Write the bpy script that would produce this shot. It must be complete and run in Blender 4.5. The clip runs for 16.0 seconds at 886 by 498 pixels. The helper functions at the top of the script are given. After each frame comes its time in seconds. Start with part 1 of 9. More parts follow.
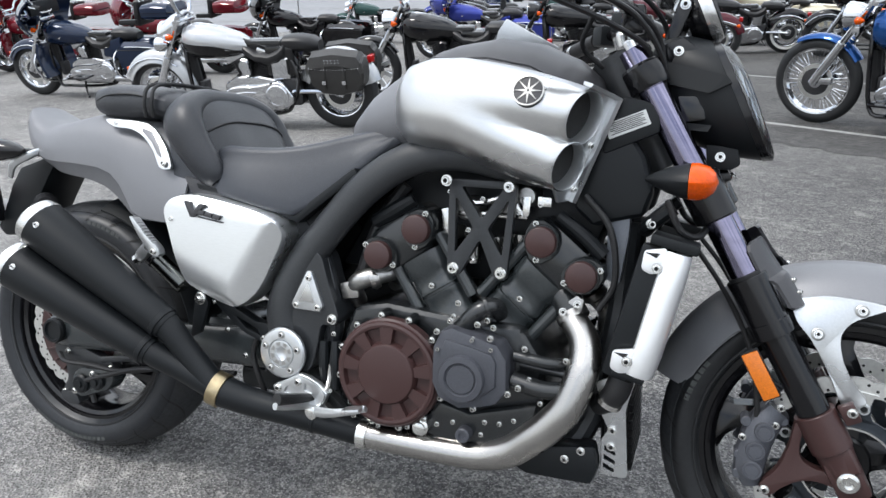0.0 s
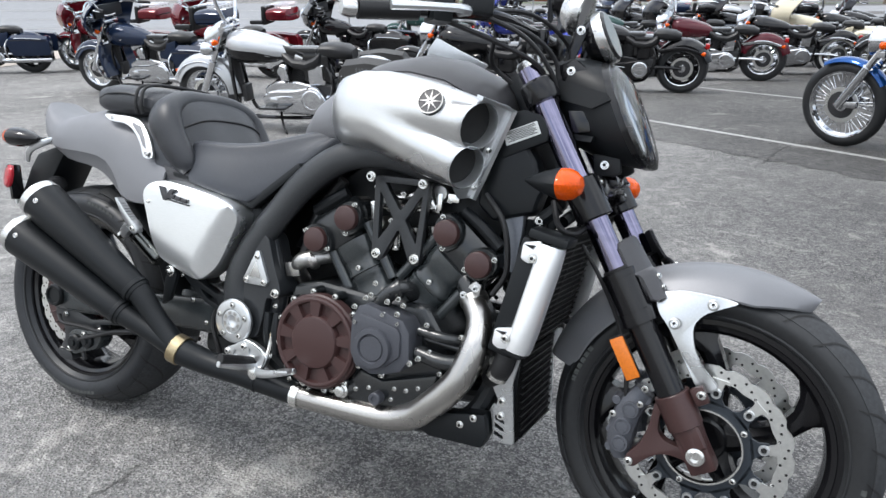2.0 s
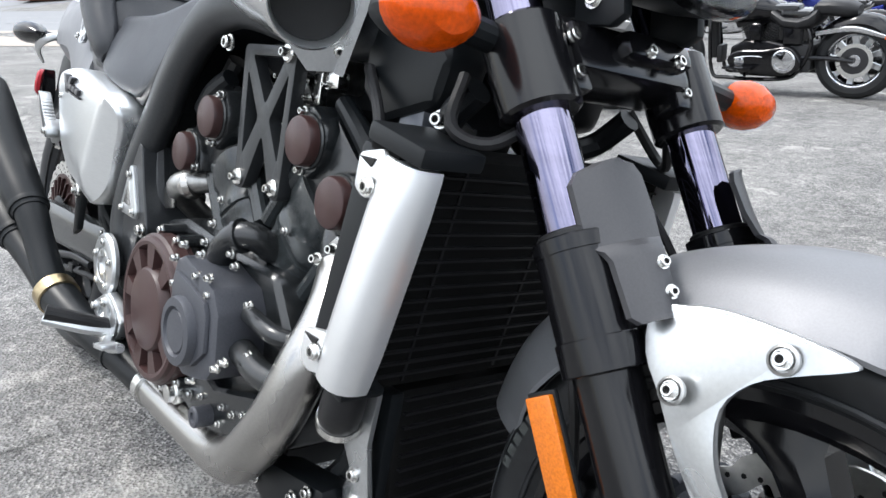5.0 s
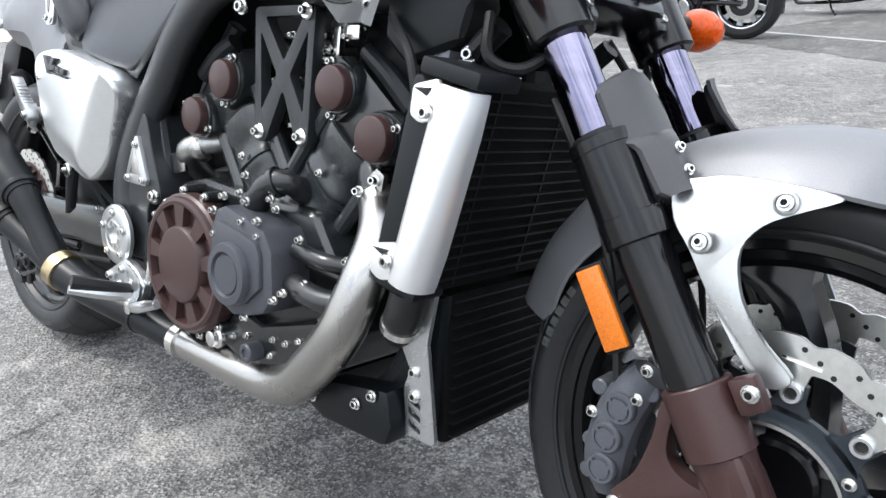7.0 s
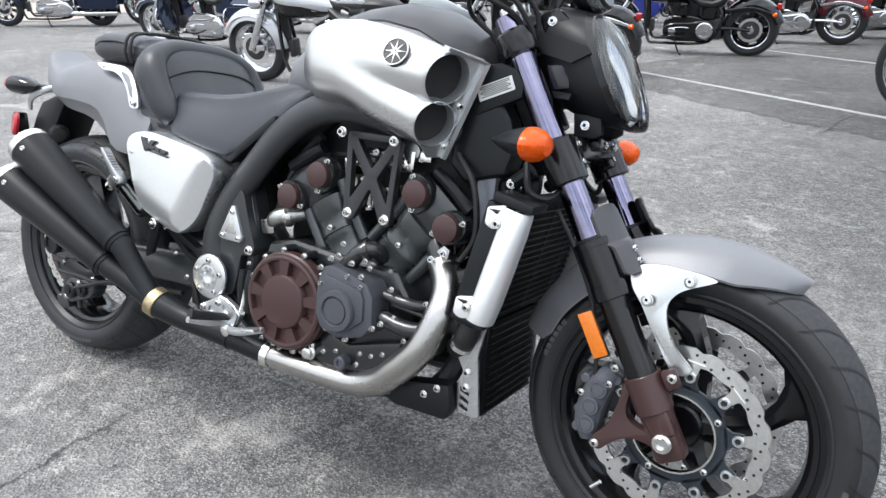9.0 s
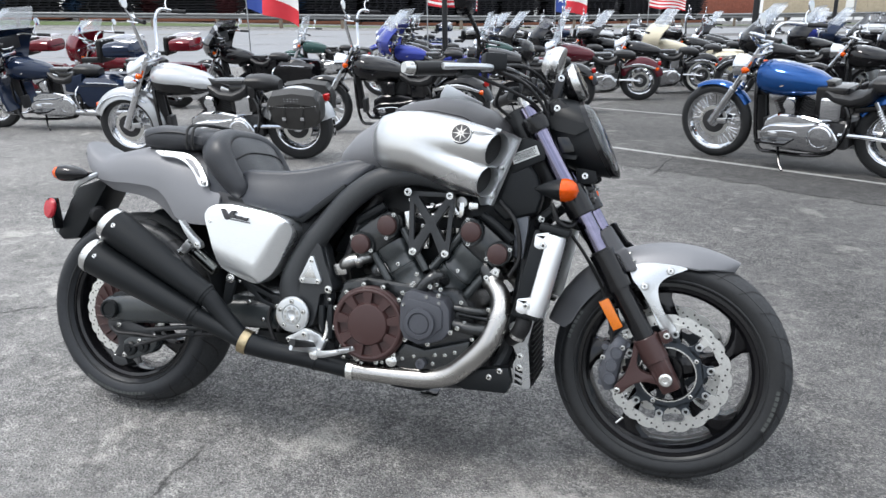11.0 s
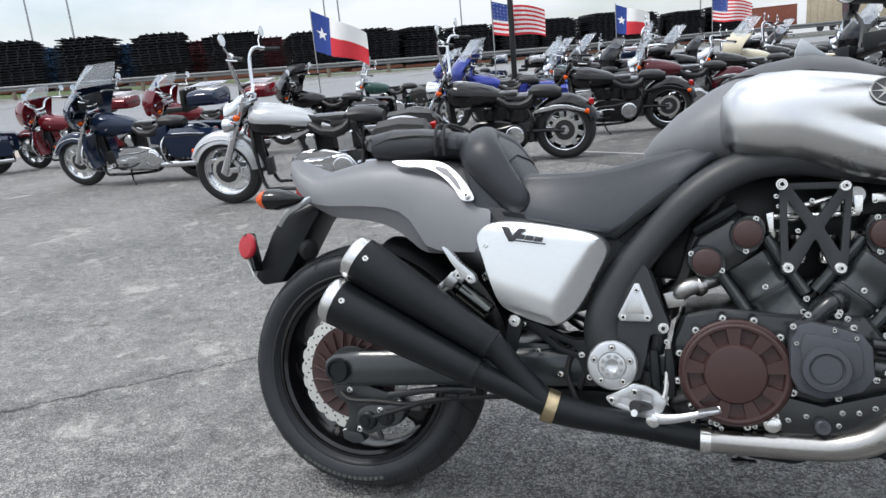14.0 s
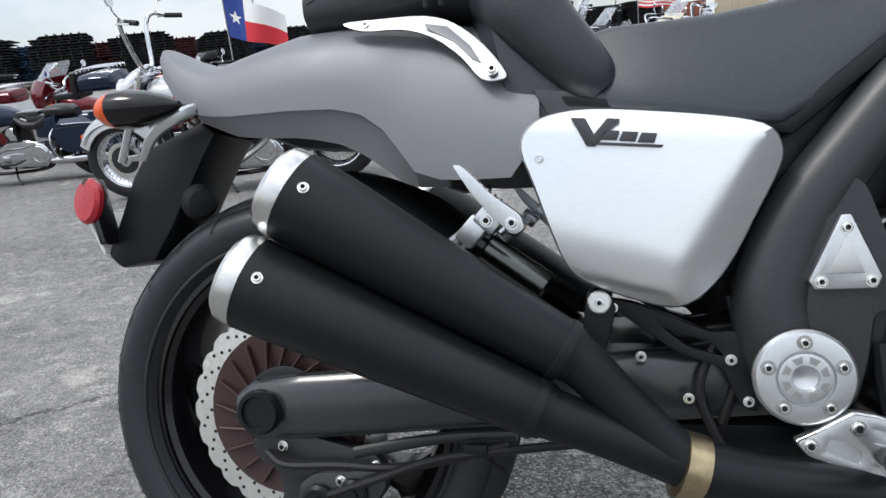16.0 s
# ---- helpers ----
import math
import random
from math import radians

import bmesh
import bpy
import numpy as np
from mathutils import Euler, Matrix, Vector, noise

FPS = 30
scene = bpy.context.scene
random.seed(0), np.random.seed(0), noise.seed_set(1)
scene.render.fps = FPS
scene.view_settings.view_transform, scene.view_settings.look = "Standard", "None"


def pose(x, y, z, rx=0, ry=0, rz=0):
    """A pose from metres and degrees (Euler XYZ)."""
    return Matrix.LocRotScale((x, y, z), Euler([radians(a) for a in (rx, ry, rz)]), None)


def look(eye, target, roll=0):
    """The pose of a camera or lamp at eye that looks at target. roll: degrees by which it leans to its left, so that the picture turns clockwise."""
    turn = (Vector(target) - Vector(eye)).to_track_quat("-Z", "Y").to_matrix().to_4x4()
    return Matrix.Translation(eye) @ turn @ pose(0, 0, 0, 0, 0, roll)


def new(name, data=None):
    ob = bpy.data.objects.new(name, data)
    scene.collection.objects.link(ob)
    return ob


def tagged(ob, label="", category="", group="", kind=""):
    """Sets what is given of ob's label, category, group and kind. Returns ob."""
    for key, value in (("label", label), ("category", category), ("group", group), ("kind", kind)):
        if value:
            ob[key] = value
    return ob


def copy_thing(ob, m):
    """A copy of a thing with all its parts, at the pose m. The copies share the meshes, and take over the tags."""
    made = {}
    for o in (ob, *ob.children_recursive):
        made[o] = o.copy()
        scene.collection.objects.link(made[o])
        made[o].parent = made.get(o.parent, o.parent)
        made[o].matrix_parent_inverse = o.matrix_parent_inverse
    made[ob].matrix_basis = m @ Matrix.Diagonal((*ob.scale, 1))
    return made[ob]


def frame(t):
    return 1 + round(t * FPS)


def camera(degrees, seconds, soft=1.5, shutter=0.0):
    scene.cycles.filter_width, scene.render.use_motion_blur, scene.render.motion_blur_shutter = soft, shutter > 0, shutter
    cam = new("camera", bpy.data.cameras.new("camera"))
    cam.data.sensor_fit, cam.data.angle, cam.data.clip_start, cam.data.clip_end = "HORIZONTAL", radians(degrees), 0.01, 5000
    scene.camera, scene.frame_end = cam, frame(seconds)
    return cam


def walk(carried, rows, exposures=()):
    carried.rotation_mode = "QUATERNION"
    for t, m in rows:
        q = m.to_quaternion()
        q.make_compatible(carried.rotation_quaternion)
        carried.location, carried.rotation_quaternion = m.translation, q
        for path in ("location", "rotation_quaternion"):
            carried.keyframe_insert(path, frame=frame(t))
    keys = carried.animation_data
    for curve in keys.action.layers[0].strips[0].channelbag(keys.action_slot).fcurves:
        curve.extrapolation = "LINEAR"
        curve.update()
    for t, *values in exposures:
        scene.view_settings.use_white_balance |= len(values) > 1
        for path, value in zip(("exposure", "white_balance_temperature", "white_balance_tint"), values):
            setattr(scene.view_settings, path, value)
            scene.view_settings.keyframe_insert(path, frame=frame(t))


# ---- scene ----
cam = camera(64.1, 16.0)
PATH = [
    (0, (1.434, -1.181, 1.109), (0.754, 0.57, 0.422), -1.7),
    (0.5, (1.457, -1.259, 1.108), (0.838, 0.518, 0.429), -1.0),
    (1, (1.537, -1.298, 1.128), (0.954, 0.492, 0.454), 0.4),
    (1.5, (1.683, -1.303, 1.123), (0.945, 0.433, 0.458), -0.4),
    (2, (1.755, -1.258, 1.128), (0.941, 0.446, 0.47), -0.3),
    (2.5, (1.783, -1.117, 1.116), (0.872, 0.543, 0.471), -0.3),
    (3, (1.794, -0.953, 1.112), (0.738, 0.621, 0.476), -0.5),
    (3.5, (1.825, -0.807, 1.072), (0.673, 0.695, 0.428), -0.1),
    (4, (1.863, -0.607, 1.008), (0.554, 0.751, 0.345), -0.4),
    (4.5, (1.862, -0.465, 0.899), (0.443, 0.784, 0.246), -0.5),
    (5, (1.854, -0.398, 0.821), (0.417, 0.829, 0.166), -1.2),
    (5.2, (1.848, -0.383, 0.809), (0.403, 0.843, 0.17), -1.3),
    (7.3, (1.856, -0.641, 0.81), (0.658, 0.766, 0.046), -4.2),
    (7.5, (1.858, -0.683, 0.837), (0.703, 0.758, 0.067), -3.3),
    (8, (1.859, -0.814, 0.926), (0.8, 0.697, 0.157), -1.0),
    (8.5, (1.878, -0.948, 1.023), (0.856, 0.585, 0.244), -0.3),
    (9, (1.883, -1.109, 1.102), (0.936, 0.482, 0.345), 0.0),
    (9.5, (1.862, -1.267, 1.155), (0.993, 0.379, 0.423), 0.0),
    (10, (1.783, -1.441, 1.188), (0.969, 0.252, 0.5), -1.3),
    (10.2, (1.734, -1.513, 1.217), (0.985, 0.219, 0.556), -1.3),
    (12.3, (1.364, -2.053, 1.203), (0.92, -0.185, 0.643), -1.2),
    (12.5, (1.285, -2.055, 1.171), (0.843, -0.181, 0.628), -1.4),
    (13, (1.125, -1.939, 1.117), (0.555, -0.088, 0.616), -3.5),
    (13.5, (0.972, -1.73, 1.107), (0.272, 0.077, 0.612), -5.6),
    (14, (0.824, -1.506, 1.06), (0.155, 0.313, 0.566), -5.3),
    (14.5, (0.693, -1.284, 1.0), (0.113, 0.563, 0.497), -4.2),
    (15, (0.612, -1.072, 0.921), (0.048, 0.781, 0.421), -4.5),
    (15.5, (0.536, -0.933, 0.834), (0.009, 0.929, 0.329), -5.5),
    (16, (0.475, -0.862, 0.793), (-0.004, 1.012, 0.283), -6.4),
]
# the clip's own exposure drifts a little as it turns from the shaded engine to the bright lot
walk(cam, [(t, look(eye, target, roll)) for t, eye, target, roll in PATH],
     exposures=[(0, 1.10), (2, 1.17), (3.5, 1.25), (4.5, 1.42), (5.2, 1.47), (7.3, 1.54), (8.5, 1.46), (10, 1.24), (12.5, 1.00), (13.2, 0.94), (14, 0.82), (16, 0.73)])

# ---- world and light: bright broken overcast ----
SUN_AZ, SUN_EL = radians(215.0), radians(60.0)      # towards the sun, from +x to +y
world = bpy.data.worlds.new("sky")
scene.world = world
world.use_nodes = True
wn, wl = world.node_tree.nodes, world.node_tree.links
wn.clear()
w_out = wn.new("ShaderNodeOutputWorld")
w_sky = wn.new("ShaderNodeTexSky")
w_sky.sky_type = "NISHITA"
w_sky.sun_disc = False
w_sky.sun_elevation = SUN_EL
w_sky.sun_rotation = radians(90) - SUN_AZ
w_sky.air_density, w_sky.dust_density = 1.0, 2.0
w_bg = wn.new("ShaderNodeBackground")
w_bg.inputs["Strength"].default_value = 0.10
w_cl = wn.new("ShaderNodeBackground")
w_cl.inputs["Color"].default_value = (0.91, 0.96, 1.02, 1)
w_cl.inputs["Strength"].default_value = 0.98
w_mix = wn.new("ShaderNodeMixShader")
w_co = wn.new("ShaderNodeTexCoord")
w_map = wn.new("ShaderNodeMapping")
w_map.inputs["Scale"].default_value = (1.0, 1.0, 2.6)
w_noise = wn.new("ShaderNodeTexNoise")
w_noise.inputs["Scale"].default_value = 2.6
w_noise.inputs["Detail"].default_value = 7.0
w_noise.inputs["Roughness"].default_value = 0.55
w_ramp = wn.new("ShaderNodeValToRGB")
w_ramp.color_ramp.elements[0].position = 0.30
w_ramp.color_ramp.elements[1].position = 0.56
wl.new(w_co.outputs["Generated"], w_map.inputs["Vector"])
wl.new(w_map.outputs["Vector"], w_noise.inputs["Vector"])
wl.new(w_noise.outputs["Fac"], w_ramp.inputs["Fac"])
wl.new(w_ramp.outputs["Color"], w_mix.inputs["Fac"])
# an overcast sky is brighter overhead than near the horizon
w_sep = wn.new("ShaderNodeSeparateXYZ")
w_up = wn.new("ShaderNodeMapRange")
w_up.inputs["From Min"].default_value, w_up.inputs["From Max"].default_value = 0.0, 0.9
w_up.inputs["To Min"].default_value, w_up.inputs["To Max"].default_value = 0.50, 1.40
wl.new(w_co.outputs["Generated"], w_sep.inputs["Vector"])
wl.new(w_sep.outputs["Z"], w_up.inputs["Value"])
wl.new(w_up.outputs["Result"], w_cl.inputs["Strength"])
wl.new(w_sky.outputs["Color"], w_bg.inputs["Color"])
wl.new(w_bg.outputs["Background"], w_mix.inputs[1])
wl.new(w_cl.outputs["Background"], w_mix.inputs[2])
wl.new(w_mix.outputs["Shader"], w_out.inputs["Surface"])

sun = new("sun", bpy.data.lights.new("sun", "SUN"))
sun.data.energy, sun.data.angle, sun.data.color = 1.0, radians(12.0), (1.0, 0.975, 0.94)
sun_way = Vector((math.cos(SUN_AZ) * math.cos(SUN_EL), math.sin(SUN_AZ) * math.cos(SUN_EL), math.sin(SUN_EL)))
sun.matrix_world = look(sun_way * 30, (0, 0, 0))


# ---- materials ----
def _noise(nt, scale, detail=4.0, rough=0.55, stretch=None):
    co = nt.nodes.new("ShaderNodeTexCoord")
    src = co.outputs["Object"]
    if stretch:
        mp = nt.nodes.new("ShaderNodeMapping")
        mp.inputs["Scale"].default_value = stretch
        nt.links.new(src, mp.inputs["Vector"])
        src = mp.outputs["Vector"]
    n = nt.nodes.new("ShaderNodeTexNoise")
    n.inputs["Scale"].default_value = scale
    n.inputs["Detail"].default_value = detail
    n.inputs["Roughness"].default_value = rough
    nt.links.new(src, n.inputs["Vector"])
    return n.outputs["Fac"]


def _mixrgb(nt, fac, a, b, blend="MIX"):
    m = nt.nodes.new("ShaderNodeMix")
    m.data_type, m.blend_type = "RGBA", blend
    for sock, v in ((m.inputs[0], fac), (m.inputs[6], a), (m.inputs[7], b)):
        if isinstance(v, (int, float)):
            sock.default_value = v
        elif isinstance(v, tuple):
            sock.default_value = (*v[:3], 1)
        else:
            nt.links.new(v, sock)
    return m.outputs[2]


def _range(nt, value, a, b, lo=0.3, hi=0.7):
    r = nt.nodes.new("ShaderNodeMapRange")
    r.inputs["From Min"].default_value, r.inputs["From Max"].default_value = lo, hi
    r.inputs["To Min"].default_value, r.inputs["To Max"].default_value = a, b
    nt.links.new(value, r.inputs["Value"])
    return r.outputs["Result"]


def mat(name, base, rough=0.5, metal=0.0, vary=0.12, grain=120.0, bump=0.05, coat=0.0, stretch=None, big=4.0, dist=0.001, spec=0.5, random_tint=0.0, dust=0.0):
    """A principled material whose colour, gloss and relief vary at two scales."""
    m = bpy.data.materials.new(name)
    m.use_nodes = True
    nt = m.node_tree
    p = nt.nodes["Principled BSDF"]
    fine, wide = _noise(nt, grain, 5.0, 0.6, stretch), _noise(nt, big, 4.0, 0.6)
    dark, light = tuple(c * (1 - vary) for c in base), tuple(min(1, c * (1 + vary)) for c in base)
    col = _mixrgb(nt, _range(nt, fine, 0, 1), dark, light)
    col = _mixrgb(nt, _range(nt, wide, 0, 0.5), col, tuple(c * (1 - 0.8 * vary) for c in base))
    if dust:
        col = _mixrgb(nt, _range(nt, wide, 0, dust, 0.45, 0.75), col, (0.32, 0.30, 0.28))
    if random_tint:
        oi = nt.nodes.new("ShaderNodeObjectInfo")
        col = _mixrgb(nt, _range(nt, oi.outputs["Random"], 0, random_tint, 0, 1), col, tuple(c * 0.5 for c in base))
    nt.links.new(col, p.inputs["Base Color"])
    nt.links.new(_range(nt, wide, max(0.02, rough * 0.8), min(1, rough * 1.25)), p.inputs["Roughness"])
    p.inputs["Metallic"].default_value = metal
    p.inputs["Coat Weight"].default_value = coat
    p.inputs["Coat Roughness"].default_value = 0.05
    p.inputs["Specular IOR Level"].default_value = spec
    if bump:
        b = nt.nodes.new("ShaderNodeBump")
        b.inputs["Strength"].default_value = bump
        b.inputs["Distance"].default_value = dist
        nt.links.new(fine, b.inputs["Height"])
        nt.links.new(b.outputs["Normal"], p.inputs["Normal"])
    return m


def glass(name, tint=(1, 1, 1), rough=0.02, ior=1.45, clear=0.75):
    """Thin clear plastic: mostly see-through, with a glossy face."""
    m = bpy.data.materials.new(name)
    m.use_nodes = True
    nt = m.node_tree
    nt.nodes.remove(nt.nodes["Principled BSDF"])
    tr, gl, mx = nt.nodes.new("ShaderNodeBsdfTransparent"), nt.nodes.new("ShaderNodeBsdfGlossy"), nt.nodes.new("ShaderNodeMixShader")
    tr.inputs["Color"].default_value = (*tint, 1)
    gl.inputs["Roughness"].default_value = rough
    fr = nt.nodes.new("ShaderNodeFresnel")
    fr.inputs["IOR"].default_value = ior
    nt.links.new(_range(nt, fr.outputs["Fac"], 1 - clear, 1, 0, 1), mx.inputs["Fac"])
    nt.links.new(tr.outputs["BSDF"], mx.inputs[1])
    nt.links.new(gl.outputs["BSDF"], mx.inputs[2])
    nt.links.new(mx.outputs["Shader"], nt.nodes["Material Output"].inputs["Surface"])
    return m


def screen_plastic(name, tint, sky_haze, see):
    """A clear screen: part see-through, part milky to paint in the sky's sheen, with a soft gloss."""
    m = bpy.data.materials.new(name)
    m.use_nodes = True
    nt = m.node_tree
    nt.nodes.remove(nt.nodes["Principled BSDF"])
    tr, tl, df, gl = (nt.nodes.new("ShaderNodeBsdf" + k) for k in ("Transparent", "Translucent", "Diffuse", "Glossy"))
    tr.inputs["Color"].default_value = (*tint, 1)
    for n in (tl, df):
        n.inputs["Color"].default_value = (*sky_haze, 1)
    gl.inputs["Roughness"].default_value = 0.12
    a, b, c = (nt.nodes.new("ShaderNodeMixShader") for _ in range(3))
    a.inputs["Fac"].default_value, b.inputs["Fac"].default_value, c.inputs["Fac"].default_value = 0.5, see, 0.14
    nt.links.new(tl.outputs["BSDF"], a.inputs[1])
    nt.links.new(df.outputs["BSDF"], a.inputs[2])
    nt.links.new(a.outputs["Shader"], b.inputs[1])
    nt.links.new(tr.outputs["BSDF"], b.inputs[2])
    nt.links.new(b.outputs["Shader"], c.inputs[1])
    nt.links.new(gl.outputs["BSDF"], c.inputs[2])
    nt.links.new(c.outputs["Shader"], nt.nodes["Material Output"].inputs["Surface"])
    return m


def lens_mat(name, base, rough=0.16):
    """Coloured lens plastic with moulded prisms behind its face."""
    m = mat(name, base, rough, 0.0, 0.30, 200, 0.25, coat=0.12, dist=0.002, spec=0.22)
    m.node_tree.nodes["Principled BSDF"].inputs["Transmission Weight"].default_value = 0.12
    return m


M = {}
M["rubber"] = mat("tyre_rubber", (0.0125, 0.0135, 0.0150), 0.46, 0, 0.3, 90, 0.15, dust=0.02, spec=0.40)
M["matte_black"] = mat("matte_black_paint", (0.0072, 0.0086, 0.0100), 0.40, 0, 0.15, 300, 0.05, spec=0.24)
M["satin_black"] = mat("satin_black_paint", (0.005, 0.005, 0.006), 0.16, 0, 0.15, 200, 0.02, coat=0.05, spec=0.38)
M["gloss_black"] = mat("gloss_black_paint", (0.004, 0.004, 0.005), 0.14, 0, 0.1, 60, 0.0, coat=0.4, spec=0.35)
M["frame_black"] = mat("frame_black_cast", (0.0210, 0.0230, 0.0255), 0.38, 0, 0.25, 300, 0.16, spec=0.42)
M["engine_black"] = mat("engine_black_crinkle", (0.0115, 0.0132, 0.0145), 0.22, 0.0, 0.3, 380, 0.16, dust=0.02, spec=0.60)
M["dark_grey"] = mat("dark_grey_cast_alloy", (0.058, 0.061, 0.072), 0.45, 0.2, 0.2, 450, 0.15, spec=0.4)
M["maroon"] = mat("maroon_brown_enamel", (0.043, 0.0205, 0.0195), 0.38, 0.0, 0.15, 400, 0.08, spec=0.4)
M["brushed"] = mat("brushed_aluminium", (0.62, 0.62, 0.61), 0.26, 1.0, 0.10, 90, 0.04, stretch=(1, 14, 14), dist=0.0003)
M["scoop_alloy"] = mat("satin_brushed_scoop", (0.66, 0.665, 0.665), 0.27, 1.0, 0.08, 90, 0.02, stretch=(1, 14, 14), dist=0.0003)
M["steel_pipe"] = mat("brushed_stainless_pipe", (0.43, 0.42, 0.405), 0.27, 1.0, 0.14, 60, 0.03, stretch=(3, 18, 18), dist=0.0003)
M["silver"] = mat("silver_lacquered_alloy", (0.60, 0.615, 0.625), 0.32, 0.90, 0.06, 260, 0.02)
M["white_silver"] = mat("pale_silver_panel", (0.86, 0.87, 0.88), 0.36, 0.80, 0.02, 60, 0.0)
M["cover_alloy"] = mat("satin_side_cover_alloy", (0.82, 0.84, 0.85), 0.32, 0.92, 0.03, 40, 0.01, stretch=(2, 2, 10), dist=0.0004)
M["chrome"] = mat("chrome_plate", (0.62, 0.63, 0.65), 0.05, 1.0, 0.05, 40, 0.0)
M["bolt"] = mat("zinc_bolt", (0.74, 0.74, 0.72), 0.22, 1.0, 0.12, 300, 0.05)
M["fork_tube"] = mat("blue_violet_coated_fork", (0.215, 0.205, 0.285), 0.07, 1.0, 0.12, 20, 0.0, stretch=(1, 1, 3))
M["tank_grey"] = mat("matte_graphite_metallic_paint", (0.172, 0.175, 0.186), 0.47, 0.32, 0.08, 600, 0.03, spec=0.40)
M["tank_dark"] = mat("dark_graphite_satin_plastic", (0.046, 0.046, 0.050), 0.36, 0.1, 0.1, 500, 0.05, spec=0.4)
M["seat"] = mat("black_vinyl_leather", (0.0335, 0.0370, 0.0450), 0.42, 0, 0.25, 520, 0.55, dist=0.0008, spec=0.42)
M["seat_grain"] = mat("pebbled_black_leather", (0.0195, 0.0212, 0.0255), 0.40, 0, 0.3, 420, 0.6, dist=0.0008, spec=0.42)
M["stitch"] = mat("dark_stitching", (0.012, 0.012, 0.013), 0.7, 0, 0.2, 800, 0.3)
M["gold"] = mat("tarnished_brass_ring", (0.42, 0.34, 0.21), 0.34, 1.0, 0.2, 90, 0.05)
M["orange"] = lens_mat("orange_indicator_lens", (0.74, 0.088, 0.0008))
M["amber"] = mat("amber_reflector_cells", (0.58, 0.145, 0.006), 0.25, 0, 0.3, 450, 0.5, coat=0.4)
M["red_lens"] = lens_mat("red_reflector_lens", (0.42, 0.022, 0.035))
M["clear"] = glass("clear_lens_plastic", (1.0, 1.0, 1.0), 0.01, 1.35, 0.96)
M["shield"] = screen_plastic("clear_windscreen_plastic", (0.94, 0.96, 0.98), (0.66, 0.70, 0.74), 0.82)
M["dark_shield"] = screen_plastic("smoked_windscreen_plastic", (0.35, 0.36, 0.38), (0.10, 0.10, 0.11), 0.75)
M["reflector"] = mat("headlight_reflector", (0.60, 0.63, 0.68), 0.07, 1.0, 0.03, 55, 0.20, dist=0.003)
M["caliper_grey"] = mat("grey_anodised_caliper", (0.085, 0.090, 0.105), 0.42, 0.3, 0.2, 350, 0.12, spec=0.4)
# rear tyre: slightly paler and bluer than the front
M["rubber_rear"] = mat("dusty_tyre_rubber", (0.0130, 0.0150, 0.0185), 0.44, 0, 0.3, 90, 0.15, dust=0.015, spec=0.42)
M["rubber_mark"] = mat("moulded_rubber_lettering", (0.060, 0.064, 0.062), 0.55, 0, 0.35, 140, 0.1, spec=0.3)
M["disc"] = mat("ground_steel_disc", (0.72, 0.72, 0.70), 0.30, 1.0, 0.12, 120, 0.05)
M["carrier_blue"] = mat("blue_black_anodised_carrier", (0.020, 0.026, 0.034), 0.34, 0.2, 0.2, 200, 0.05, spec=0.5)
M["reservoir"] = mat("dark_satin_metal", (0.10, 0.105, 0.10), 0.22, 1.0, 0.1, 60, 0.02)
M["duct_grey"] = mat("blue_grey_plastic", (0.105, 0.115, 0.135), 0.32, 0.0, 0.1, 200, 0.03)
M["label"] = mat("printed_label", (0.62, 0.63, 0.62), 0.45, 0, 0.05, 90, 0.0)
M["ink"] = mat("label_ink", (0.05, 0.05, 0.05), 0.6, 0, 0.1, 90, 0.0)
M["hose"] = mat("black_rubber_hose", (0.012, 0.012, 0.013), 0.5, 0, 0.2, 200, 0.1, spec=0.35)
# intake mesh; also the painted shade of sockets, drillings, bores, slots and tread grooves
M["mesh_shade_black"] = mat("black_intake_mesh", (0.006, 0.006, 0.006), 0.7, 0, 0.3, 900, 0.5)
M["rad_core"] = mat("radiator_core", (0.004, 0.004, 0.004), 0.75, 0.0, 0.3, 300, 0.3, stretch=(1, 6, 1), spec=0.12)
M["rad_slat"] = mat("black_radiator_slat", (0.009, 0.009, 0.010), 0.42, 0.0, 0.2, 60, 0.05, spec=0.3)
M["barrel"] = mat("barrel_charcoal_enamel", (0.025, 0.0295, 0.0315), 0.22, 0.0, 0.2, 260, 0.08, spec=0.62)
M["rubber_worn"] = mat("scuffed_tread_rubber", (0.028, 0.030, 0.033), 0.66, 0, 0.4, 120, 0.25, dust=0.05, spec=0.35)
M["throttle_alloy"] = mat("dull_throttle_alloy", (0.42, 0.42, 0.41), 0.38, 1.0, 0.2, 120, 0.1)

# ---- mesh helpers ----
V = Vector


def part(name, bm, material, parent, label="", angle=28, flat=False):
    """Link a bmesh as one mesh object under a thing or a part."""
    bmesh.ops.recalc_face_normals(bm, faces=bm.faces)
    me = bpy.data.meshes.new(name)
    bm.to_mesh(me)
    bm.free()
    if not flat:
        me.polygons.foreach_set("use_smooth", [True] * len(me.polygons))
        me.set_sharp_from_angle(angle=radians(angle))
    me.materials.append(material)
    ob = new(name, me)
    if parent is not None:
        ob.parent = parent
    if label:
        ob["label"] = label
    return ob


def again(ob, m, parent=None):
    """Another part on the same mesh, at the pose m."""
    o = ob.copy()
    scene.collection.objects.link(o)
    o.parent = parent if parent is not None else ob.parent
    o.matrix_basis = m
    return o


def thing(name, label, category, m=None, group="", kind=""):
    ob = new(name)
    ob.empty_display_size = 0.1
    if m is not None:
        ob.matrix_basis = m
    return tagged(ob, label, category, group, kind)


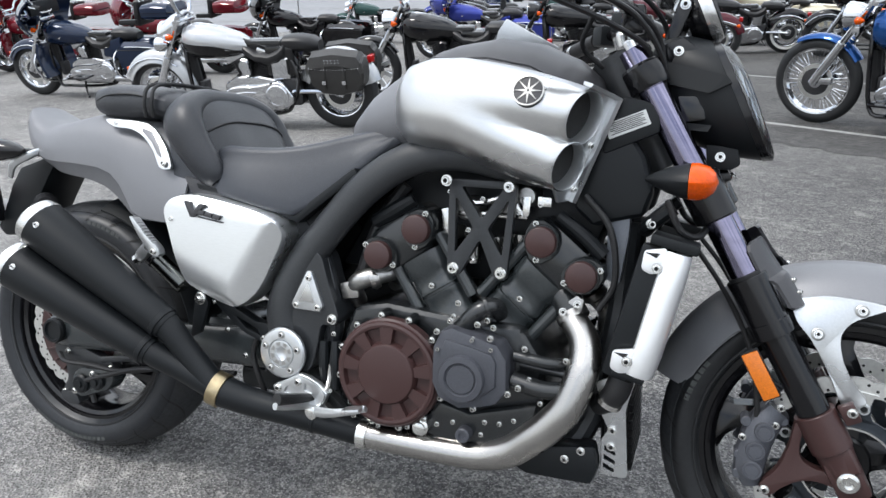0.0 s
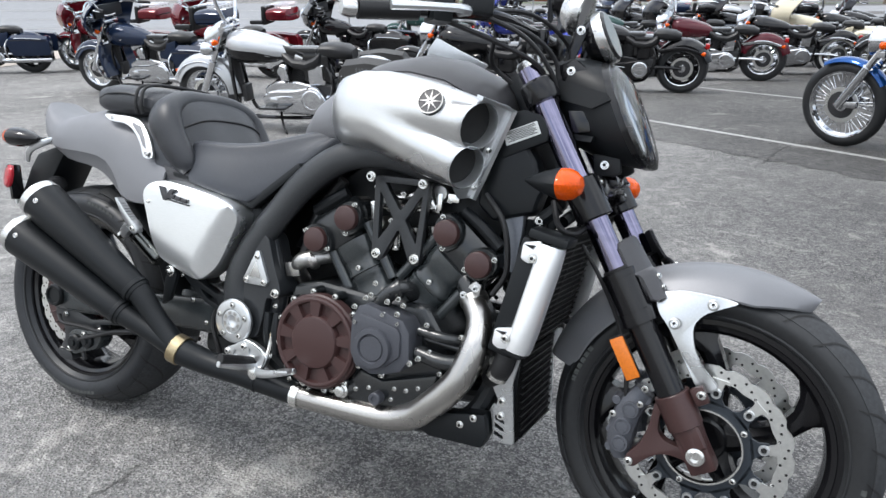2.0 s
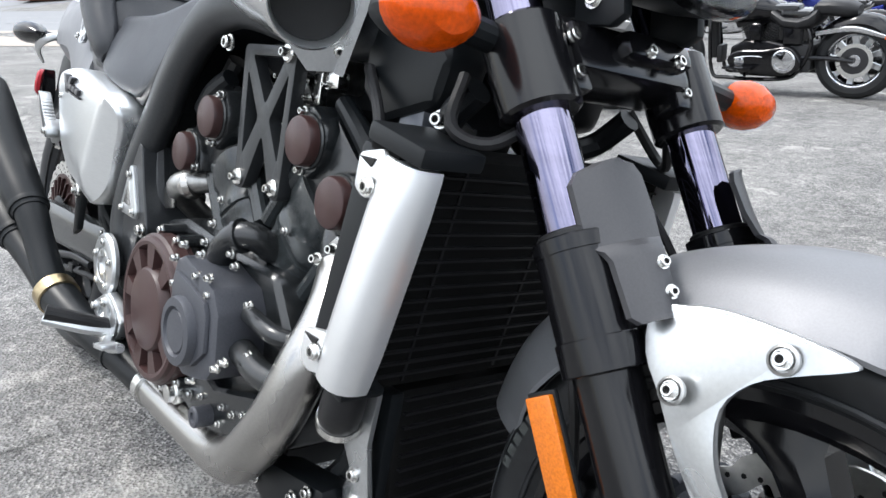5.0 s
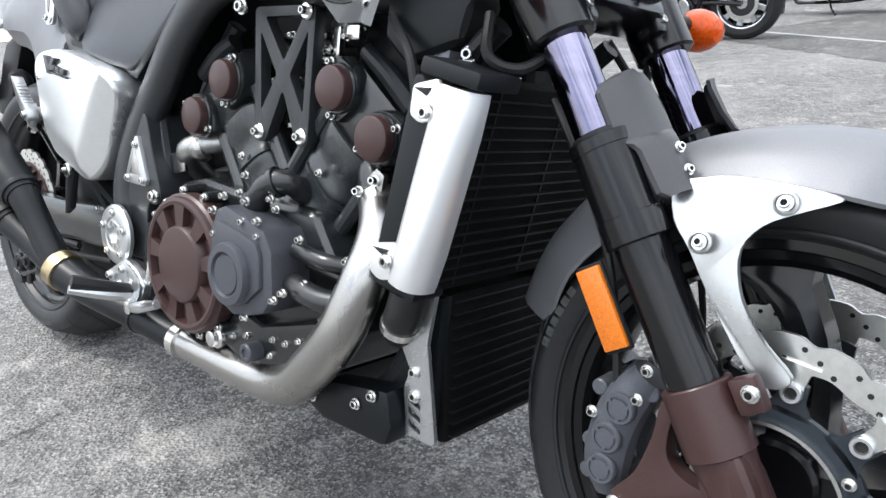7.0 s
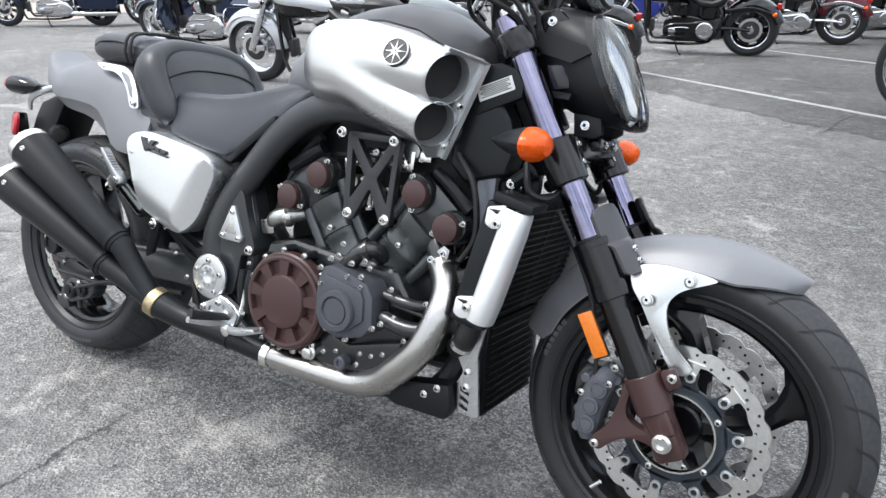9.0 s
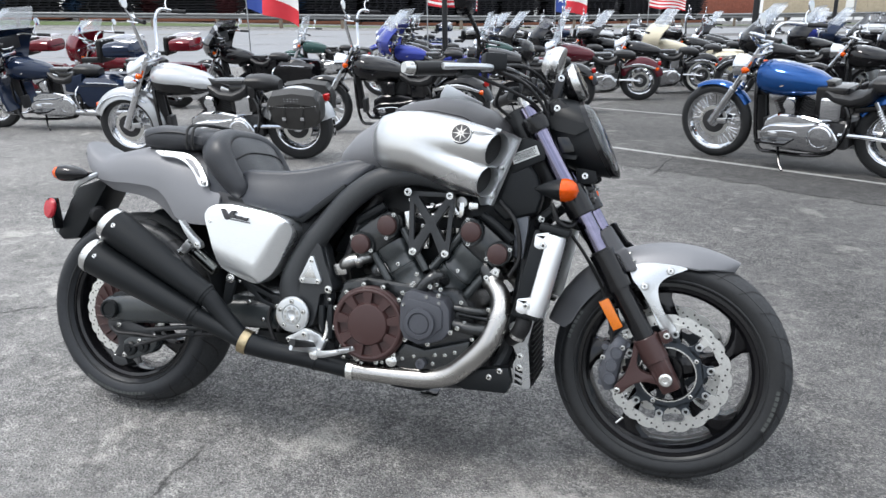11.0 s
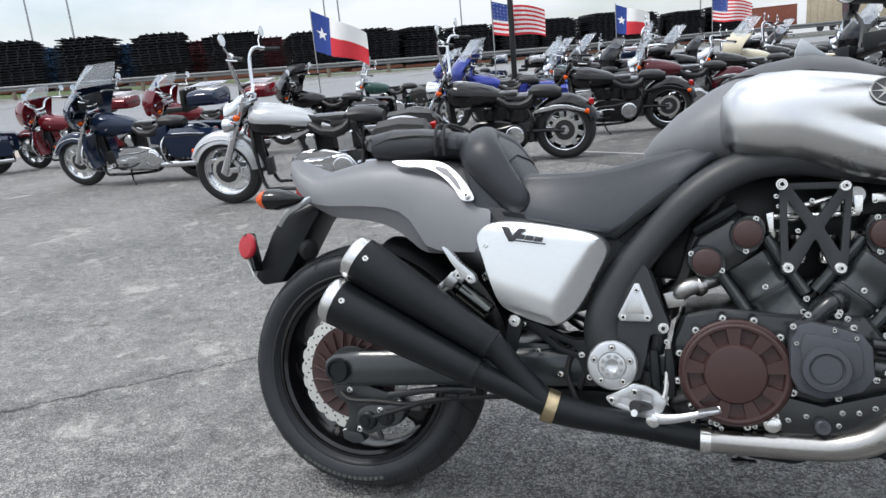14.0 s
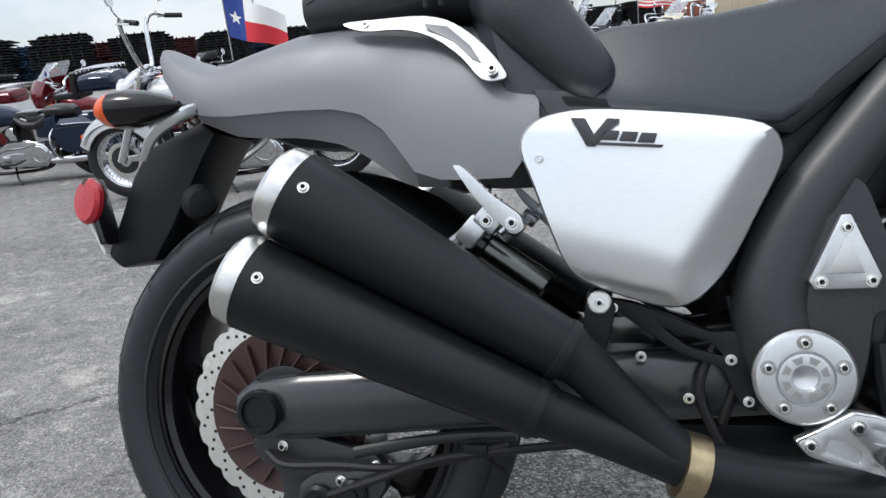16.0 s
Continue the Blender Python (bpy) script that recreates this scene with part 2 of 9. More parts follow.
def curve(pts, n=6, closed=False):
    """Catmull-Rom points through pts (tuples of any length)."""
    P = [np.array(p, float) for p in pts]
    k = len(P)
    out = []
    for i in range(k if closed else k - 1):
        if closed:
            a, b, c, d = (P[(i + j - 1) % k] for j in range(4))
        else:
            b, c = P[i], P[i + 1]
            a, d = (P[i - 1] if i else 2 * b - c), (P[i + 2] if i + 2 < k else 2 * c - b)
        for s in range(n):
            t = s / n
            out.append(0.5 * (2 * b + (c - a) * t + (2 * a - 5 * b + 4 * c - d) * t * t + (3 * b - a - 3 * c + d) * t ** 3))
    if not closed:
        out.append(P[-1])
    return out


def loft(rings, closed=False, cap=True, bm=None):
    bm = bm or bmesh.new()
    rows = [[bm.verts.new(p) for p in ring] for ring in rings]
    n = len(rows[0])
    for a, b in zip(rows, rows[1:] + ([rows[0]] if closed else [])):
        for i in range(n):
            bm.faces.new((a[i], a[(i + 1) % n], b[(i + 1) % n], b[i]))
    if cap and not closed:
        bm.faces.new(rows[0])
        bm.faces.new(rows[-1][::-1])
    return bm


def tube(pts, r, n=14, samples=6, flat=1.0, bm=None, cap=True, closed=False):
    """A swept tube; r one radius or one a point; flat squeezes it sideways (y)."""
    rr = r if isinstance(r, (list, tuple)) else [r] * len(pts)
    C = curve([(*p, q) for p, q in zip(pts, rr)], samples, closed) if len(pts) > 2 else [np.array((*p, q), float) for p, q in zip(pts, rr)]
    P = [V(c[:3]) for c in C]
    rings, up = [], None
    for i, p in enumerate(P):
        d = (P[(i + 1) % len(P)] - P[i - 1]) if closed else (P[min(i + 1, len(P) - 1)] - P[max(i - 1, 0)])
        d.normalize()
        if up is None:
            up = V((0, 1, 0)) if abs(d.y) < 0.9 else V((1, 0, 0))
        u = (up - d * up.dot(d)).normalized()
        w = d.cross(u)
        up = u
        rings.append([p + u * (C[i][3] * flat * math.cos(a)) + w * (C[i][3] * math.sin(a)) for a in (2 * math.pi * j / n for j in range(n))])
    return loft(rings, closed=closed, cap=cap, bm=bm)


def soften(bm, bev, seg=2, angle=30):
    if bev:
        ed = [e for e in bm.edges if len(e.link_faces) == 2 and e.calc_face_angle(0) > radians(angle)]
        bmesh.ops.bevel(bm, geom=ed, offset=bev, segments=seg, affect="EDGES", profile=0.6, clamp_overlap=True)
    return bm


def plate(prof, y0, y1, bev=0.003, n=0, seg=2, holes=(), bm=None):
    """A profile in x, z carried from y0 to y1. n rounds it with a curve."""
    pr = [tuple(c) for c in (curve(prof, n, True) if n else prof)]
    b = bmesh.new()
    va = [b.verts.new((x, y0, z)) for x, z in pr]
    vb = [b.verts.new((x, y1, z)) for x, z in pr]
    k = len(pr)
    b.faces.new(va)
    b.faces.new(vb[::-1])
    for i in range(k):
        b.faces.new((va[i], vb[i], vb[(i + 1) % k], va[(i + 1) % k]))
    bmesh.ops.recalc_face_normals(b, faces=b.faces)
    soften(b, bev, seg)
    return merge(bm, b)


def pierced(outer, windows, y0, y1, bev=0.002):
    """A flat plate in x, z from y0 to y1 with windows cut through it."""
    b = bmesh.new()
    sides = []
    for y in (y0, y1):
        edges, loops = [], []
        for ring in [outer] + list(windows):
            vs = [b.verts.new((x, y, z)) for x, z in ring]
            edges += [b.edges.new((p, q)) for p, q in zip(vs, vs[1:] + vs[:1])]
            loops.append(vs)
        bmesh.ops.triangle_fill(b, use_beauty=True, edges=edges)
        sides.append(loops)
    for la, lb in zip(*sides):
        k = len(la)
        for i in range(k):
            b.faces.new((la[i], la[(i + 1) % k], lb[(i + 1) % k], lb[i]))
    bmesh.ops.recalc_face_normals(b, faces=b.faces)
    return soften(b, bev, 2, 40)


def rounded(pts, r, n=4):
    """A polygon whose corners are rounded off by about r."""
    out = []
    for i, p in enumerate(pts):
        p0, p1, p2 = (np.array(pts[(i + j) % len(pts)], float) for j in (-1, 0, 1))
        u, w = (p0 - p1), (p2 - p1)
        a = p1 + u / np.linalg.norm(u) * min(r, 0.45 * np.linalg.norm(u))
        c = p1 + w / np.linalg.norm(w) * min(r, 0.45 * np.linalg.norm(w))
        for k in range(n + 1):
            t = k / n
            out.append(tuple((1 - t) ** 2 * a + 2 * t * (1 - t) * p1 + t * t * c))
    return out


def merge(bm, b):
    if bm is None:
        return b
    me = bpy.data.meshes.new("tmp")
    b.to_mesh(me)
    b.free()
    bm.from_mesh(me)
    bpy.data.meshes.remove(me)
    return bm


def box(c, s, bev=0.003, seg=2, m=None, bm=None):
    b = bmesh.new()
    bmesh.ops.create_cube(b, size=1, matrix=Matrix.Translation(c) @ (m or Matrix()) @ Matrix.Diagonal((*s, 1)))
    soften(b, bev, seg)
    return merge(bm, b)


def lathe(prof, c=(0, 0, 0), axis=(0, -1, 0), n=32, bm=None, closed=False):
    """(radius, height) pairs turned round axis at c. Open ends of radius > 0 are closed with a face."""
    ax = V(axis).normalized()
    q = V((0, 0, 1)).rotation_difference(ax)
    rings = []
    for r, h in prof:
        r = max(r, 1e-4)
        rings.append([V(c) + q @ V((r * math.cos(2 * math.pi * i / n), r * math.sin(2 * math.pi * i / n), h)) for i in range(n)])
    return loft(rings, closed=closed, cap=True, bm=bm)


def ring_wheel(prof, c=(0, 0, 0), n=48, bm=None):
    """A closed (radius, y) profile turned about the y axis."""
    rings = []
    for i in range(n):
        a = 2 * math.pi * i / n
        rings.append([V(c) + V((r * math.cos(a), y, r * math.sin(a))) for r, y in prof])
    return loft(rings, closed=True, bm=bm)


def bolt_bm(r=0.008, h=0.006, axis=(0, -1, 0), c=(0, 0, 0), washer=True):
    """A socket-head bolt with washer and hex recess."""
    r *= 0.84
    bm = lathe([(r * 1.35, 0), (r * 1.35, h * 0.25), (r, h * 0.25), (r, h * 0.85), (r * 0.85, h), (r * 0.56, h), (r * 0.50, h * 0.30), (0.0005, h * 0.30)] if washer else
               [(r, 0), (r, h * 0.8), (r * 0.85, h), (r * 0.56, h), (r * 0.50, h * 0.30), (0.0005, h * 0.30)], c, axis, 12)
    return bm


_bolts = {}


def bolts(parent, pts, r=0.007, h=0.006, axis=(0, -1, 0), mat_="bolt", name="bolt", washer=True):
    """Bolts as parts that share one mesh."""
    key = (round(r, 4), round(h, 4), tuple(axis), mat_, washer)
    for p in pts:
        if key not in _bolts:
            ob = part(name, bolt_bm(r, h, axis, washer=washer), M[mat_], parent)
            _bolts[key] = ob.data
            # faces inside the socket are black: its shade is painted in
            ob.data.materials.append(M["mesh_shade_black"])
            n_ = V(axis).normalized()
            for f in ob.data.polygons:
                c = V(f.center)
                if (c - n_ * c.dot(n_)).length < r * 0.84 * 0.475:
                    f.material_index = 1
        else:
            ob = new(name, _bolts[key])
            ob.parent = parent
        ob.location = p


def arc_sweep(c, a0, a1, radius, section, n=24, bm=None):
    """A closed section of (dr, y) pairs, given by section(s) for s in 0..1, carried round c in the x-z plane (degrees)."""
    rings = []
    for i in range(n + 1):
        s = i / n
        a = radians(a0 + (a1 - a0) * s)
        rr = radius(s) if callable(radius) else radius
        rings.append([V((c[0] + (rr + dr) * math.cos(a), c[1] + y, c[2] + (rr + dr) * math.sin(a))) for dr, y in section(s)])
    return loft(rings, bm=bm)


def oval(x, yc, zc, hw, hh, p=2.3, n=28, skew=0.0, tilt=0.0, pinch=0.0, zp=0.0):
    """A superellipse ring in y, z at x; skew shears x with y, tilt shears x with z."""
    out = []
    for i in range(n):
        a = 2 * math.pi * i / n
        cy, cz = math.cos(a), math.sin(a)
        y = hw * math.copysign(abs(cy) ** (2 / p), cy)
        z = hh * math.copysign(abs(cz) ** (2 / p), cz)
        if pinch:
            y *= 1 - pinch * math.exp(-(((z - zp) / (0.34 * hh)) ** 2))
        out.append(V((x + skew * y + tilt * z, yc + y, zc + z)))
    return out


def mirror_y(bm):
    bmesh.ops.scale(bm, vec=(1, -1, 1), verts=bm.verts)
    bmesh.ops.reverse_faces(bm, faces=bm.faces)
    return bm

# ---- ground ----
def ground_z(x, y):
    """The lot is level; beyond it the land rises towards the road and to the west."""
    d = -0.423 * (x - 1.3) + 0.906 * (y + 1.5)
    s = 0.906 * (x - 1.3) + 0.423 * (y + 1.5)
    rise = float(np.interp(d, (20, 36, 44, 56, 75), (0, 0.70, 1.15, 1.45, 1.6)))
    return rise + 0.035 * min(60, max(-10, -s)) * float(np.interp(d, (34, 52), (0, 1)))


def asphalt_mat(name="worn_asphalt", k=1.0):
    """k scales how pale the weathered surface is."""
    m = bpy.data.materials.new(name)
    m.use_nodes = True
    nt = m.node_tree
    p = nt.nodes["Principled BSDF"]
    co = nt.nodes.new("ShaderNodeTexCoord")

    def noi(scale, detail=4, rough=0.6, warp=0.0):
        n = nt.nodes.new("ShaderNodeTexNoise")
        n.inputs["Scale"].default_value, n.inputs["Detail"].default_value, n.inputs["Roughness"].default_value, n.inputs["Distortion"].default_value = scale, detail, rough, warp
        nt.links.new(co.outputs["Object"], n.inputs["Vector"])
        return n

    def vor(scale, feature="F1", vec=None):
        v = nt.nodes.new("ShaderNodeTexVoronoi")
        v.feature = feature
        v.inputs["Scale"].default_value = scale
        nt.links.new(vec or co.outputs["Object"], v.inputs["Vector"])
        return v

    def red(v):
        sep = nt.nodes.new("ShaderNodeSeparateColor")
        nt.links.new(v.outputs["Color"], sep.inputs["Color"])
        return sep.outputs["Red"]

    def mul(a, b):
        x = nt.nodes.new("ShaderNodeMath")
        x.operation = "MULTIPLY"
        nt.links.new(a, x.inputs[0])
        nt.links.new(b, x.inputs[1])
        return x.outputs["Value"]

    stones, grit = vor(135), vor(260)
    col = _mixrgb(nt, _range(nt, red(stones), 0, 1, 0.35, 1.0), (0.095, 0.096, 0.100), (0.29, 0.29, 0.295))
    col = _mixrgb(nt, _range(nt, red(grit), 0, 0.85, 0.80, 0.88), col, (0.47, 0.47, 0.46))
    col = _mixrgb(nt, _range(nt, noi(260, 2).outputs["Fac"], 0, 0.62, 0.50, 0.66), col, (0.050, 0.052, 0.055))
    # wide worn and dusty areas
    col = _mixrgb(nt, _range(nt, noi(0.55, 7, 0.66).outputs["Fac"], 0, 0.55, 0.42, 0.64), col, (0.30, 0.30, 0.30))
    col = _mixrgb(nt, _range(nt, noi(1.4, 6, 0.7, 0.4).outputs["Fac"], 0, 0.5, 0.50, 0.68), col, (0.095, 0.095, 0.098))
    # pale scuffs with broken edges, small dark oil spots
    scuff = mul(_range(nt, noi(2.1, 5, 0.62, 0.3).outputs["Fac"], 0, 1, 0.615, 0.655), _range(nt, noi(55, 4, 0.7).outputs["Fac"], 0.25, 1, 0.36, 0.56))
    col = _mixrgb(nt, _range(nt, scuff, 0, 0.72, 0, 1), col, (0.46, 0.455, 0.44))
    scuff2 = mul(_range(nt, noi(6.5, 4, 0.6).outputs["Fac"], 0, 1, 0.66, 0.70), _range(nt, noi(70, 3, 0.7).outputs["Fac"], 0.2, 1, 0.36, 0.56))
    col = _mixrgb(nt, _range(nt, scuff2, 0, 0.75, 0, 1), col, (0.44, 0.44, 0.425))
    col = _mixrgb(nt, _range(nt, noi(4.4, 3, 0.5).outputs["Fac"], 0, 0.55, 0.70, 0.74), col, (0.055, 0.055, 0.057))
    # hand-sized weathered flecks and dark pores
    fleck = mul(_range(nt, noi(9, 5, 0.75).outputs["Fac"], 0, 1, 0.52, 0.62), _range(nt, noi(90, 3, 0.75).outputs["Fac"], 0, 1, 0.46, 0.60))
    col = _mixrgb(nt, _range(nt, fleck, 0, 0.84, 0, 1), col, (0.49, 0.49, 0.475))
    chip = mul(_range(nt, noi(2.3, 6, 0.7).outputs["Fac"], 0, 1, 0.46, 0.62), _range(nt, noi(38, 5, 0.8).outputs["Fac"], 0, 1, 0.55, 0.63))
    col = _mixrgb(nt, _range(nt, chip, 0, 0.72, 0, 1), col, (0.50, 0.495, 0.475))
    pore = mul(_range(nt, noi(14, 5, 0.75).outputs["Fac"], 0, 1, 0.50, 0.62), _range(nt, noi(120, 3, 0.7).outputs["Fac"], 0, 1, 0.42, 0.56))
    col = _mixrgb(nt, _range(nt, pore, 0, 0.62, 0, 1), col, (0.040, 0.040, 0.042))
    # hairline cracks
    warp = nt.nodes.new("ShaderNodeMix")
    warp.data_type = "VECTOR"
    warp.inputs[0].default_value = 0.22
    nt.links.new(co.outputs["Object"], warp.inputs[4])
    nt.links.new(noi(2.6, 9, 0.78).outputs["Color"], warp.inputs[5])
    edge = vor(0.55, "DISTANCE_TO_EDGE", warp.outputs[1])
    crack = mul(_range(nt, edge.outputs["Distance"], 1, 0, 0.0004, 0.0032), _range(nt, noi(0.7, 3).outputs["Fac"], 0, 1, 0.53, 0.58))
    col = _mixrgb(nt, _range(nt, crack, 0, 0.50, 0, 1), col, (0.035, 0.035, 0.036))
    # the asphalt turns darker towards +x, with a ragged border
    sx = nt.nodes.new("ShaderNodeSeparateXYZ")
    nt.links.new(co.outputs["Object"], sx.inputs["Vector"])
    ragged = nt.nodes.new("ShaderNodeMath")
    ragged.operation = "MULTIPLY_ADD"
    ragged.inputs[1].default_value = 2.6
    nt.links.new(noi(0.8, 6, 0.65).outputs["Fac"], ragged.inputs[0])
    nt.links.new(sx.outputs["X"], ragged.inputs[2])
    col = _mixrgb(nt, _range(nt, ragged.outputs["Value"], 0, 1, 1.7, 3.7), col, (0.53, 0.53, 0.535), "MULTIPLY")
    k = 0.87 * k
    if k != 1.0:
        col = _mixrgb(nt, 1.0, col, (k * 1.025, k, k * 0.965), "MULTIPLY")
    nt.links.new(col, p.inputs["Base Color"])
    p.inputs["Roughness"].default_value = 0.88
    p.inputs["Specular IOR Level"].default_value = 0.3
    add = nt.nodes.new("ShaderNodeMath")
    add.operation = "SUBTRACT"
    nt.links.new(stones.outputs["Distance"], add.inputs[0])
    nt.links.new(crack, add.inputs[1])
    b = nt.nodes.new("ShaderNodeBump")
    b.inputs["Strength"].default_value, b.inputs["Distance"].default_value = 0.9, 0.006
    nt.links.new(add.outputs["Value"], b.inputs["Height"])
    nt.links.new(b.outputs["Normal"], p.inputs["Normal"])
    return m


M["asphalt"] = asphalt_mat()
xs = sorted(set([-900, -500, -300, -200, -140, -100, -80, -60] + list(range(-50, 52, 2)) + [60, 80, 100, 140, 200, 300, 500, 900]))
ys = sorted(set([-600, -300, -100, -50, -20, -10, -4, 0, 4, 8] + list(range(12, 90, 2)) + [100, 130, 170, 220, 300, 450, 700, 1000]))
bm = bmesh.new()
grid = [[bm.verts.new((x, y, ground_z(x, y))) for x in xs] for y in ys]
for a, b in zip(grid, grid[1:]):
    for i in range(len(xs) - 1):
        bm.faces.new((a[i], a[i + 1], b[i + 1], b[i]))
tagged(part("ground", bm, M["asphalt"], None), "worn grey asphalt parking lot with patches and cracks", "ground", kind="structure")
# a darker strip of asphalt under the rows, with a ragged edge
edge_pts = curve([(-0.9, 6.3), (0.25, 5.38), (1.0, 4.90), (1.45, 4.62), (2.0, 4.34), (3.2, 3.55), (5.5, 2.2), (9.0, 0.2), (14.0, -2.6)], 14)
er = random.Random(11)
bm = bmesh.new()
rows_ = []
for k, q in enumerate(edge_pts):
    o = er.uniform(-0.035, 0.035)
    rows_.append([bm.verts.new((q[0] + 0.5 * f + o * (f == 0), q[1] + 1.0 * f + o * (f == 0), ground_z(q[0] + 0.5 * f, q[1] + f) + 0.003)) for f in (0, 2, 4, 7, 10, 13, 16)])
for a, b in zip(rows_, rows_[1:]):
    for i in range(6):
        bm.faces.new((a[i], b[i], b[i + 1], a[i + 1]))
tagged(part("lot_strip", bm, asphalt_mat("newer_asphalt", 0.60), None), "darker asphalt strip under the parked rows", "ground", kind="structure")

# ---- the roadster in the foreground: leans on its side stand ----
LEAN = 13.0
bike = thing("motorcycle", "matte grey muscle motorcycle with brushed air scoops on its side stand", "motorcycle", Matrix.Translation((0, 0, 0.004)) @ pose(0, 0, 0, -LEAN))
FA, RA = (1.702, 0.0, 0.3125), (0.0, 0.0, 0.3285)      # axles
RAKE = math.atan2(1.704 - 1.297, 0.996 - 0.305)        # of the fork
FORK_DIR = V((-math.sin(RAKE), 0, math.cos(RAKE)))


def tyre_bm(R, w, rim, n=72):
    half = [(rim + 0.003, w * 0.70), (rim + 0.010, w * 0.80), (rim + 0.022, w * 0.93), ((R + rim) / 2, w), (R - 0.028, w * 0.90), (R - 0.010, w * 0.55), (R - 0.0015, w * 0.22)]
    prof = half + [(R, 0)] + [(r, -y) for r, y in half[::-1]]
    return ring_wheel([tuple(p) for p in curve(prof, 3)], n=n)


def shoulder(R, w, rim):
    """Points (radius, half width) over a tyre from its crown to the widest part of the sidewall."""
    return [tuple(p) for p in curve([(R, 0), (R - 0.0015, w * 0.22), (R - 0.010, w * 0.55), (R - 0.028, w * 0.90), ((R + rim) / 2, w)], 5)]


def tread_band(R, w, rim):
    """The scuffed running surface, a thin skin over the crown."""
    half = [(r + 0.0006 + 0.0006 * y / w, y * 1.006) for r, y in shoulder(R, w, rim) if y < 0.86 * w]
    prof = [(r, -y) for r, y in half[:0:-1]] + half
    return ring_wheel(prof + [(r - 0.003, y * 0.97) for r, y in prof[::-1]], n=72)


def tread_grooves(R, w, rim, count, sweep, width=0.006):
    """Slanted dark grooves from the crown well down both shoulders, long and short by turns."""
    # flat strips over the tyre; the depth of shade is in their black
    bm = bmesh.new()
    path = shoulder(R, w, rim)
    for k in range(count):
        for side in (-1, 1):
            a0 = 2 * math.pi * (k + (0.5 if side > 0 else 0)) / count
            stop = len(path) - (1 if k % 2 else 3)
            prev = None
            for i in range(2, stop):
                r, y = path[i]
                t = (i - 2) / (len(path) - 3)
                a = a0 + sweep * t * (1.3 - 0.5 * t)
                da = width / R * (1 - 0.55 * t) * 0.62
                g = 0.0012 + 0.0008 * t
                cur = [bm.verts.new(((r + g) * math.cos(q), side * (y * 1.006 + g * t), (r + g) * math.sin(q))) for q in (a - da, a + da)]
                if prev:
                    bm.faces.new((prev[0], prev[1], cur[1], cur[0]))
                prev = cur
    return bm


def sidewall_ring(R, w, rim, y_side=-1):
    """The raised rib moulded round the foot of the sidewall."""
    r, y = rim + 0.019, y_side * w * 0.915
    return ring_wheel([(r + 0.0035 * math.cos(q), y + 0.0030 * math.sin(q)) for q in np.linspace(0, 2 * math.pi, 9)[:-1]], n=72)


def sidewall_bars(R, rim, w, spans, y_side=-1):
    """Raised moulded lettering, as plain bars along arcs of the sidewall."""
    bm = bmesh.new()
    rm = (R + rim) / 2 + 0.004
    for a0, count in spans:
        for k in range(count):
            a = radians(a0 + k * 3.1)
            da = radians(1.15)
            vs = []
            for r in (rm - 0.0045, rm + 0.0045):
                for q in (a - da, a + da):
                    vs.append(bm.verts.new((r * math.cos(q), y_side * (w * 1.0 + 0.0004), r * math.sin(q))))
            bm.faces.new((vs[0], vs[1], vs[3], vs[2]))
    return bm


def rim_bm(rim, w):
    """The barrel of a cast wheel."""
    prof = [(rim + 0.011, w), (rim + 0.011, w * 0.93), (rim + 0.002, w * 0.86), (rim - 0.010, 0.6 * w), (rim - 0.010, -0.6 * w), (rim + 0.002, -w * 0.86), (rim + 0.011, -w * 0.93), (rim + 0.011, -w),
            (rim + 0.001, -w), (rim - 0.001, -w * 0.94), (rim - 0.010, -w * 0.88), (rim - 0.018, -w * 0.70), (rim - 0.022, -0.2 * w), (rim - 0.022, 0.2 * w), (rim - 0.018, w * 0.70), (rim - 0.010, w * 0.88), (rim - 0.001, w * 0.94), (rim + 0.001, w)]
    return ring_wheel(prof, n=64)


def wheel_spokes(wheel, rim, hub_r, hub_w, count, twist, start=0.0):
    """Hub and curved spokes, each a part."""
    part("hub", lathe([(hub_r * 0.9, -hub_w), (hub_r, -hub_w * 0.9), (hub_r, hub_w * 0.9), (hub_r * 0.9, hub_w)], (0, 0, 0), (0, 1, 0), 24), M["satin_black"], wheel)
    rings = []
    for s in range(9):
        t = s / 8
        r = hub_r * 0.8 + (rim - 0.016 - hub_r * 0.8) * t
        a = twist * t * t
        half = 0.019 + 0.012 * abs(2 * t - 1) ** 2 + 0.03 * max(0, t - 0.85) / 0.15
        d, q = V((math.cos(a), 0, math.sin(a))), V((-math.sin(a), 0, math.cos(a)))
        hw = hub_w * (1 - t) * 0.7 + 0.024 * t + 0.004
        rings.append([d * r + q * x + V((0, y, 0)) for x, y in ((-half, -hw * 0.6), (-half * 0.4, -hw), (half * 0.4, -hw), (half, -hw * 0.6), (half, hw * 0.6), (half * 0.4, hw), (-half * 0.4, hw), (-half, hw * 0.6))])
    sp1 = part("spoke", loft(rings), M["satin_black"], wheel)
    sp1.matrix_basis = Matrix.Rotation(-start, 4, "Y")
    for k in range(1, count):
        again(sp1, Matrix.Rotation(-start - 2 * math.pi * k / count, 4, "Y"))


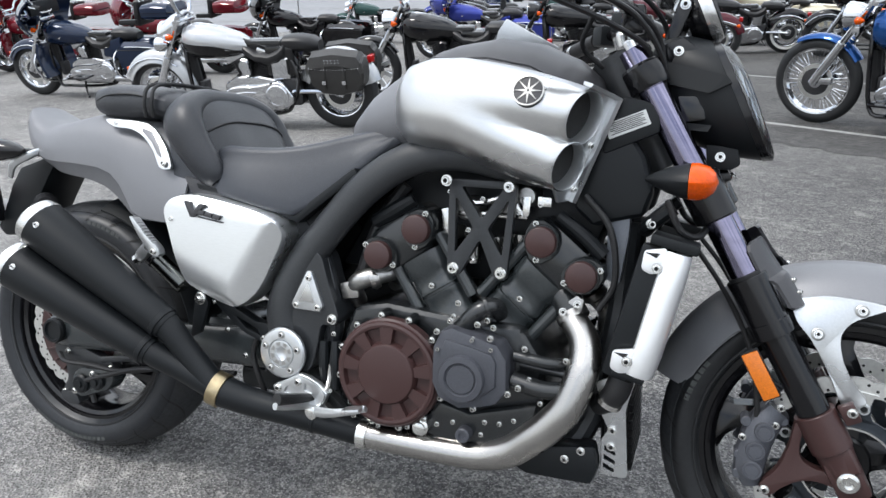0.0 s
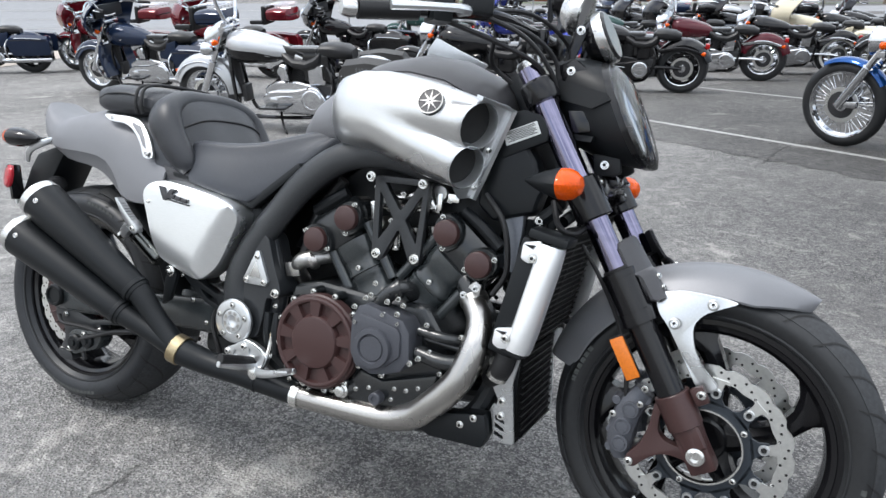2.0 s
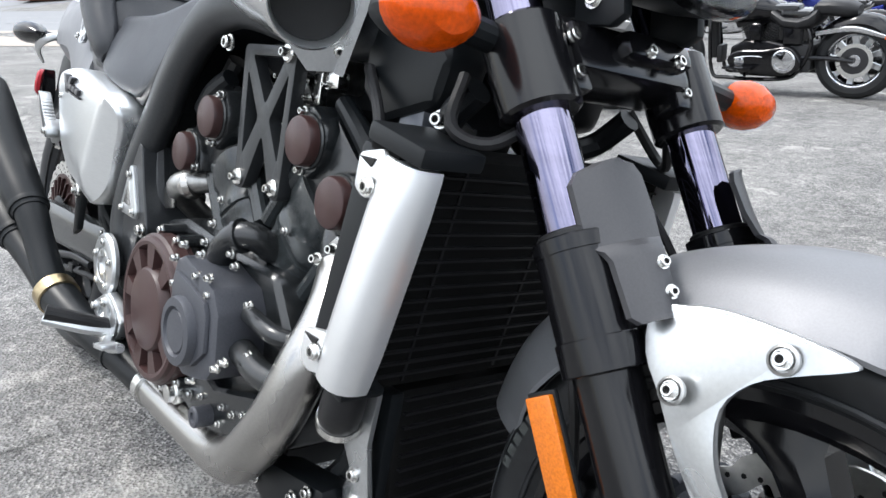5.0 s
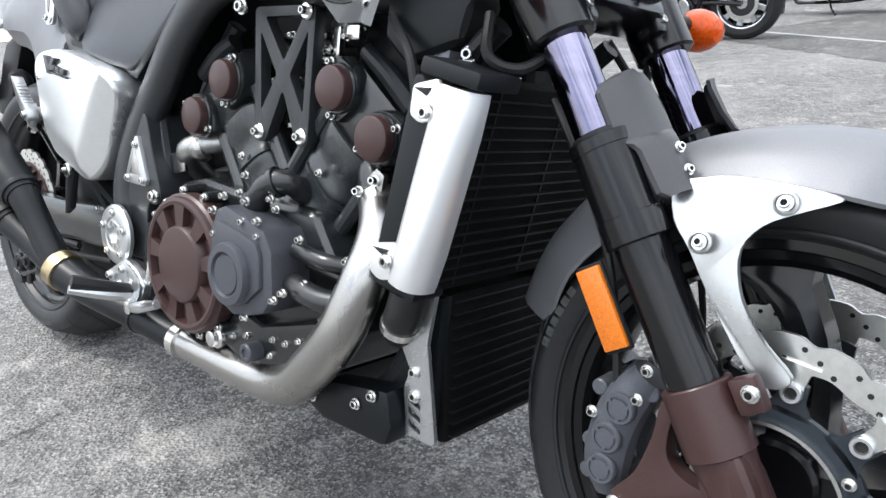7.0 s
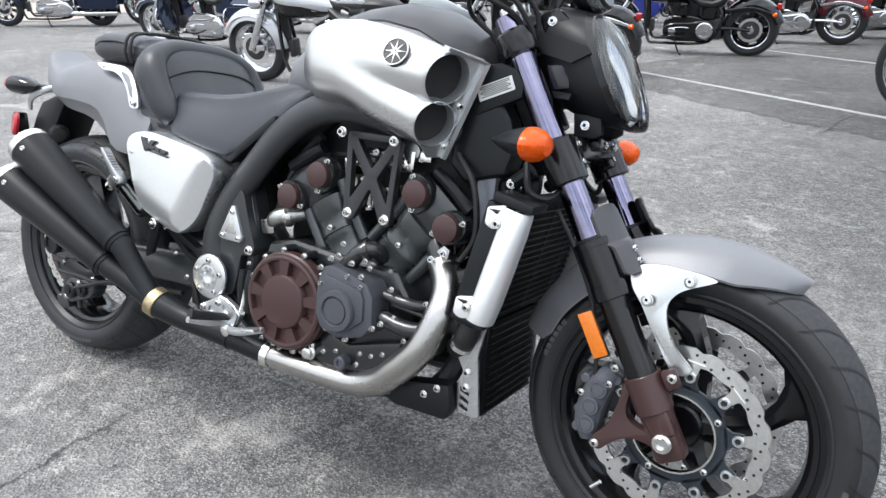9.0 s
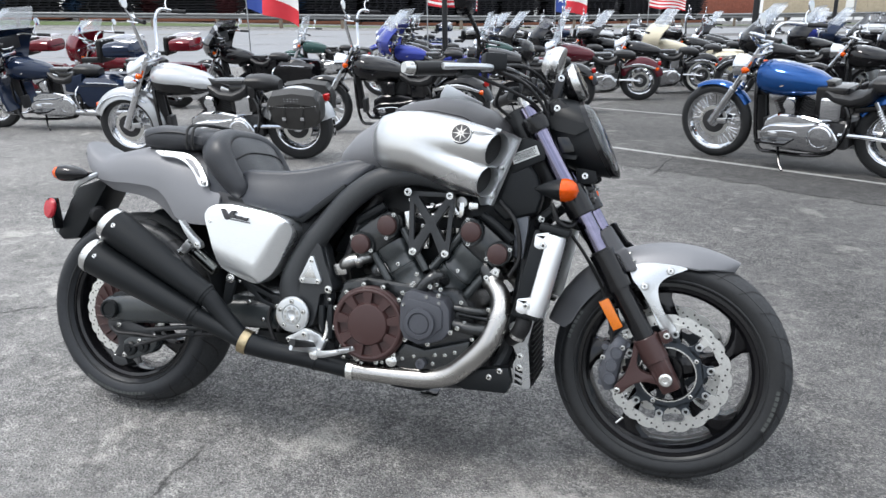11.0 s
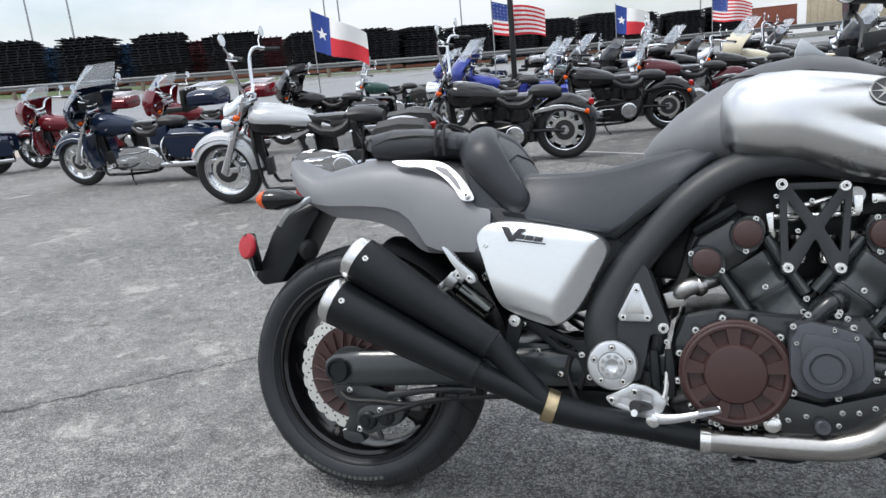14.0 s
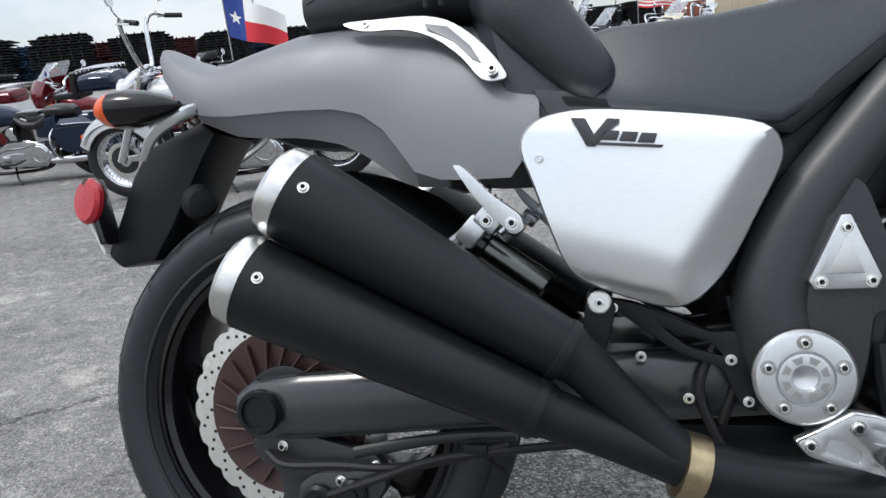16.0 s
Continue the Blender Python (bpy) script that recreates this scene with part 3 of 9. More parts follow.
def wave_disc(ro, ri, petals, th=0.005):
    prof_n = petals * 10
    bm = bmesh.new()
    rows = []
    for y in (-th / 2, th / 2):
        for which in (0, 1):
            row = []
            for i in range(prof_n):
                a = 2 * math.pi * i / prof_n
                ph = (i % 10) / 10
                r = (ro - 0.0055 * max(0, math.sin(math.pi * ph) ** 6) if which else ri - 0.003 * math.sin(petals * a / 2) ** 2)
                row.append(bm.verts.new((r * math.cos(a), y, r * math.sin(a))))
            rows.append(row)
    ia, oa, ib, ob_ = rows
    for i in range(prof_n):
        j = (i + 1) % prof_n
        for p, q in ((ia, oa), (oa, ob_), (ob_, ib), (ib, ia)):
            bm.faces.new((p[i], p[j], q[j], q[i]))
    return bm


def disc_holes(ro, ri, petals, th=0.005):
    # black discs on the faces paint the dark of the drilled holes
    bm = bmesh.new()
    for k in range(petals):
        for j, f in enumerate((0.2, 0.5, 0.8)):
            a = 2 * math.pi * (k + 0.33 * j) / petals
            r = ri + (ro - 0.006 - ri) * f
            for y in (-1, 1):
                lathe([(0.0028, 0), (0.0028, 0.0004)], (r * math.cos(a), y * (th / 2 + 0.0001), r * math.sin(a)), (0, y, 0), 6, bm)
    return bm


# rear wheel
rw = part("rear_wheel", rim_bm(0.2245, 0.078), M["satin_black"], bike, "black cast rear wheel")
rw.location = (0.011, 0, 0.3200)
wheel_spokes(rw, 0.2245, 0.06, 0.06, 5, 0.35, 0.3)
part("tyre", tyre_bm(0.3200, 0.100, 0.2245), M["rubber_rear"], rw, "wide worn rear tyre")
part("tread", tread_band(0.3200, 0.100, 0.2245), M["rubber_worn"], rw, "worn grey tread")
part("tread_pattern", tread_grooves(0.3200, 0.100, 0.2245, 26, 0.36), M["mesh_shade_black"], rw)
for y_side in (-1, 1):
    part("sidewall_rib", sidewall_ring(0.3200, 0.100, 0.2245, y_side), M["rubber"], rw)
for span in [(238, 16), (64, 7)]:
    part("sidewall_marking", sidewall_bars(0.3200, 0.2245, 0.1, [span]), M["rubber_mark"], rw)
rd = part("brake_disc", wave_disc(0.149, 0.118, 24), M["disc"], rw, "wave-edged steel brake disc")
rd.location = (0, -0.102, 0)
part("disc_drilling", disc_holes(0.149, 0.118, 24), M["mesh_shade_black"], rw).location = (0, -0.102, 0)
carrier = ring_wheel([(0.119, -0.003), (0.119, 0.003), (0.045, 0.012), (0.045, 0.004)], n=40)
part("disc_carrier", carrier, M["maroon"], rw, "maroon finned disc carrier").location = (0, -0.104, 0)
part("carrier_hub", lathe([(0.066, 0), (0.066, 0.006), (0.060, 0.009), (0.0005, 0.010)], (0, -0.108, 0), (0, -1, 0), 28), M["matte_black"], rw)
fin = None
for k in range(20):
    m = Matrix.Translation((0, -0.104, 0)) @ Matrix.Rotation(-2 * math.pi * k / 20, 4, "Y") @ Matrix.Translation((0.083, -0.006, 0)) @ Matrix.Rotation(0.35, 4, "Y")
    if fin is None:
        fin = part("carrier_fin", box((0, 0, 0), (0.058, 0.008, 0.004), 0.001, 1), M["maroon"], rw)
        fin.matrix_basis = m
    else:
        again(fin, m)

# front wheel; all of the front end is turned a little to the right at the end
UNSTEERED = set(bike.children)
fw = part("front_wheel", rim_bm(0.2285, 0.050), M["satin_black"], bike, "black five-spoke cast front wheel")
fw.location = FA
wheel_spokes(fw, 0.2285, 0.042, 0.052, 5, 0.45, 0.15)
part("tyre", tyre_bm(0.3125, 0.062, 0.2285), M["rubber"], fw, "front tyre with slanted tread grooves")
part("tread", tread_band(0.3125, 0.062, 0.2285), M["rubber_worn"], fw, "worn grey tread")
part("tread_pattern", tread_grooves(0.3125, 0.062, 0.2285, 26, 0.30), M["mesh_shade_black"], fw)
for y_side in (-1, 1):
    part("sidewall_rib", sidewall_ring(0.3125, 0.062, 0.2285, y_side), M["rubber"], fw)
for span in [(-26, 8), (150, 6)]:
    part("sidewall_marking", sidewall_bars(0.3125, 0.2285, 0.062, [span]), M["rubber_mark"], fw)
for side in (-1, 1):
    d = part("brake_disc", wave_disc(0.160, 0.1325, 20), M["disc"], fw, "wave-edged steel brake disc")
    d.location = (0, side * 0.078, 0)
    part("disc_drilling", disc_holes(0.160, 0.1325, 20), M["mesh_shade_black"], fw).location = (0, side * 0.078, 0)
    car = ring_wheel([(0.092, -0.0035), (0.092, 0.0035), (0.074, 0.0035), (0.074, -0.0035)], n=60)
    part("disc_carrier", car, M["carrier_blue"], fw, "black star-shaped disc carrier").location = (0, side * 0.080, 0)
    part("carrier_ring", ring_wheel([(0.0745, -0.006), (0.0745, 0.006), (0.071, 0.006), (0.071, -0.006)], n=48), M["bolt"], fw).location = (0, side * 0.083, 0)
    for k in range(10):
        a = 2 * math.pi * k / 10 + 0.2
        m = Matrix.Translation((0, side * 0.080, 0)) @ Matrix.Rotation(-a, 4, "Y")
        if k == 0:
            arm_bm = loft([[V((r, y, x)) for r, x in ((0.086, -0.022), (0.100, -0.0125), (0.118, -0.0115), (0.120, -0.004), (0.120, 0.004), (0.118, 0.0115), (0.100, 0.0125), (0.086, 0.022))] for y in (-0.0035, 0.0035)])
            carm = part("carrier_arm", arm_bm, M["carrier_blue"], fw)
            ear_bm = loft([[V((r, y, x)) for r, x in ((0.1365, -0.017), (0.129, -0.0105), (0.118, -0.0088), (0.107, -0.0085), (0.102, -0.005), (0.1005, 0), (0.102, 0.005), (0.107, 0.0085), (0.118, 0.0088), (0.129, 0.0105), (0.1365, 0.017))] for y in (-0.0024 + side * 0.002, 0.0024 + side * 0.002)])
            ear = part("disc_ear", ear_bm, M["disc"], fw)
            btn = part("disc_button", lathe([(0.0098, 0), (0.0098, 0.005), (0.0088, 0.0066), (0.0060, 0.0066), (0.0054, 0.0050), (0.0054, 0.0018), (0.0005, 0.0018)], (0.109, side * 0.003, 0), (0, side, 0), 22), M["silver"], fw, "silver floating disc button")
            # a black plug paints the bore's shade
            bore = part("button_bore", lathe([(0.0050, 0), (0.0050, 0.0016), (0.0042, 0.0022)], (0.109, side * 0.0048, 0), (0, side, 0), 14), M["mesh_shade_black"], fw)
            bore.matrix_basis = m
            carm.matrix_basis = ear.matrix_basis = btn.matrix_basis = m
        else:
            for o in (carm, ear, btn, bore):
                again(o, m)
    for k in range(5):
        a = 2 * math.pi * k / 5 + 0.55
        bolts(fw, [(0.082 * math.cos(a), side * 0.084, 0.082 * math.sin(a))], 0.0055, 0.006, (0, side, 0))


# ---- fork ----
def fork_pt(d, side, off=0.0, out=0.0):
    """A point d metres up the fork from the axle, off forward of its axis, out sideways from its centre line."""
    fwd = V((math.cos(RAKE), 0, math.sin(RAKE)))
    return V((FA[0], side * (0.113 + out), FA[2])) + FORK_DIR * d + fwd * (off - 0.004)


for side in (-1, 1):
    ft = part("fork_tube", tube([fork_pt(0.30, side), fork_pt(0.80, side)], 0.0245, 24), M["fork_tube"], bike, "blue-violet coated upper fork tube")
    lo = lathe([(0.027, 0.06), (0.0275, 0.275)], fork_pt(0, side), FORK_DIR, 32)
    leg = part("fork_lower", lo, M["satin_black"], bike, "satin black lower fork leg")
    part("fork_sleeve", lathe([(0.030, 0.259), (0.0327, 0.262), (0.0330, 0.350), (0.0330, 0.362)], fork_pt(0, side), FORK_DIR, 40), M["satin_black"], leg, "smooth black fork sleeve")
    part("sleeve_ring", lathe([(0.0335, 0.2600), (0.0345, 0.2608), (0.0345, 0.2862), (0.0335, 0.2870)], fork_pt(0, side), FORK_DIR, 40), M["satin_black"], leg)
    part("sleeve_collar", lathe([(0.0335, 0.3545), (0.0340, 0.3550), (0.0340, 0.3665), (0.0330, 0.3675)], fork_pt(0, side), FORK_DIR, 40), M["satin_black"], leg)
    part("dust_seal", lathe([(0.0285, 0.366), (0.0285, 0.3715), (0.0262, 0.3735)], fork_pt(0, side), FORK_DIR, 32), M["hose"], leg)
    # maroon axle clamp
    cl = lathe([(0.022, -0.020), (0.027, -0.012), (0.029, 0.035), (0.0305, 0.050), (0.0335, 0.0515), (0.0335, 0.1165), (0.0325, 0.118)], fork_pt(0, side), FORK_DIR, 24)
    box(fork_pt(0.0, side, 0.0), (0.052, 0.045, 0.075), 0.010, 2, Matrix.Rotation(-RAKE, 4, "Y"), cl)
    box(fork_pt(0.030, side, 0.004, 0.012), (0.046, 0.030, 0.050), 0.012, 3, Matrix.Rotation(-RAKE, 4, "Y"), cl)
    foot = part("axle_clamp", cl, M["maroon"], bike, "maroon fork foot clamping the axle")
    part("axle_nut", lathe([(0.0170, 0), (0.0170, 0.003), (0.0135, 0.004), (0.0130, 0.011), (0.0075, 0.011), (0.0068, 0.004), (0.0005, 0.004)], fork_pt(0, side, 0, 0.027), (0, side, 0), 20), M["bolt"], foot)
    bolts(bike, [(1.693, side * 0.126, 0.424)], 0.0075, 0.007, (0, side, 0))
    part("clamp_ear", box((1.690, side * 0.118, 0.420), (0.026, 0.018, 0.034), 0.005, 2, Matrix.Rotation(-RAKE, 4, "Y")), M["maroon"], foot)
    # cast caliper mount: a lug above and a leg reaching back below
    armp = [(1.655, 0.418), (1.625, 0.408), (1.612, 0.385), (1.608, 0.350), (1.594, 0.304), (1.572, 0.274), (1.572, 0.256), (1.588, 0.253), (1.604, 0.270), (1.628, 0.288), (1.655, 0.294), (1.690, 0.290), (1.690, 0.312), (1.652, 0.316), (1.630, 0.328), (1.624, 0.350), (1.630, 0.385), (1.652, 0.398)]
    armb = plate([tuple(p) for p in curve(armp, 3, True)], side * 0.100, side * 0.124, 0.006, 0, 2)
    part("caliper_arm", armb, M["maroon"], bike, "maroon cast caliper mount")
    bolts(bike, [(1.578, side * 0.125, 0.263)], 0.0075, 0.006, (0, side, 0))
    # six-piston caliper
    cal = bmesh.new()
    cpts = [V((1.588, side * 0.098, 0.400)), V((1.566, side * 0.098, 0.362)), V((1.555, side * 0.098, 0.325)), V((1.552, side * 0.098, 0.288)), V((1.560, side * 0.098, 0.258))]
    tube(cpts, [0.020, 0.026, 0.027, 0.026, 0.018], 12, 4, 0.8, cal)
    tube([p + V((0, -side * 0.040, 0)) for p in cpts], [0.018, 0.024, 0.025, 0.024, 0.016], 10, 4, 0.7, cal)
    cob = part("brake_caliper", cal, M["caliper_grey"], bike, "dark grey six-piston brake caliper")
    for x, z in ((1.569, 0.362), (1.558, 0.326), (1.556, 0.290)):
        cp_ = part("piston_cap", lathe([(0.0170, 0), (0.0170, 0.006), (0.0155, 0.0085), (0.0130, 0.0085), (0.0128, 0.0068), (0.0106, 0.0068), (0.0104, 0.0085), (0.0005, 0.0088)], (x, side * 0.114, z), (0, side, 0), 24), M["caliper_grey"], cob)
        for q in range(3):
            a = 2 * math.pi * q / 3 + 0.5
            part("cap_web", box((x + 0.0118 * math.cos(a), side * 0.1216, z + 0.0118 * math.sin(a)), (0.0036, 0.0020, 0.0036), 0), M["caliper_grey"], cp_)
    for x, z in ((1.596, 0.384), (1.538, 0.372), (1.533, 0.310), (1.534, 0.275)):
        part("caliper_lug", lathe([(0.0095, -0.03), (0.0090, 0.0), (0.0075, 0.0015)], (x, side * 0.108, z), (0, side, 0), 14), M["caliper_grey"], cob)
    bolts(cob, [(1.590, side * 0.112, 0.408), (1.584, side * 0.114, 0.376), (1.535, side * 0.112, 0.345)], 0.006, 0.006, (0, side, 0))
    bleed = tube([fork_pt(-0.055, side, -0.150), fork_pt(-0.062, side, -0.172)], 0.004, 8)
    part("bleed_nipple", bleed, M["bolt"], cob)
    hz = tube([fork_pt(0.10, side, -0.105, -0.010), fork_pt(0.17, side, -0.072, -0.008), fork_pt(0.26, side, -0.046, -0.012), fork_pt(0.36, side, -0.044, -0.020), fork_pt(0.44, side, -0.055, -0.035)], 0.0045, 8, 5)
    part("brake_hose", hz, M["hose"], bike)
    # amber reflector on a bracket
    rb = box(V((1.5505, side * 0.138, 0.468)), (0.031, 0.005, 0.090), 0.003, 2, Matrix.Rotation(-RAKE, 4, "Y"))
    rf = part("side_reflector_holder", rb, M["matte_black"], bike)
    part("side_reflector", box(V((1.5505, side * 0.143, 0.468)), (0.027, 0.006, 0.083), 0.002, 2, Matrix.Rotation(-RAKE, 4, "Y")), M["amber"], rf, "amber rectangular side reflector")
    # fork guard rising in front of the tube
    g = loft([[fork_pt(d, side, o, y) for o, y in [(a[0] + (b[0] - a[0]) * u + 0.008 * math.sin(math.pi * u) - th, a[1] + (b[1] - a[1]) * u) for us, th in (((0, 0.25, 0.5, 0.75, 1), 0), ((1, 0.75, 0.5, 0.25, 0), 0.005)) for u in us]]
              for d, a, b in ((0.288, (0.048, 0.006), (0.060, -0.016)), (0.294, (0.043, 0.010), (0.062, -0.024)), (0.338, (0.040, 0.010), (0.062, -0.026)), (0.346, (0.036, 0.012), (0.060, -0.028)), (0.352, (0.026, 0.016), (0.056, -0.034)),
                              (0.375, (0.025, 0.016), (0.053, -0.040)), (0.405, (0.025, 0.016), (0.051, -0.040)), (0.415, (0.028, 0.008), (0.050, -0.034)), (0.419, (0.035, -0.004), (0.047, -0.024)))])
    part("fork_guard", g, M["tank_dark"], bike, "dark plastic fork guard")
    bolts(bike, [fork_pt(0.330, side, 0.0625, -0.018), fork_pt(0.307, side, 0.0625, -0.018)], 0.005, 0.005, (0.8, side * 0.35, 0.4))
    # clamps
    uc = lathe([(0.034, 0.725), (0.036, 0.73), (0.036, 0.765), (0.033, 0.77), (0.016, 0.772), (0.016, 0.79), (0.010, 0.792)], fork_pt(0, side), FORK_DIR, 24)
    part("top_clamp", uc, M["satin_black"], bike)
    part("fork_cap", lathe([(0.011, 0.790), (0.011, 0.815), (0.008, 0.818)], fork_pt(0, side), FORK_DIR, 10), M["brushed"], bike, "bare alloy fork cap")
    lc = lathe([(0.032, 0.475), (0.036, 0.478), (0.036, 0.555), (0.033, 0.558)], fork_pt(0, side), FORK_DIR, 24)
    part("lower_clamp", lc, M["satin_black"], bike)
    part("clamp_lug", box((1.438, side * 0.082, 0.770), (0.034, 0.034, 0.072), 0.007, 2, Matrix.Rotation(-RAKE, 4, "Y")), M["satin_black"], bike)
    bolts(bike, [(1.448, side * 0.082, 0.790), (1.460, side * 0.082, 0.760)], 0.0068, 0.007, (0.86, 0, 0.5))
    # front indicator on a short stalk
    ic = V((1.425, -0.216, 0.786)) if side < 0 else V((1.421, 0.272, 0.766))    # the far one droops on a bent stalk
    body = loft([oval(x, ic.y, ic.z, hw * 1.36, hw * 0.95, 1.75, 22) for x, hw in ((1.345, 0.003), (1.360, 0.012), (1.382, 0.022), (1.404, 0.029), (1.413, 0.0305))])
    tube([(1.415, side * 0.14, 0.778), (1.416, (side * 0.14 + ic.y) / 2, (0.779 + ic.z) / 2), (1.418, ic.y - side * 0.016, ic.z - 0.001)], 0.0135, 12, 3, bm=body)
    ind = part("indicator", body, M["matte_black"], bike, "black front indicator pod")
    ln = loft([oval(x, ic.y, ic.z, hw * 1.36, hw * 0.95, 1.75, 22) for x, hw in ((1.414, 0.031), (1.426, 0.0315), (1.440, 0.027), (1.451, 0.017), (1.456, 0.002))])
    part("indicator_lens", ln, M["orange"], ind, "orange faceted lens")

yk = box(V((1.432, 0, 0.772)), (0.060, 0.17, 0.050), 0.012, 2, Matrix.Rotation(-RAKE, 4, "Y"))
box(V((1.452, 0.02, 0.786)), (0.040, 0.10, 0.026), 0.008, 2, Matrix.Rotation(-RAKE, 4, "Y"), yk)
part("lower_yoke", yk, M["satin_black"], bike)
bolts(bike, [(1.470, 0.0, 0.790), (1.474, 0.042, 0.786)], 0.0068, 0.006, (0.86, 0, 0.5))
uy = box(fork_pt(0.745, 0), (0.06, 0.24, 0.028), 0.008, 2, Matrix.Rotation(-RAKE, 4, "Y"))
part("upper_yoke", uy, M["satin_black"], bike)

# ---- front fender ----
def fender_sec(w, crown, th=0.004, drop=0.0):
    def f(s):
        ww = w(s) if callable(w) else w
        dd = drop(s) if callable(drop) else drop
        top = [(crown * (1 - u * u) - dd * abs(u) ** 4, u * ww) for u in np.linspace(-1, 1, 13)]
        return top + [(dr - th, y * 0.985) for dr, y in top[::-1]]
    return f


fb = arc_sweep(FA, 61.5, 116, lambda s: 0.322 + 0.006 * (1 - s) ** 3 + 0.010 * s, fender_sec(lambda s: 0.010 + 0.076 * min(1, (s * 2.6) ** 0.62), 0.014, 0.004, lambda s: 0.010 + 0.028 * min(1, s * 3.2)), 30)
part("front_fender", fb, M["tank_grey"], bike, "matte grey front fender blade")
fb = arc_sweep(FA, 124, 163, 0.336, fender_sec(lambda s: 0.078 - 0.030 * max(0, s - 0.55) / 0.45, 0.014, 0.004, 0.050), 18)
part("fender_rear_flap", fb, M["tank_grey"], bike, "matte grey rear part of the front fender")
fpanel = arc_sweep(FA, 126, 158, 0.3385, fender_sec(lambda s: 0.050 - 0.02 * s, 0.012, 0.003, 0.002), 14)
part("fender_flap_panel", fpanel, M["tank_grey"], bike)
for side in (-1, 1):
    prof = [(1.588, 0.592), (1.612, 0.601), (1.645, 0.606), (1.700, 0.604), (1.730, 0.599), (1.724, 0.593), (1.700, 0.582), (1.676, 0.568), (1.663, 0.546), (1.668, 0.515), (1.678, 0.492), (1.694, 0.466), (1.716, 0.438), (1.704, 0.422), (1.680, 0.426), (1.660, 0.466), (1.640, 0.504), (1.619, 0.537), (1.597, 0.562)]
    b = plate([tuple(p) for p in curve(prof, 3, True)], -0.0035, 0.0035, 0.002)
    for v in b.verts:                      # follows the swell of the fender, then tucks in to the fork foot
        k = (v.co.z - 0.43) / 0.18
        v.co.y += side * (0.090 + 0.034 * math.sin(math.pi * min(1, max(0, k))) * (1 - 0.25 * k))
    br = part("fender_bracket", b, M["silver"], bike, "pale silver fender bracket")
    for x, z, y in ((1.629, 0.546, 0.121), (1.690, 0.589, 0.103)):
        part("bolt_rosette", lathe([(0.0105, 0), (0.0105, 0.003), (0.0085, 0.004), (0.0080, 0.0015), (0.0005, 0.0015)], (x, side * (y + 0.001), z), (0, side, 0.25), 20), M["throttle_alloy"], br)
        bolts(br, [(x, side * (y + 0.004), z + 0.001)], 0.0062, 0.006, (0, side, 0.25))

# ---- headlight and cowl ----
HLZ = 0.022
cowl = loft([oval(x, 0, z + HLZ, hw, hh, 2.5, 40, 0, t) for x, z, hw, hh, t in ((1.330, 0.925, 0.050, 0.060, -0.25), (1.345, 0.922, 0.072, 0.085, -0.28), (1.385, 0.915, 0.090, 0.100, -0.34), (1.425, 0.908, 0.098, 0.105, -0.42), (1.458, 0.903, 0.101, 0.104, -0.48), (1.472, 0.901, 0.100, 0.103, -0.50))], cap=False)
hl = part("headlight", cowl, M["matte_black"], bike, "teardrop headlight in a black cowl")
part("headlight_bezel", loft([oval(x, 0, z + HLZ, hw, hh, 2.4, 40, 0, -0.50) for x, z, hw, hh in ((1.466, 0.902, 0.1025, 0.105), (1.480, 0.901, 0.1005, 0.103), (1.482, 0.900, 0.096, 0.098), (1.470, 0.902, 0.094, 0.096))], cap=False), M["satin_black"], hl)
# the mirror bowl: a deep dish with flutes down its flanks
bowl = []
for x, z, hw, hh, w in ((1.480, 0.900, 0.096, 0.098, 0.0), (1.468, 0.902, 0.088, 0.091, 0.004), (1.446, 0.906, 0.074, 0.078, 0.010), (1.428, 0.910, 0.054, 0.058, 0.008), (1.418, 0.912, 0.030, 0.032, 0.0)):
    r = oval(x, 0, z + HLZ, hw, hh, 2.3, 60, 0, -0.48)
    c = V((x, 0, z + HLZ))
    bowl.append([p + (c - p).normalized() * (w if i % 4 < 2 else 0) for i, p in enumerate(r)])
part("headlight_reflector", loft(bowl), M["reflector"], hl, "fluted mirror reflector", 12)
part("reflector_band", loft([oval(x, 0, z + HLZ, hw, hh, 2.2, 40, 0, -0.48) for x, z, hw, hh in ((1.470, 0.902, 0.064, 0.072), (1.474, 0.901, 0.064, 0.072), (1.474, 0.901, 0.059, 0.067), (1.446, 0.906, 0.050, 0.056))], cap=False), M["chrome"], hl, "inner chrome ring")
part("reflector_rim", loft([oval(x, 0, z + HLZ, hw, hh, 2.2, 44, 0, -0.48) for x, z, hw, hh in ((1.484, 0.899, 0.072, 0.078), (1.488, 0.898, 0.0715, 0.0775), (1.488, 0.898, 0.0675, 0.0735), (1.480, 0.900, 0.0675, 0.0735))], cap=False), M["reservoir"], hl, "dark rim round the inner reflector")
part("headlight_bulb_shield", lathe([(0.020, 0), (0.024, 0.014), (0.024, 0.034), (0.018, 0.044), (0.001, 0.047)], (1.420, 0, 0.912 + HLZ), (1, 0, 0.42), 24), M["gloss_black"], hl, "dark bulb shield")
part("headlight_lens", loft([oval(x, 0, z + HLZ, hw, hh, 2.3, 40, 0, t) for x, z, hw, hh, t in ((1.481, 0.900, 0.100, 0.102, -0.50), (1.490, 0.898, 0.095, 0.098, -0.48), (1.498, 0.896, 0.082, 0.086, -0.46), (1.503, 0.894, 0.052, 0.056, -0.44), (1.505, 0.893, 0.012, 0.014, -0.42))], cap=True), M["clear"], hl, "clear domed lens").visible_shadow = False
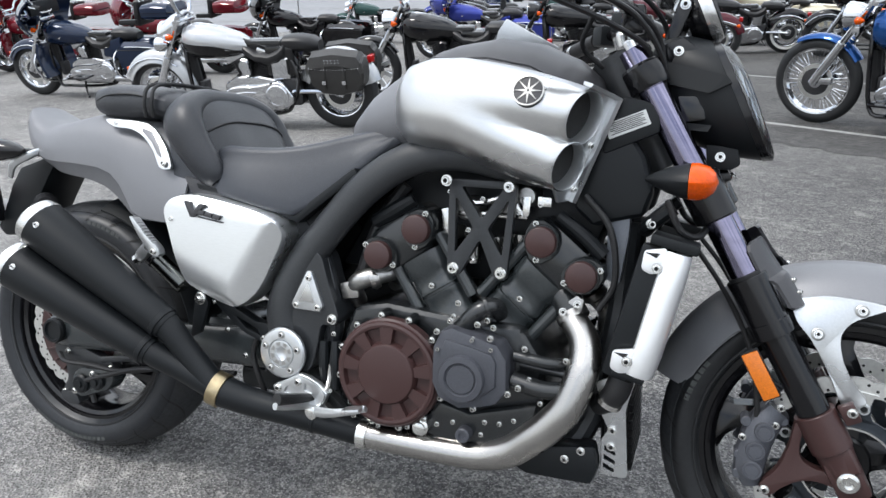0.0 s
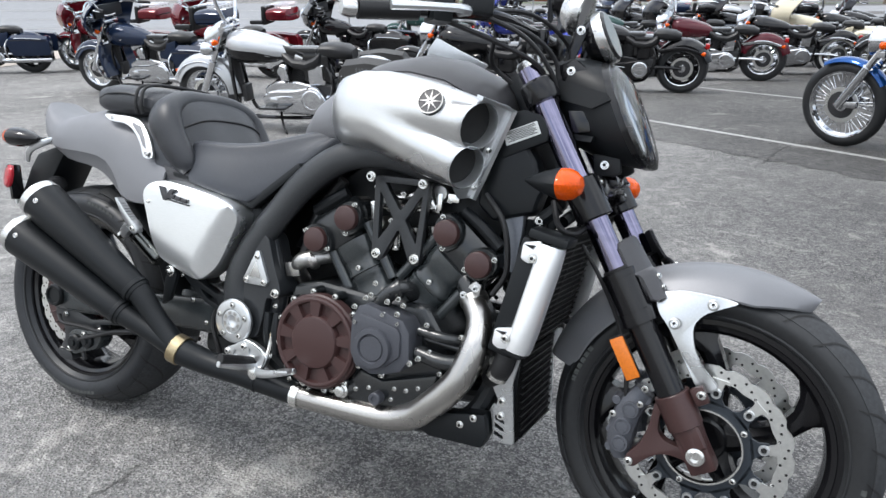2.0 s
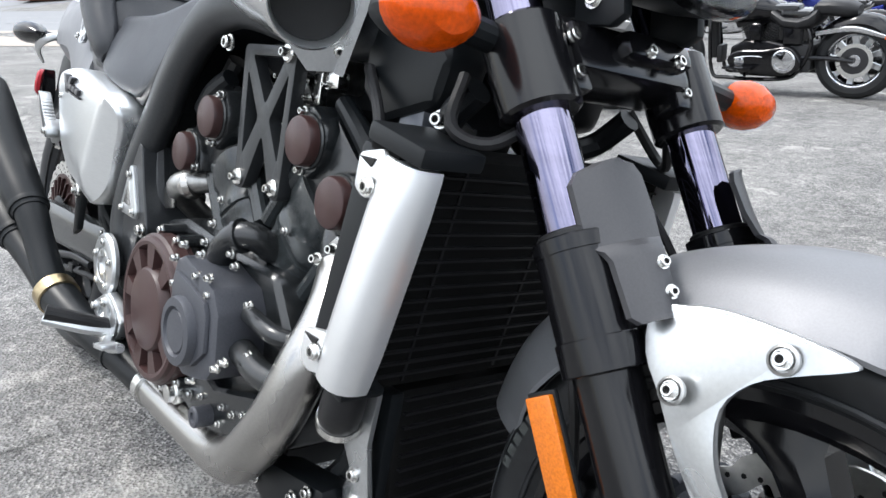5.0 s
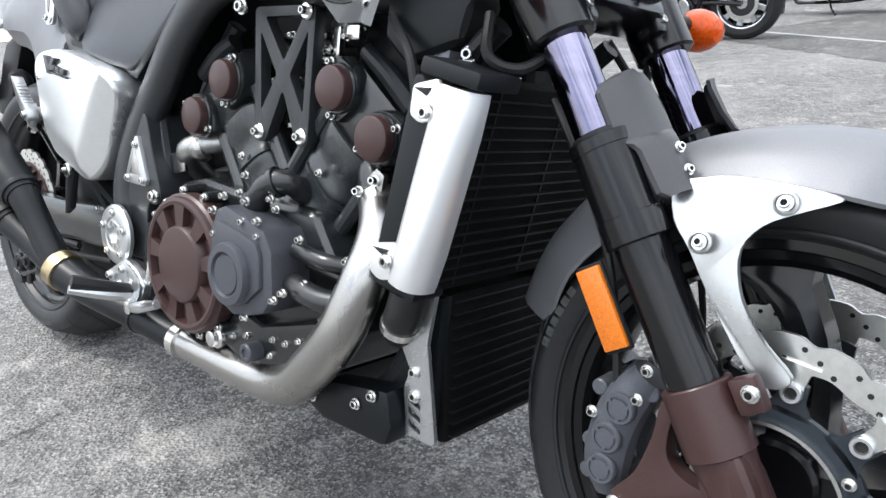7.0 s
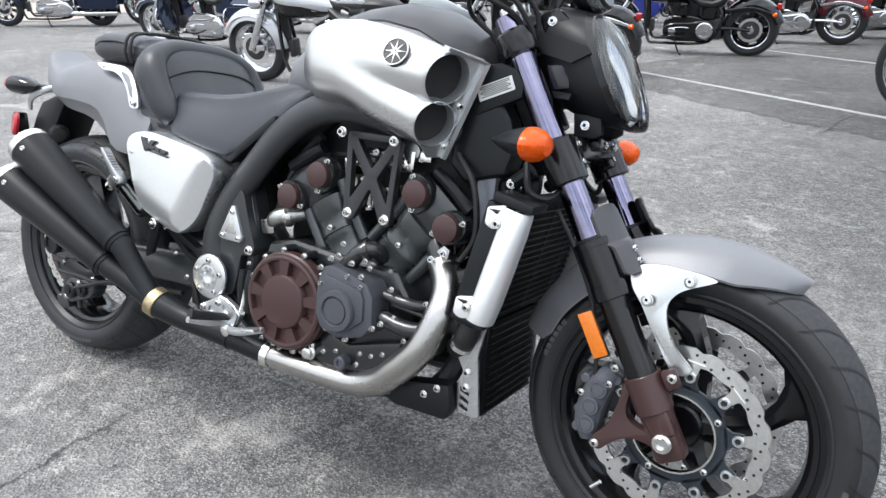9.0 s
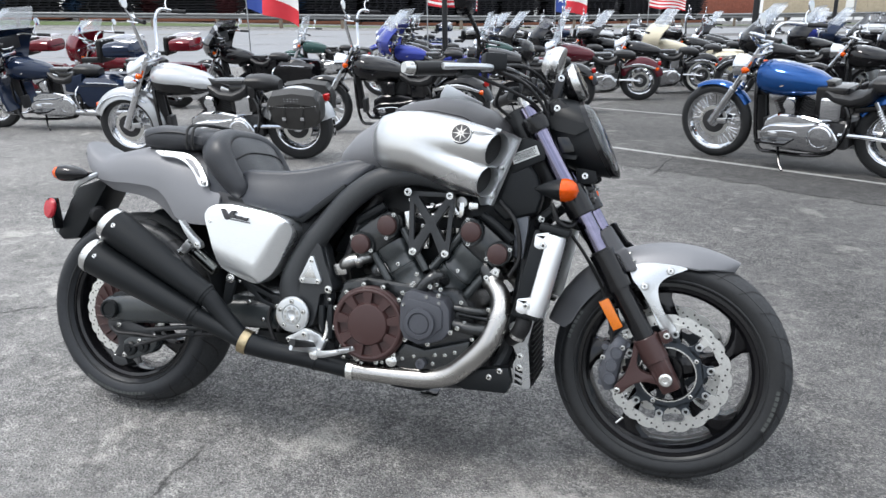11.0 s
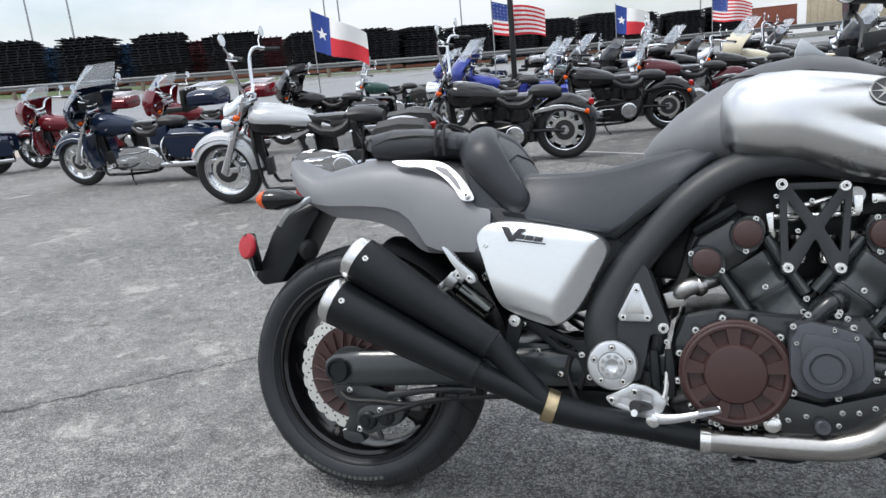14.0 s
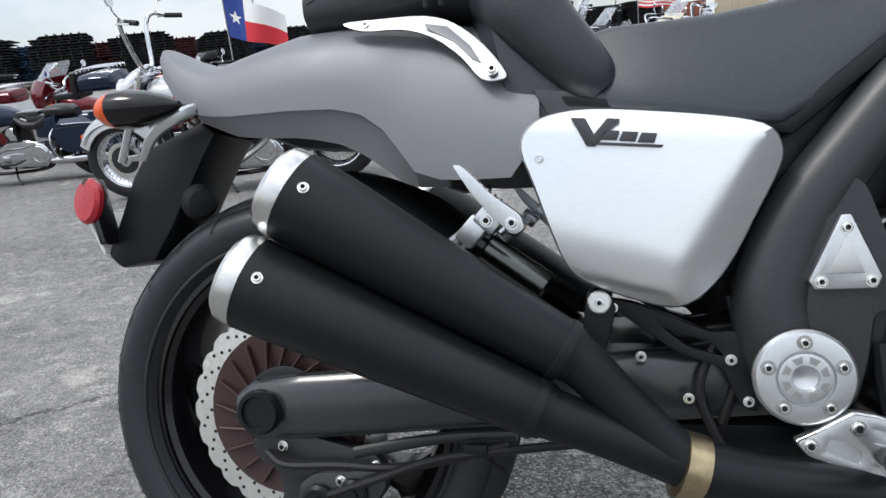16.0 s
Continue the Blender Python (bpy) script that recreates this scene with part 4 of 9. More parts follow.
for side in (-1, 1):
    fl = plate([(1.335, 1.012), (1.372, 1.026), (1.400, 1.006), (1.425, 0.985), (1.395, 0.976), (1.352, 0.978)], side * 0.060, side * 0.078, 0.005)
    part("cowl_upper_panel", fl, M["satin_black"], hl)
    part("cowl_wing", soften(loft([[V((x, side * y, z)) for x, z, y in ((1.340, 0.985, 0.070 + o), (1.448, 0.960, 0.091 + o), (1.458, 0.948, 0.093 + o), (1.423, 0.930, 0.091 + o), (1.355, 0.945, 0.078 + o))] for o in (0.0, 0.013)]), 0.003, 2), M["matte_black"], hl, "black side wing of the cowl")
    part("cowl_scoop", plate([(1.372, 0.925), (1.412, 0.926), (1.422, 0.886), (1.385, 0.880)], side * 0.086, side * 0.0925, 0.003), M["gloss_black"], hl)
    part("cowl_lip", soften(loft([[V((x, side * y, z)) for x, z, y in ((1.390, 0.880, 0.080 + o), (1.432, 0.877, 0.088 + o), (1.428, 0.866, 0.088 + o), (1.396, 0.868, 0.080 + o))] for o in (0.0, 0.016)]), 0.003, 2), M["matte_black"], hl)
    part("cowl_mount", plate([(1.424, 0.845), (1.478, 0.842), (1.484, 0.812), (1.470, 0.802), (1.430, 0.803)], side * 0.050, side * 0.063, 0.004), M["matte_black"], hl)
    bolts(hl, [(1.450, side * 0.0635, 0.824), (1.366, side * 0.0785, 1.002)], 0.0075, 0.006, (0.1, side, 0.1))

# ---- clocks, bars, hoses ----
sp = lathe([(0.030, -0.03), (0.048, -0.012), (0.052, 0.0), (0.052, 0.022), (0.047, 0.026)], (1.395, 0.005, 1.075), (0.75, 0, 0.35), 28)
part("tachometer", sp, M["satin_black"], bike, "round black tachometer pod")
part("tachometer_rim", lathe([(0.053, 0.000), (0.054, 0.006), (0.054, 0.016), (0.053, 0.020)], (1.395, 0.005, 1.075), (0.75, 0, 0.35), 28), M["brushed"], bike)
sh = lathe([(0.030, -0.03), (0.046, -0.01), (0.050, 0.0), (0.050, 0.016), (0.044, 0.018), (0.040, 0.014), (0.0005, 0.014)], (1.335, 0.03, 1.135), (0.9, 0, -0.25), 28)
part("shift_light_pod", sh, M["brushed"], bike, "small silver shift light pod")
for y in (-0.040, 0.045):
    part("clock_bracket", plate([(1.330, 1.005), (1.350, 1.005), (1.378, 1.080), (1.372, 1.098), (1.356, 1.096)], y - 0.003, y + 0.003, 0.002), M["satin_black"], bike)
bolts(bike, [(1.367, -0.044, 1.086)], 0.008, 0.006)
bar = tube([(1.075, -0.40, 1.060), (1.16, -0.30, 1.075), (1.24, -0.20, 1.085), (1.275, -0.10, 1.075), (1.285, 0, 1.070), (1.275, 0.10, 1.075), (1.24, 0.20, 1.085), (1.16, 0.30, 1.075), (1.075, 0.40, 1.060)], 0.012, 12, 5)
hb = part("handlebar", bar, M["satin_black"], bike, "black tapered handlebar")
for side in (-1, 1):
    part("grip", tube([(1.075, side * 0.405, 1.060), (1.145, side * 0.318, 1.073)], 0.0175, 14), M["hose"], hb, "ribbed black rubber grip")
    part("bar_end", lathe([(0.016, 0), (0.017, 0.01), (0.013, 0.025)], (1.072, side * 0.408, 1.059), (-0.6, side * 0.8, 0), 14), M["brushed"], hb)
    part("switch_box", box((1.172, side * 0.288, 1.078), (0.040, 0.055, 0.045), 0.008, 2, Matrix.Rotation(-side * 0.85, 4, "Z")), M["matte_black"], hb)
    part("lever", tube([(1.205, side * 0.265, 1.080), (1.232, side * 0.290, 1.078), (1.215, side * 0.340, 1.074), (1.150, side * 0.415, 1.064)], [0.009, 0.009, 0.007, 0.008], 8, 4, 1.0), M["silver"], hb, "pale alloy hand lever")
    mc = box((1.225, side * 0.235, 1.100), (0.058, 0.050, 0.042), 0.008, 2, Matrix.Rotation(-side * 0.5, 4, "Z"))
    part("fluid_reservoir", mc, M["matte_black"], hb)
    part("bar_clamp", box((1.282, side * 0.055, 1.060), (0.040, 0.034, 0.050), 0.008), M["satin_black"], hb)
    stalk = tube([(1.190, side * 0.270, 1.090), (1.200, side * 0.300, 1.150), (1.180, side * 0.340, 1.205)], 0.0055, 8, 4)
    mi = part("mirror", stalk, M["satin_black"], bike, "black mirror on a thin stalk")
    part("mirror_shell", loft([oval(x, side * 0.365, 1.225, hw, hw * 0.62, 2.2, 18) for x, hw in ((1.205, 0.012), (1.196, 0.048), (1.180, 0.064), (1.172, 0.064))]), M["satin_black"], mi)
for pts in ([(1.225, -0.225, 1.085), (1.30, -0.17, 1.05), (1.345, -0.12, 0.985), (1.350, -0.10, 0.93)],
            [(1.215, -0.235, 1.080), (1.29, -0.15, 1.065), (1.335, -0.09, 1.02), (1.345, -0.075, 0.94)],
            [(1.175, -0.285, 1.065), (1.26, -0.20, 1.035), (1.32, -0.13, 1.00), (1.335, -0.11, 0.95)],
            [(1.225, 0.225, 1.085), (1.30, 0.17, 1.05), (1.345, 0.10, 0.985), (1.350, 0.08, 0.93)],
            [(1.20, -0.26, 1.08), (1.27, -0.09, 1.11), (1.33, 0.0, 1.06), (1.34, 0.03, 0.97)],
            [(1.23, -0.16, 1.05), (1.20, -0.09, 1.01), (1.235, -0.06, 0.975)]):
    part("cable", tube(pts, 0.0048, 8, 6), M["hose"], bike)
part("ignition_barrel", lathe([(0.020, 0), (0.020, 0.02), (0.014, 0.022), (0.012, 0.028)], (1.262, 0.0, 1.02), (-0.3, 0, 1), 16), M["brushed"], bike)

# turn the front end about the steering axis
S_AX = V((1.36, 0, 0.80))
STEER = Matrix.Translation(V((0.0044 * math.cos(RAKE), 0.0035, 0.0044 * math.sin(RAKE)))) @ Matrix.Translation(S_AX) @ Matrix.Rotation(radians(-2.7), 4, FORK_DIR) @ Matrix.Translation(-S_AX)
for ob in sorted(set(bike.children) - UNSTEERED, key=lambda o: o.name):
    ob.matrix_basis = STEER @ ob.matrix_basis

# ---- frame ----
for side in (-1, 1):
    pts = [(1.300, 0.075, 0.845), (1.215, 0.110, 0.790), (1.120, 0.145, 0.792), (1.000, 0.160, 0.808), (0.900, 0.162, 0.788), (0.812, 0.160, 0.728), (0.735, 0.158, 0.642), (0.672, 0.158, 0.558), (0.640, 0.160, 0.475), (0.646, 0.160, 0.410), (0.668, 0.158, 0.365)]
    part("frame_spar", tube([(x, side * y, z) for x, y, z in pts], [0.036, 0.036, 0.034, 0.033, 0.034, 0.036, 0.036, 0.039, 0.042, 0.043, 0.042], 18, 5, 0.72), M["frame_black"], bike, "thick matte black frame spar")
    part("frame_joint", plate(rounded([(0.655, 0.545), (0.690, 0.592), (0.712, 0.606), (0.734, 0.592), (0.752, 0.535), (0.772, 0.486), (0.778, 0.466), (0.764, 0.450), (0.738, 0.456), (0.730, 0.400), (0.716, 0.352), (0.672, 0.352), (0.640, 0.400), (0.636, 0.480)], 0.014, 3), side * 0.110, side * 0.1825, 0.019, 0, 4), M["frame_black"], bike, "broad cast joint of the frame", 50)
    part("frame_brace", tube([(0.716, side * 0.150, 0.600), (0.738, side * 0.152, 0.535), (0.752, side * 0.150, 0.460), (0.745, side * 0.148, 0.41)], [0.016, 0.018, 0.020, 0.018], 12, 4), M["frame_black"], bike)
    tp = plate([(0.706, 0.560), (0.716, 0.560), (0.744, 0.492), (0.738, 0.480), (0.678, 0.480), (0.672, 0.490)], side * 0.176, side * 0.1895, 0.003)
    tri = part("frame_plate", tp, M["silver"], bike, "triangular silver frame plate")
    part("frame_plate_recess", plate([(0.710, 0.538), (0.727, 0.497), (0.690, 0.497)], side * 0.1885, side * 0.1912, 0.001), M["brushed"], tri)
    bolts(tri, [(0.711, side * 0.190, 0.546), (0.684, side * 0.190, 0.489), (0.733, side * 0.190, 0.489)], 0.006, 0.005, (0, side, 0))
    part("frame_lower", tube([(0.660, side * 0.14, 0.37), (0.72, side * 0.135, 0.30), (0.86, side * 0.13, 0.24), (1.15, side * 0.12, 0.235), (1.26, side * 0.10, 0.30), (1.30, side * 0.08, 0.50), (1.31, side * 0.07, 0.70)], 0.022, 10, 5), M["frame_black"], bike)
    # pivot plate
    hp = lathe([(0.052, 0), (0.052, 0.006), (0.049, 0.010), (0.046, 0.011), (0.030, 0.0112), (0.029, 0.008), (0.028, 0.0075), (0.027, 0.0105), (0.025, 0.011), (0.0145, 0.011), (0.0125, 0.007), (0.006, 0.0045), (0.0005, 0.004)], (0.662, side * 0.196, 0.388), (0, side, 0), 44)
    pv = part("pivot_cover", hp, M["silver"], bike, "round pale silver swingarm pivot cover")
    for k in range(5):
        a = radians(90 + 72 * k)
        c = (0.662 + 0.0385 * math.cos(a), side * 0.2068, 0.388 + 0.0385 * math.sin(a))
        # a thin disc of darker alloy paints the recess's shade
        part("bolt_recess", lathe([(0.0082, 0), (0.0082, 0.0006), (0.0005, 0.0006)], c, (0, side, 0), 16), M["throttle_alloy"], pv)
        bolts(pv, [(c[0], side * 0.2068, c[2])], 0.0062, 0.0045, (0, side, 0), washer=False)
    slot = None
    for k in range(8):
        a = radians(45 * k + 20)
        m = Matrix.Translation((0.662, side * 0.2072, 0.388)) @ Matrix.Rotation(-a, 4, "Y")
        if slot is None:
            # pocket as a flat slab, its shade given by the darker alloy
            slot = part("cover_pocket", loft([[V((r, y, x)) for r, x in ((0.0165, -0.0035), (0.0235, -0.0055), (0.0235, 0.0055), (0.0165, 0.0035))] for y in (-0.0004, 0.0004)]), M["throttle_alloy"], pv)
            slot.matrix_basis = m
        else:
            again(slot, m)
    bolts(bike, [(0.986, side * 0.172, 0.757), (0.764, side * 0.184, 0.468)], 0.0095, 0.010, (0, side, 0))
part("steering_head", tube([(1.245, 0, 1.0), (1.36, 0, 0.80)], 0.042, 18), M["frame_black"], bike)

# subframe plates behind the pivot
for side in (-1, 1):
    sb = pierced(rounded([(0.452, 0.476), (0.492, 0.468), (0.575, 0.432), (0.600, 0.434), (0.630, 0.400), (0.622, 0.340), (0.604, 0.345), (0.585, 0.392), (0.540, 0.408), (0.492, 0.442)], 0.008),
                 [rounded([(0.520, 0.440), (0.575, 0.420), (0.588, 0.404), (0.548, 0.416)], 0.004)], side * 0.140, side * 0.166, 0.003)
    part("subframe_bracket", sb, M["matte_black"], bike)
    part("muffler_bracket", plate([(0.438, 0.487), (0.462, 0.487), (0.470, 0.465), (0.452, 0.40), (0.425, 0.385), (0.430, 0.43)], side * 0.180, side * 0.192, 0.004), M["matte_black"], bike)
    part("muffler_grommet", lathe([(0.0135, 0), (0.0135, 0.004), (0.0115, 0.006)], (0.452, side * 0.192, 0.474), (0, side, 0), 16), M["bolt"], bike)
    bolts(bike, [(0.452, side * 0.199, 0.474), (0.466, side * 0.168, 0.464), (0.594, side * 0.167, 0.401), (0.547, side * 0.164, 0.356), (0.611, side * 0.167, 0.353), (0.496, side * 0.158, 0.404)], 0.0056, 0.006, (0, side, 0))

# ---- swingarm, shock, rear brake ----
for side in (-1, 1):
    sa = loft([oval(x, side * y, z, hw, hh, 3.0, 16) for x, y, z, hw, hh in ((-0.045, 0.128, 0.331, 0.020, 0.024), (-0.02, 0.130, 0.331, 0.024, 0.042), (0.05, 0.130, 0.335, 0.024, 0.045), (0.16, 0.128, 0.342, 0.024, 0.044), (0.34, 0.125, 0.352, 0.024, 0.040), (0.55, 0.120, 0.365, 0.024, 0.045), (0.66, 0.11, 0.375, 0.024, 0.05))])
    part("swingarm", sa, M["barrel"], bike, "dark cast swingarm")
    part("axle_cover", lathe([(0.030, 0), (0.031, 0.010), (0.028, 0.016), (0.023, 0.016), (0.021, 0.011), (0.0005, 0.011)], (-0.004, side * 0.153, 0.333), (0, side, 0), 28), M["matte_black"], bike)
part("swingarm_bridge", box((0.46, 0, 0.375), (0.12, 0.22, 0.08), 0.02), M["barrel"], bike)
rc = plate(rounded([(0.040, 0.232), (0.066, 0.250), (0.118, 0.252), (0.160, 0.262), (0.170, 0.236), (0.150, 0.205), (0.108, 0.190), (0.062, 0.172), (0.040, 0.192)], 0.012), -0.152, -0.108, 0.008, 0, 2)
rcal = part("rear_caliper", rc, M["barrel"], bike, "black rear brake caliper below the swingarm")
for x, z, r in ((0.072, 0.212, 0.023), (0.122, 0.224, 0.020)):
    part("piston_cap", lathe([(r, 0), (r, 0.008), (r * 0.8, 0.012), (r * 0.45, 0.012), (r * 0.40, 0.016), (0.0005, 0.016)], (x, -0.151, z), (0, -1, 0), 20), M["matte_black"], rcal)
part("caliper_carrier", plate(rounded([(-0.030, 0.290), (0.020, 0.304), (0.070, 0.292), (0.150, 0.272), (0.165, 0.255), (0.100, 0.248), (0.060, 0.240), (0.040, 0.205), (0.026, 0.168), (0.006, 0.160), (-0.002, 0.184), (0.014, 0.212), (0.008, 0.246), (-0.022, 0.262)], 0.008), -0.140, -0.116, 0.004), M["frame_black"], rcal, "black cast caliper carrier")
part("carrier_foot", plate(rounded([(0.000, 0.182), (0.052, 0.176), (0.060, 0.158), (0.030, 0.150), (0.002, 0.160)], 0.006), -0.150, -0.120, 0.004), M["frame_black"], rcal)
part("bleed_nipple", tube([(0.100, -0.148, 0.186), (0.108, -0.150, 0.168)], 0.006, 8), M["hose"], rcal)
part("caliper_arm", tube([(0.120, -0.136, 0.272), (0.240, -0.134, 0.294), (0.340, -0.132, 0.300)], [0.009, 0.008, 0.008], 10, 4, 0.7), M["frame_black"], rcal, "black torque arm along the swingarm")
bolts(rcal, [(0.018, -0.141, 0.281), (0.050, -0.153, 0.190), (0.150, -0.141, 0.258), (0.004, -0.141, 0.176), (0.105, -0.153, 0.240)], 0.007, 0.006)
for pts in ([(0.07, -0.155, 0.215), (0.16, -0.162, 0.248), (0.25, -0.155, 0.275), (0.40, -0.140, 0.290), (0.50, -0.135, 0.300)], [(0.0, -0.150, 0.275), (0.03, -0.160, 0.262), (0.10, -0.156, 0.262), (0.20, -0.155, 0.262), (0.33, -0.145, 0.290)],
            [(0.585, -0.15, 0.43), (0.56, -0.155, 0.36), (0.59, -0.155, 0.28), (0.60, -0.14, 0.24)], [(0.60, -0.13, 0.47), (0.61, -0.14, 0.40), (0.585, -0.14, 0.32)]):
    part("rear_brake_hose", tube(pts, 0.006, 8, 6), M["hose"], bike)
part("hose_clamp", box((0.29, -0.150, 0.284), (0.03, 0.014, 0.018), 0.003), M["matte_black"], bike)
shk = lathe([(0.017, 0), (0.020, 0.003), (0.021, 0.070), (0.021, 0.085), (0.017, 0.089)], (0.318, -0.172, 0.541), (0.80, 0.06, -0.60), 28)
shr = part("shock_reservoir", shk, M["reservoir"], bike, "dark satin metal shock reservoir canister")
part("reservoir_cap", lathe([(0.0185, -0.016), (0.0225, -0.014), (0.0225, 0.0), (0.019, 0.002)], (0.318, -0.172, 0.541), (0.80, 0.06, -0.60), 28), M["satin_black"], shr)

# ---- rear pegs ----
for side in (-1, 1):
    pm = box((0.310, side * 0.188, 0.562), (0.026, 0.040, 0.036), 0.005, 2, Matrix.Rotation(0.75, 4, "Y"))
    box((0.330, side * 0.205, 0.574), (0.030, 0.014, 0.022), 0.004, 2, Matrix.Rotation(0.75, 4, "Y"), pm)
    tube([(0.284, side * 0.186, 0.545), (0.300, side * 0.190, 0.556)], 0.012, 12, bm=pm)
    pg = part("passenger_peg", pm, M["silver"], bike, "folded alloy passenger footpeg")
    part("peg_bush", lathe([(0.0125, 0), (0.0125, 0.010), (0.009, 0.013)], (0.282, side * 0.186, 0.543), (-0.8, 0, -0.6), 8), M["bolt"], pg)
    pp = plate(rounded([(0.296, 0.640), (0.308, 0.637), (0.340, 0.603), (0.372, 0.578), (0.376, 0.562), (0.362, 0.556), (0.340, 0.578), (0.318, 0.604)], 0.006), side * 0.212, side * 0.232, 0.003)
    pl = part("peg_blade", pp, M["silver"], pg)
    te = bmesh.new()
    for k in range(11):
        t = k / 10
        box((0.304 + 0.062 * t, side * 0.222, 0.6365 - 0.058 * t), (0.0026, 0.019, 0.005), 0.0008, 1, Matrix.Rotation(0.8, 4, "Y"), te)
    part("peg_teeth", te, M["brushed"], pg)
    bolts(pg, [(0.330, side * 0.213, 0.574), (0.362, side * 0.232, 0.570)], 0.007, 0.006, (0, side, 0))

# ---- exhaust ----
def pipe(name, pts, r, m, label, flat=1.0):
    return part(name, tube(pts, r, 22, 7, flat), M[m], bike, label)


for side in (-1, 1):
    run = [(1.233, 0.138, 0.518), (1.254, 0.156, 0.495), (1.263, 0.172, 0.467), (1.261, 0.187, 0.434), (1.243, 0.198, 0.377), (1.215, 0.198, 0.338), (1.187, 0.195, 0.309), (1.143, 0.187, 0.271), (1.085, 0.180, 0.249), (1.000, 0.178, 0.243), (0.850, 0.180, 0.243)]
    pipe("exhaust_header", [(x, side * y, z) for x, y, z in run], [0.0250, 0.0265, 0.0280, 0.0290, 0.0295, 0.0300, 0.0300, 0.0295, 0.0285, 0.0275, 0.0265], "steel_pipe", "bare brushed stainless exhaust header")
    part("header_clamp", lathe([(0.0275, -0.010), (0.0300, -0.010), (0.0300, 0.010), (0.0275, 0.010)], (0.845, side * 0.180, 0.243), (1, 0, -0.03), 24), M["bolt"], bike, "steel exhaust clamp")
    pipe("exhaust_mid_pipe", [(0.838, side * 0.180, 0.244), (0.760, side * 0.196, 0.258), (0.687, side * 0.215, 0.272), (0.610, side * 0.228, 0.284), (0.545, side * 0.240, 0.300)], [0.0265, 0.026, 0.0265, 0.029, 0.033], "matte_black", "matte black exhaust link pipe")
    part("pipe_seam", lathe([(0.0262, -0.004), (0.0282, -0.003), (0.0282, 0.003), (0.0262, 0.004)], (0.742, side * 0.2000, 0.2612), (-0.98, side * 0.13, 0.15), 24), M["matte_black"], bike)
    part("gold_ring", lathe([(0.034, -0.013), (0.036, -0.012), (0.036, 0.012), (0.034, 0.013)], (0.538, side * 0.241, 0.303), (-0.92, side * 0.16, 0.32), 28), M["gold"], bike, "tarnished brass exhaust ring")
    for tip, mid, rr in (((0.130, 0.300, 0.614), (0.425, 0.262, 0.425), 0.052), ((0.080, 0.315, 0.521), (0.395, 0.272, 0.368), 0.052)):
        T, Q, E = V((tip[0], side * tip[1], tip[2])), V((mid[0], side * mid[1], mid[2])), V((0.532, side * 0.245, 0.308))
        d = (T - Q).normalized()
        mb = tube([E, (E * 0.45 + Q * 0.55), Q, Q + d * 0.05], [0.027, 0.025, 0.028, 0.031], 22, 5)
        part("muffler_inlet", mb, M["matte_black"], bike)
        part("muffler_seam", lathe([(0.0300, -0.004), (0.0345, -0.003), (0.0352, 0.002), (0.0352, 0.007), (0.0340, 0.008)], Q + d * 0.012, d, 30), M["matte_black"], bike)
        L = (T - Q).length
        can = lathe([(0.030, 0.0), (0.034, 0.02), (0.036, 0.06), (0.043, 0.5 * L), (0.0505, 0.85 * L), (rr, L - 0.012), (rr, L), (rr - 0.003, L), (rr - 0.004, L - 0.02), (0.03, L - 0.03), (0.001, L - 0.03)], Q, d, 36)
        mf = part("muffler", can, M["matte_black"], bike, "matte black tapered muffler can")
        cap = lathe([(rr + 0.0006, L - 0.004), (rr + 0.001, L + 0.002), (rr - 0.002, L + 0.016), (rr - 0.008, L + 0.022), (rr - 0.012, L + 0.020), (rr - 0.014, L + 0.004), (rr - 0.016, L - 0.015)], Q, d, 36)
        part("muffler_tip", cap, M["brushed"], mf, "bare metal muffler end ring")
        side_n = V((0.35, side * 1, 0.35)).normalized()
        side_n = (side_n - d * side_n.dot(d)).normalized()
        bolts(mf, [Q + d * (L - 0.022) + side_n * (rr - 0.001)], 0.0055, 0.005, tuple(round(c, 3) for c in side_n))
part("silencer_box", box((0.61, 0, 0.290), (0.24, 0.22, 0.06), 0.025, 3), M["matte_black"], bike)

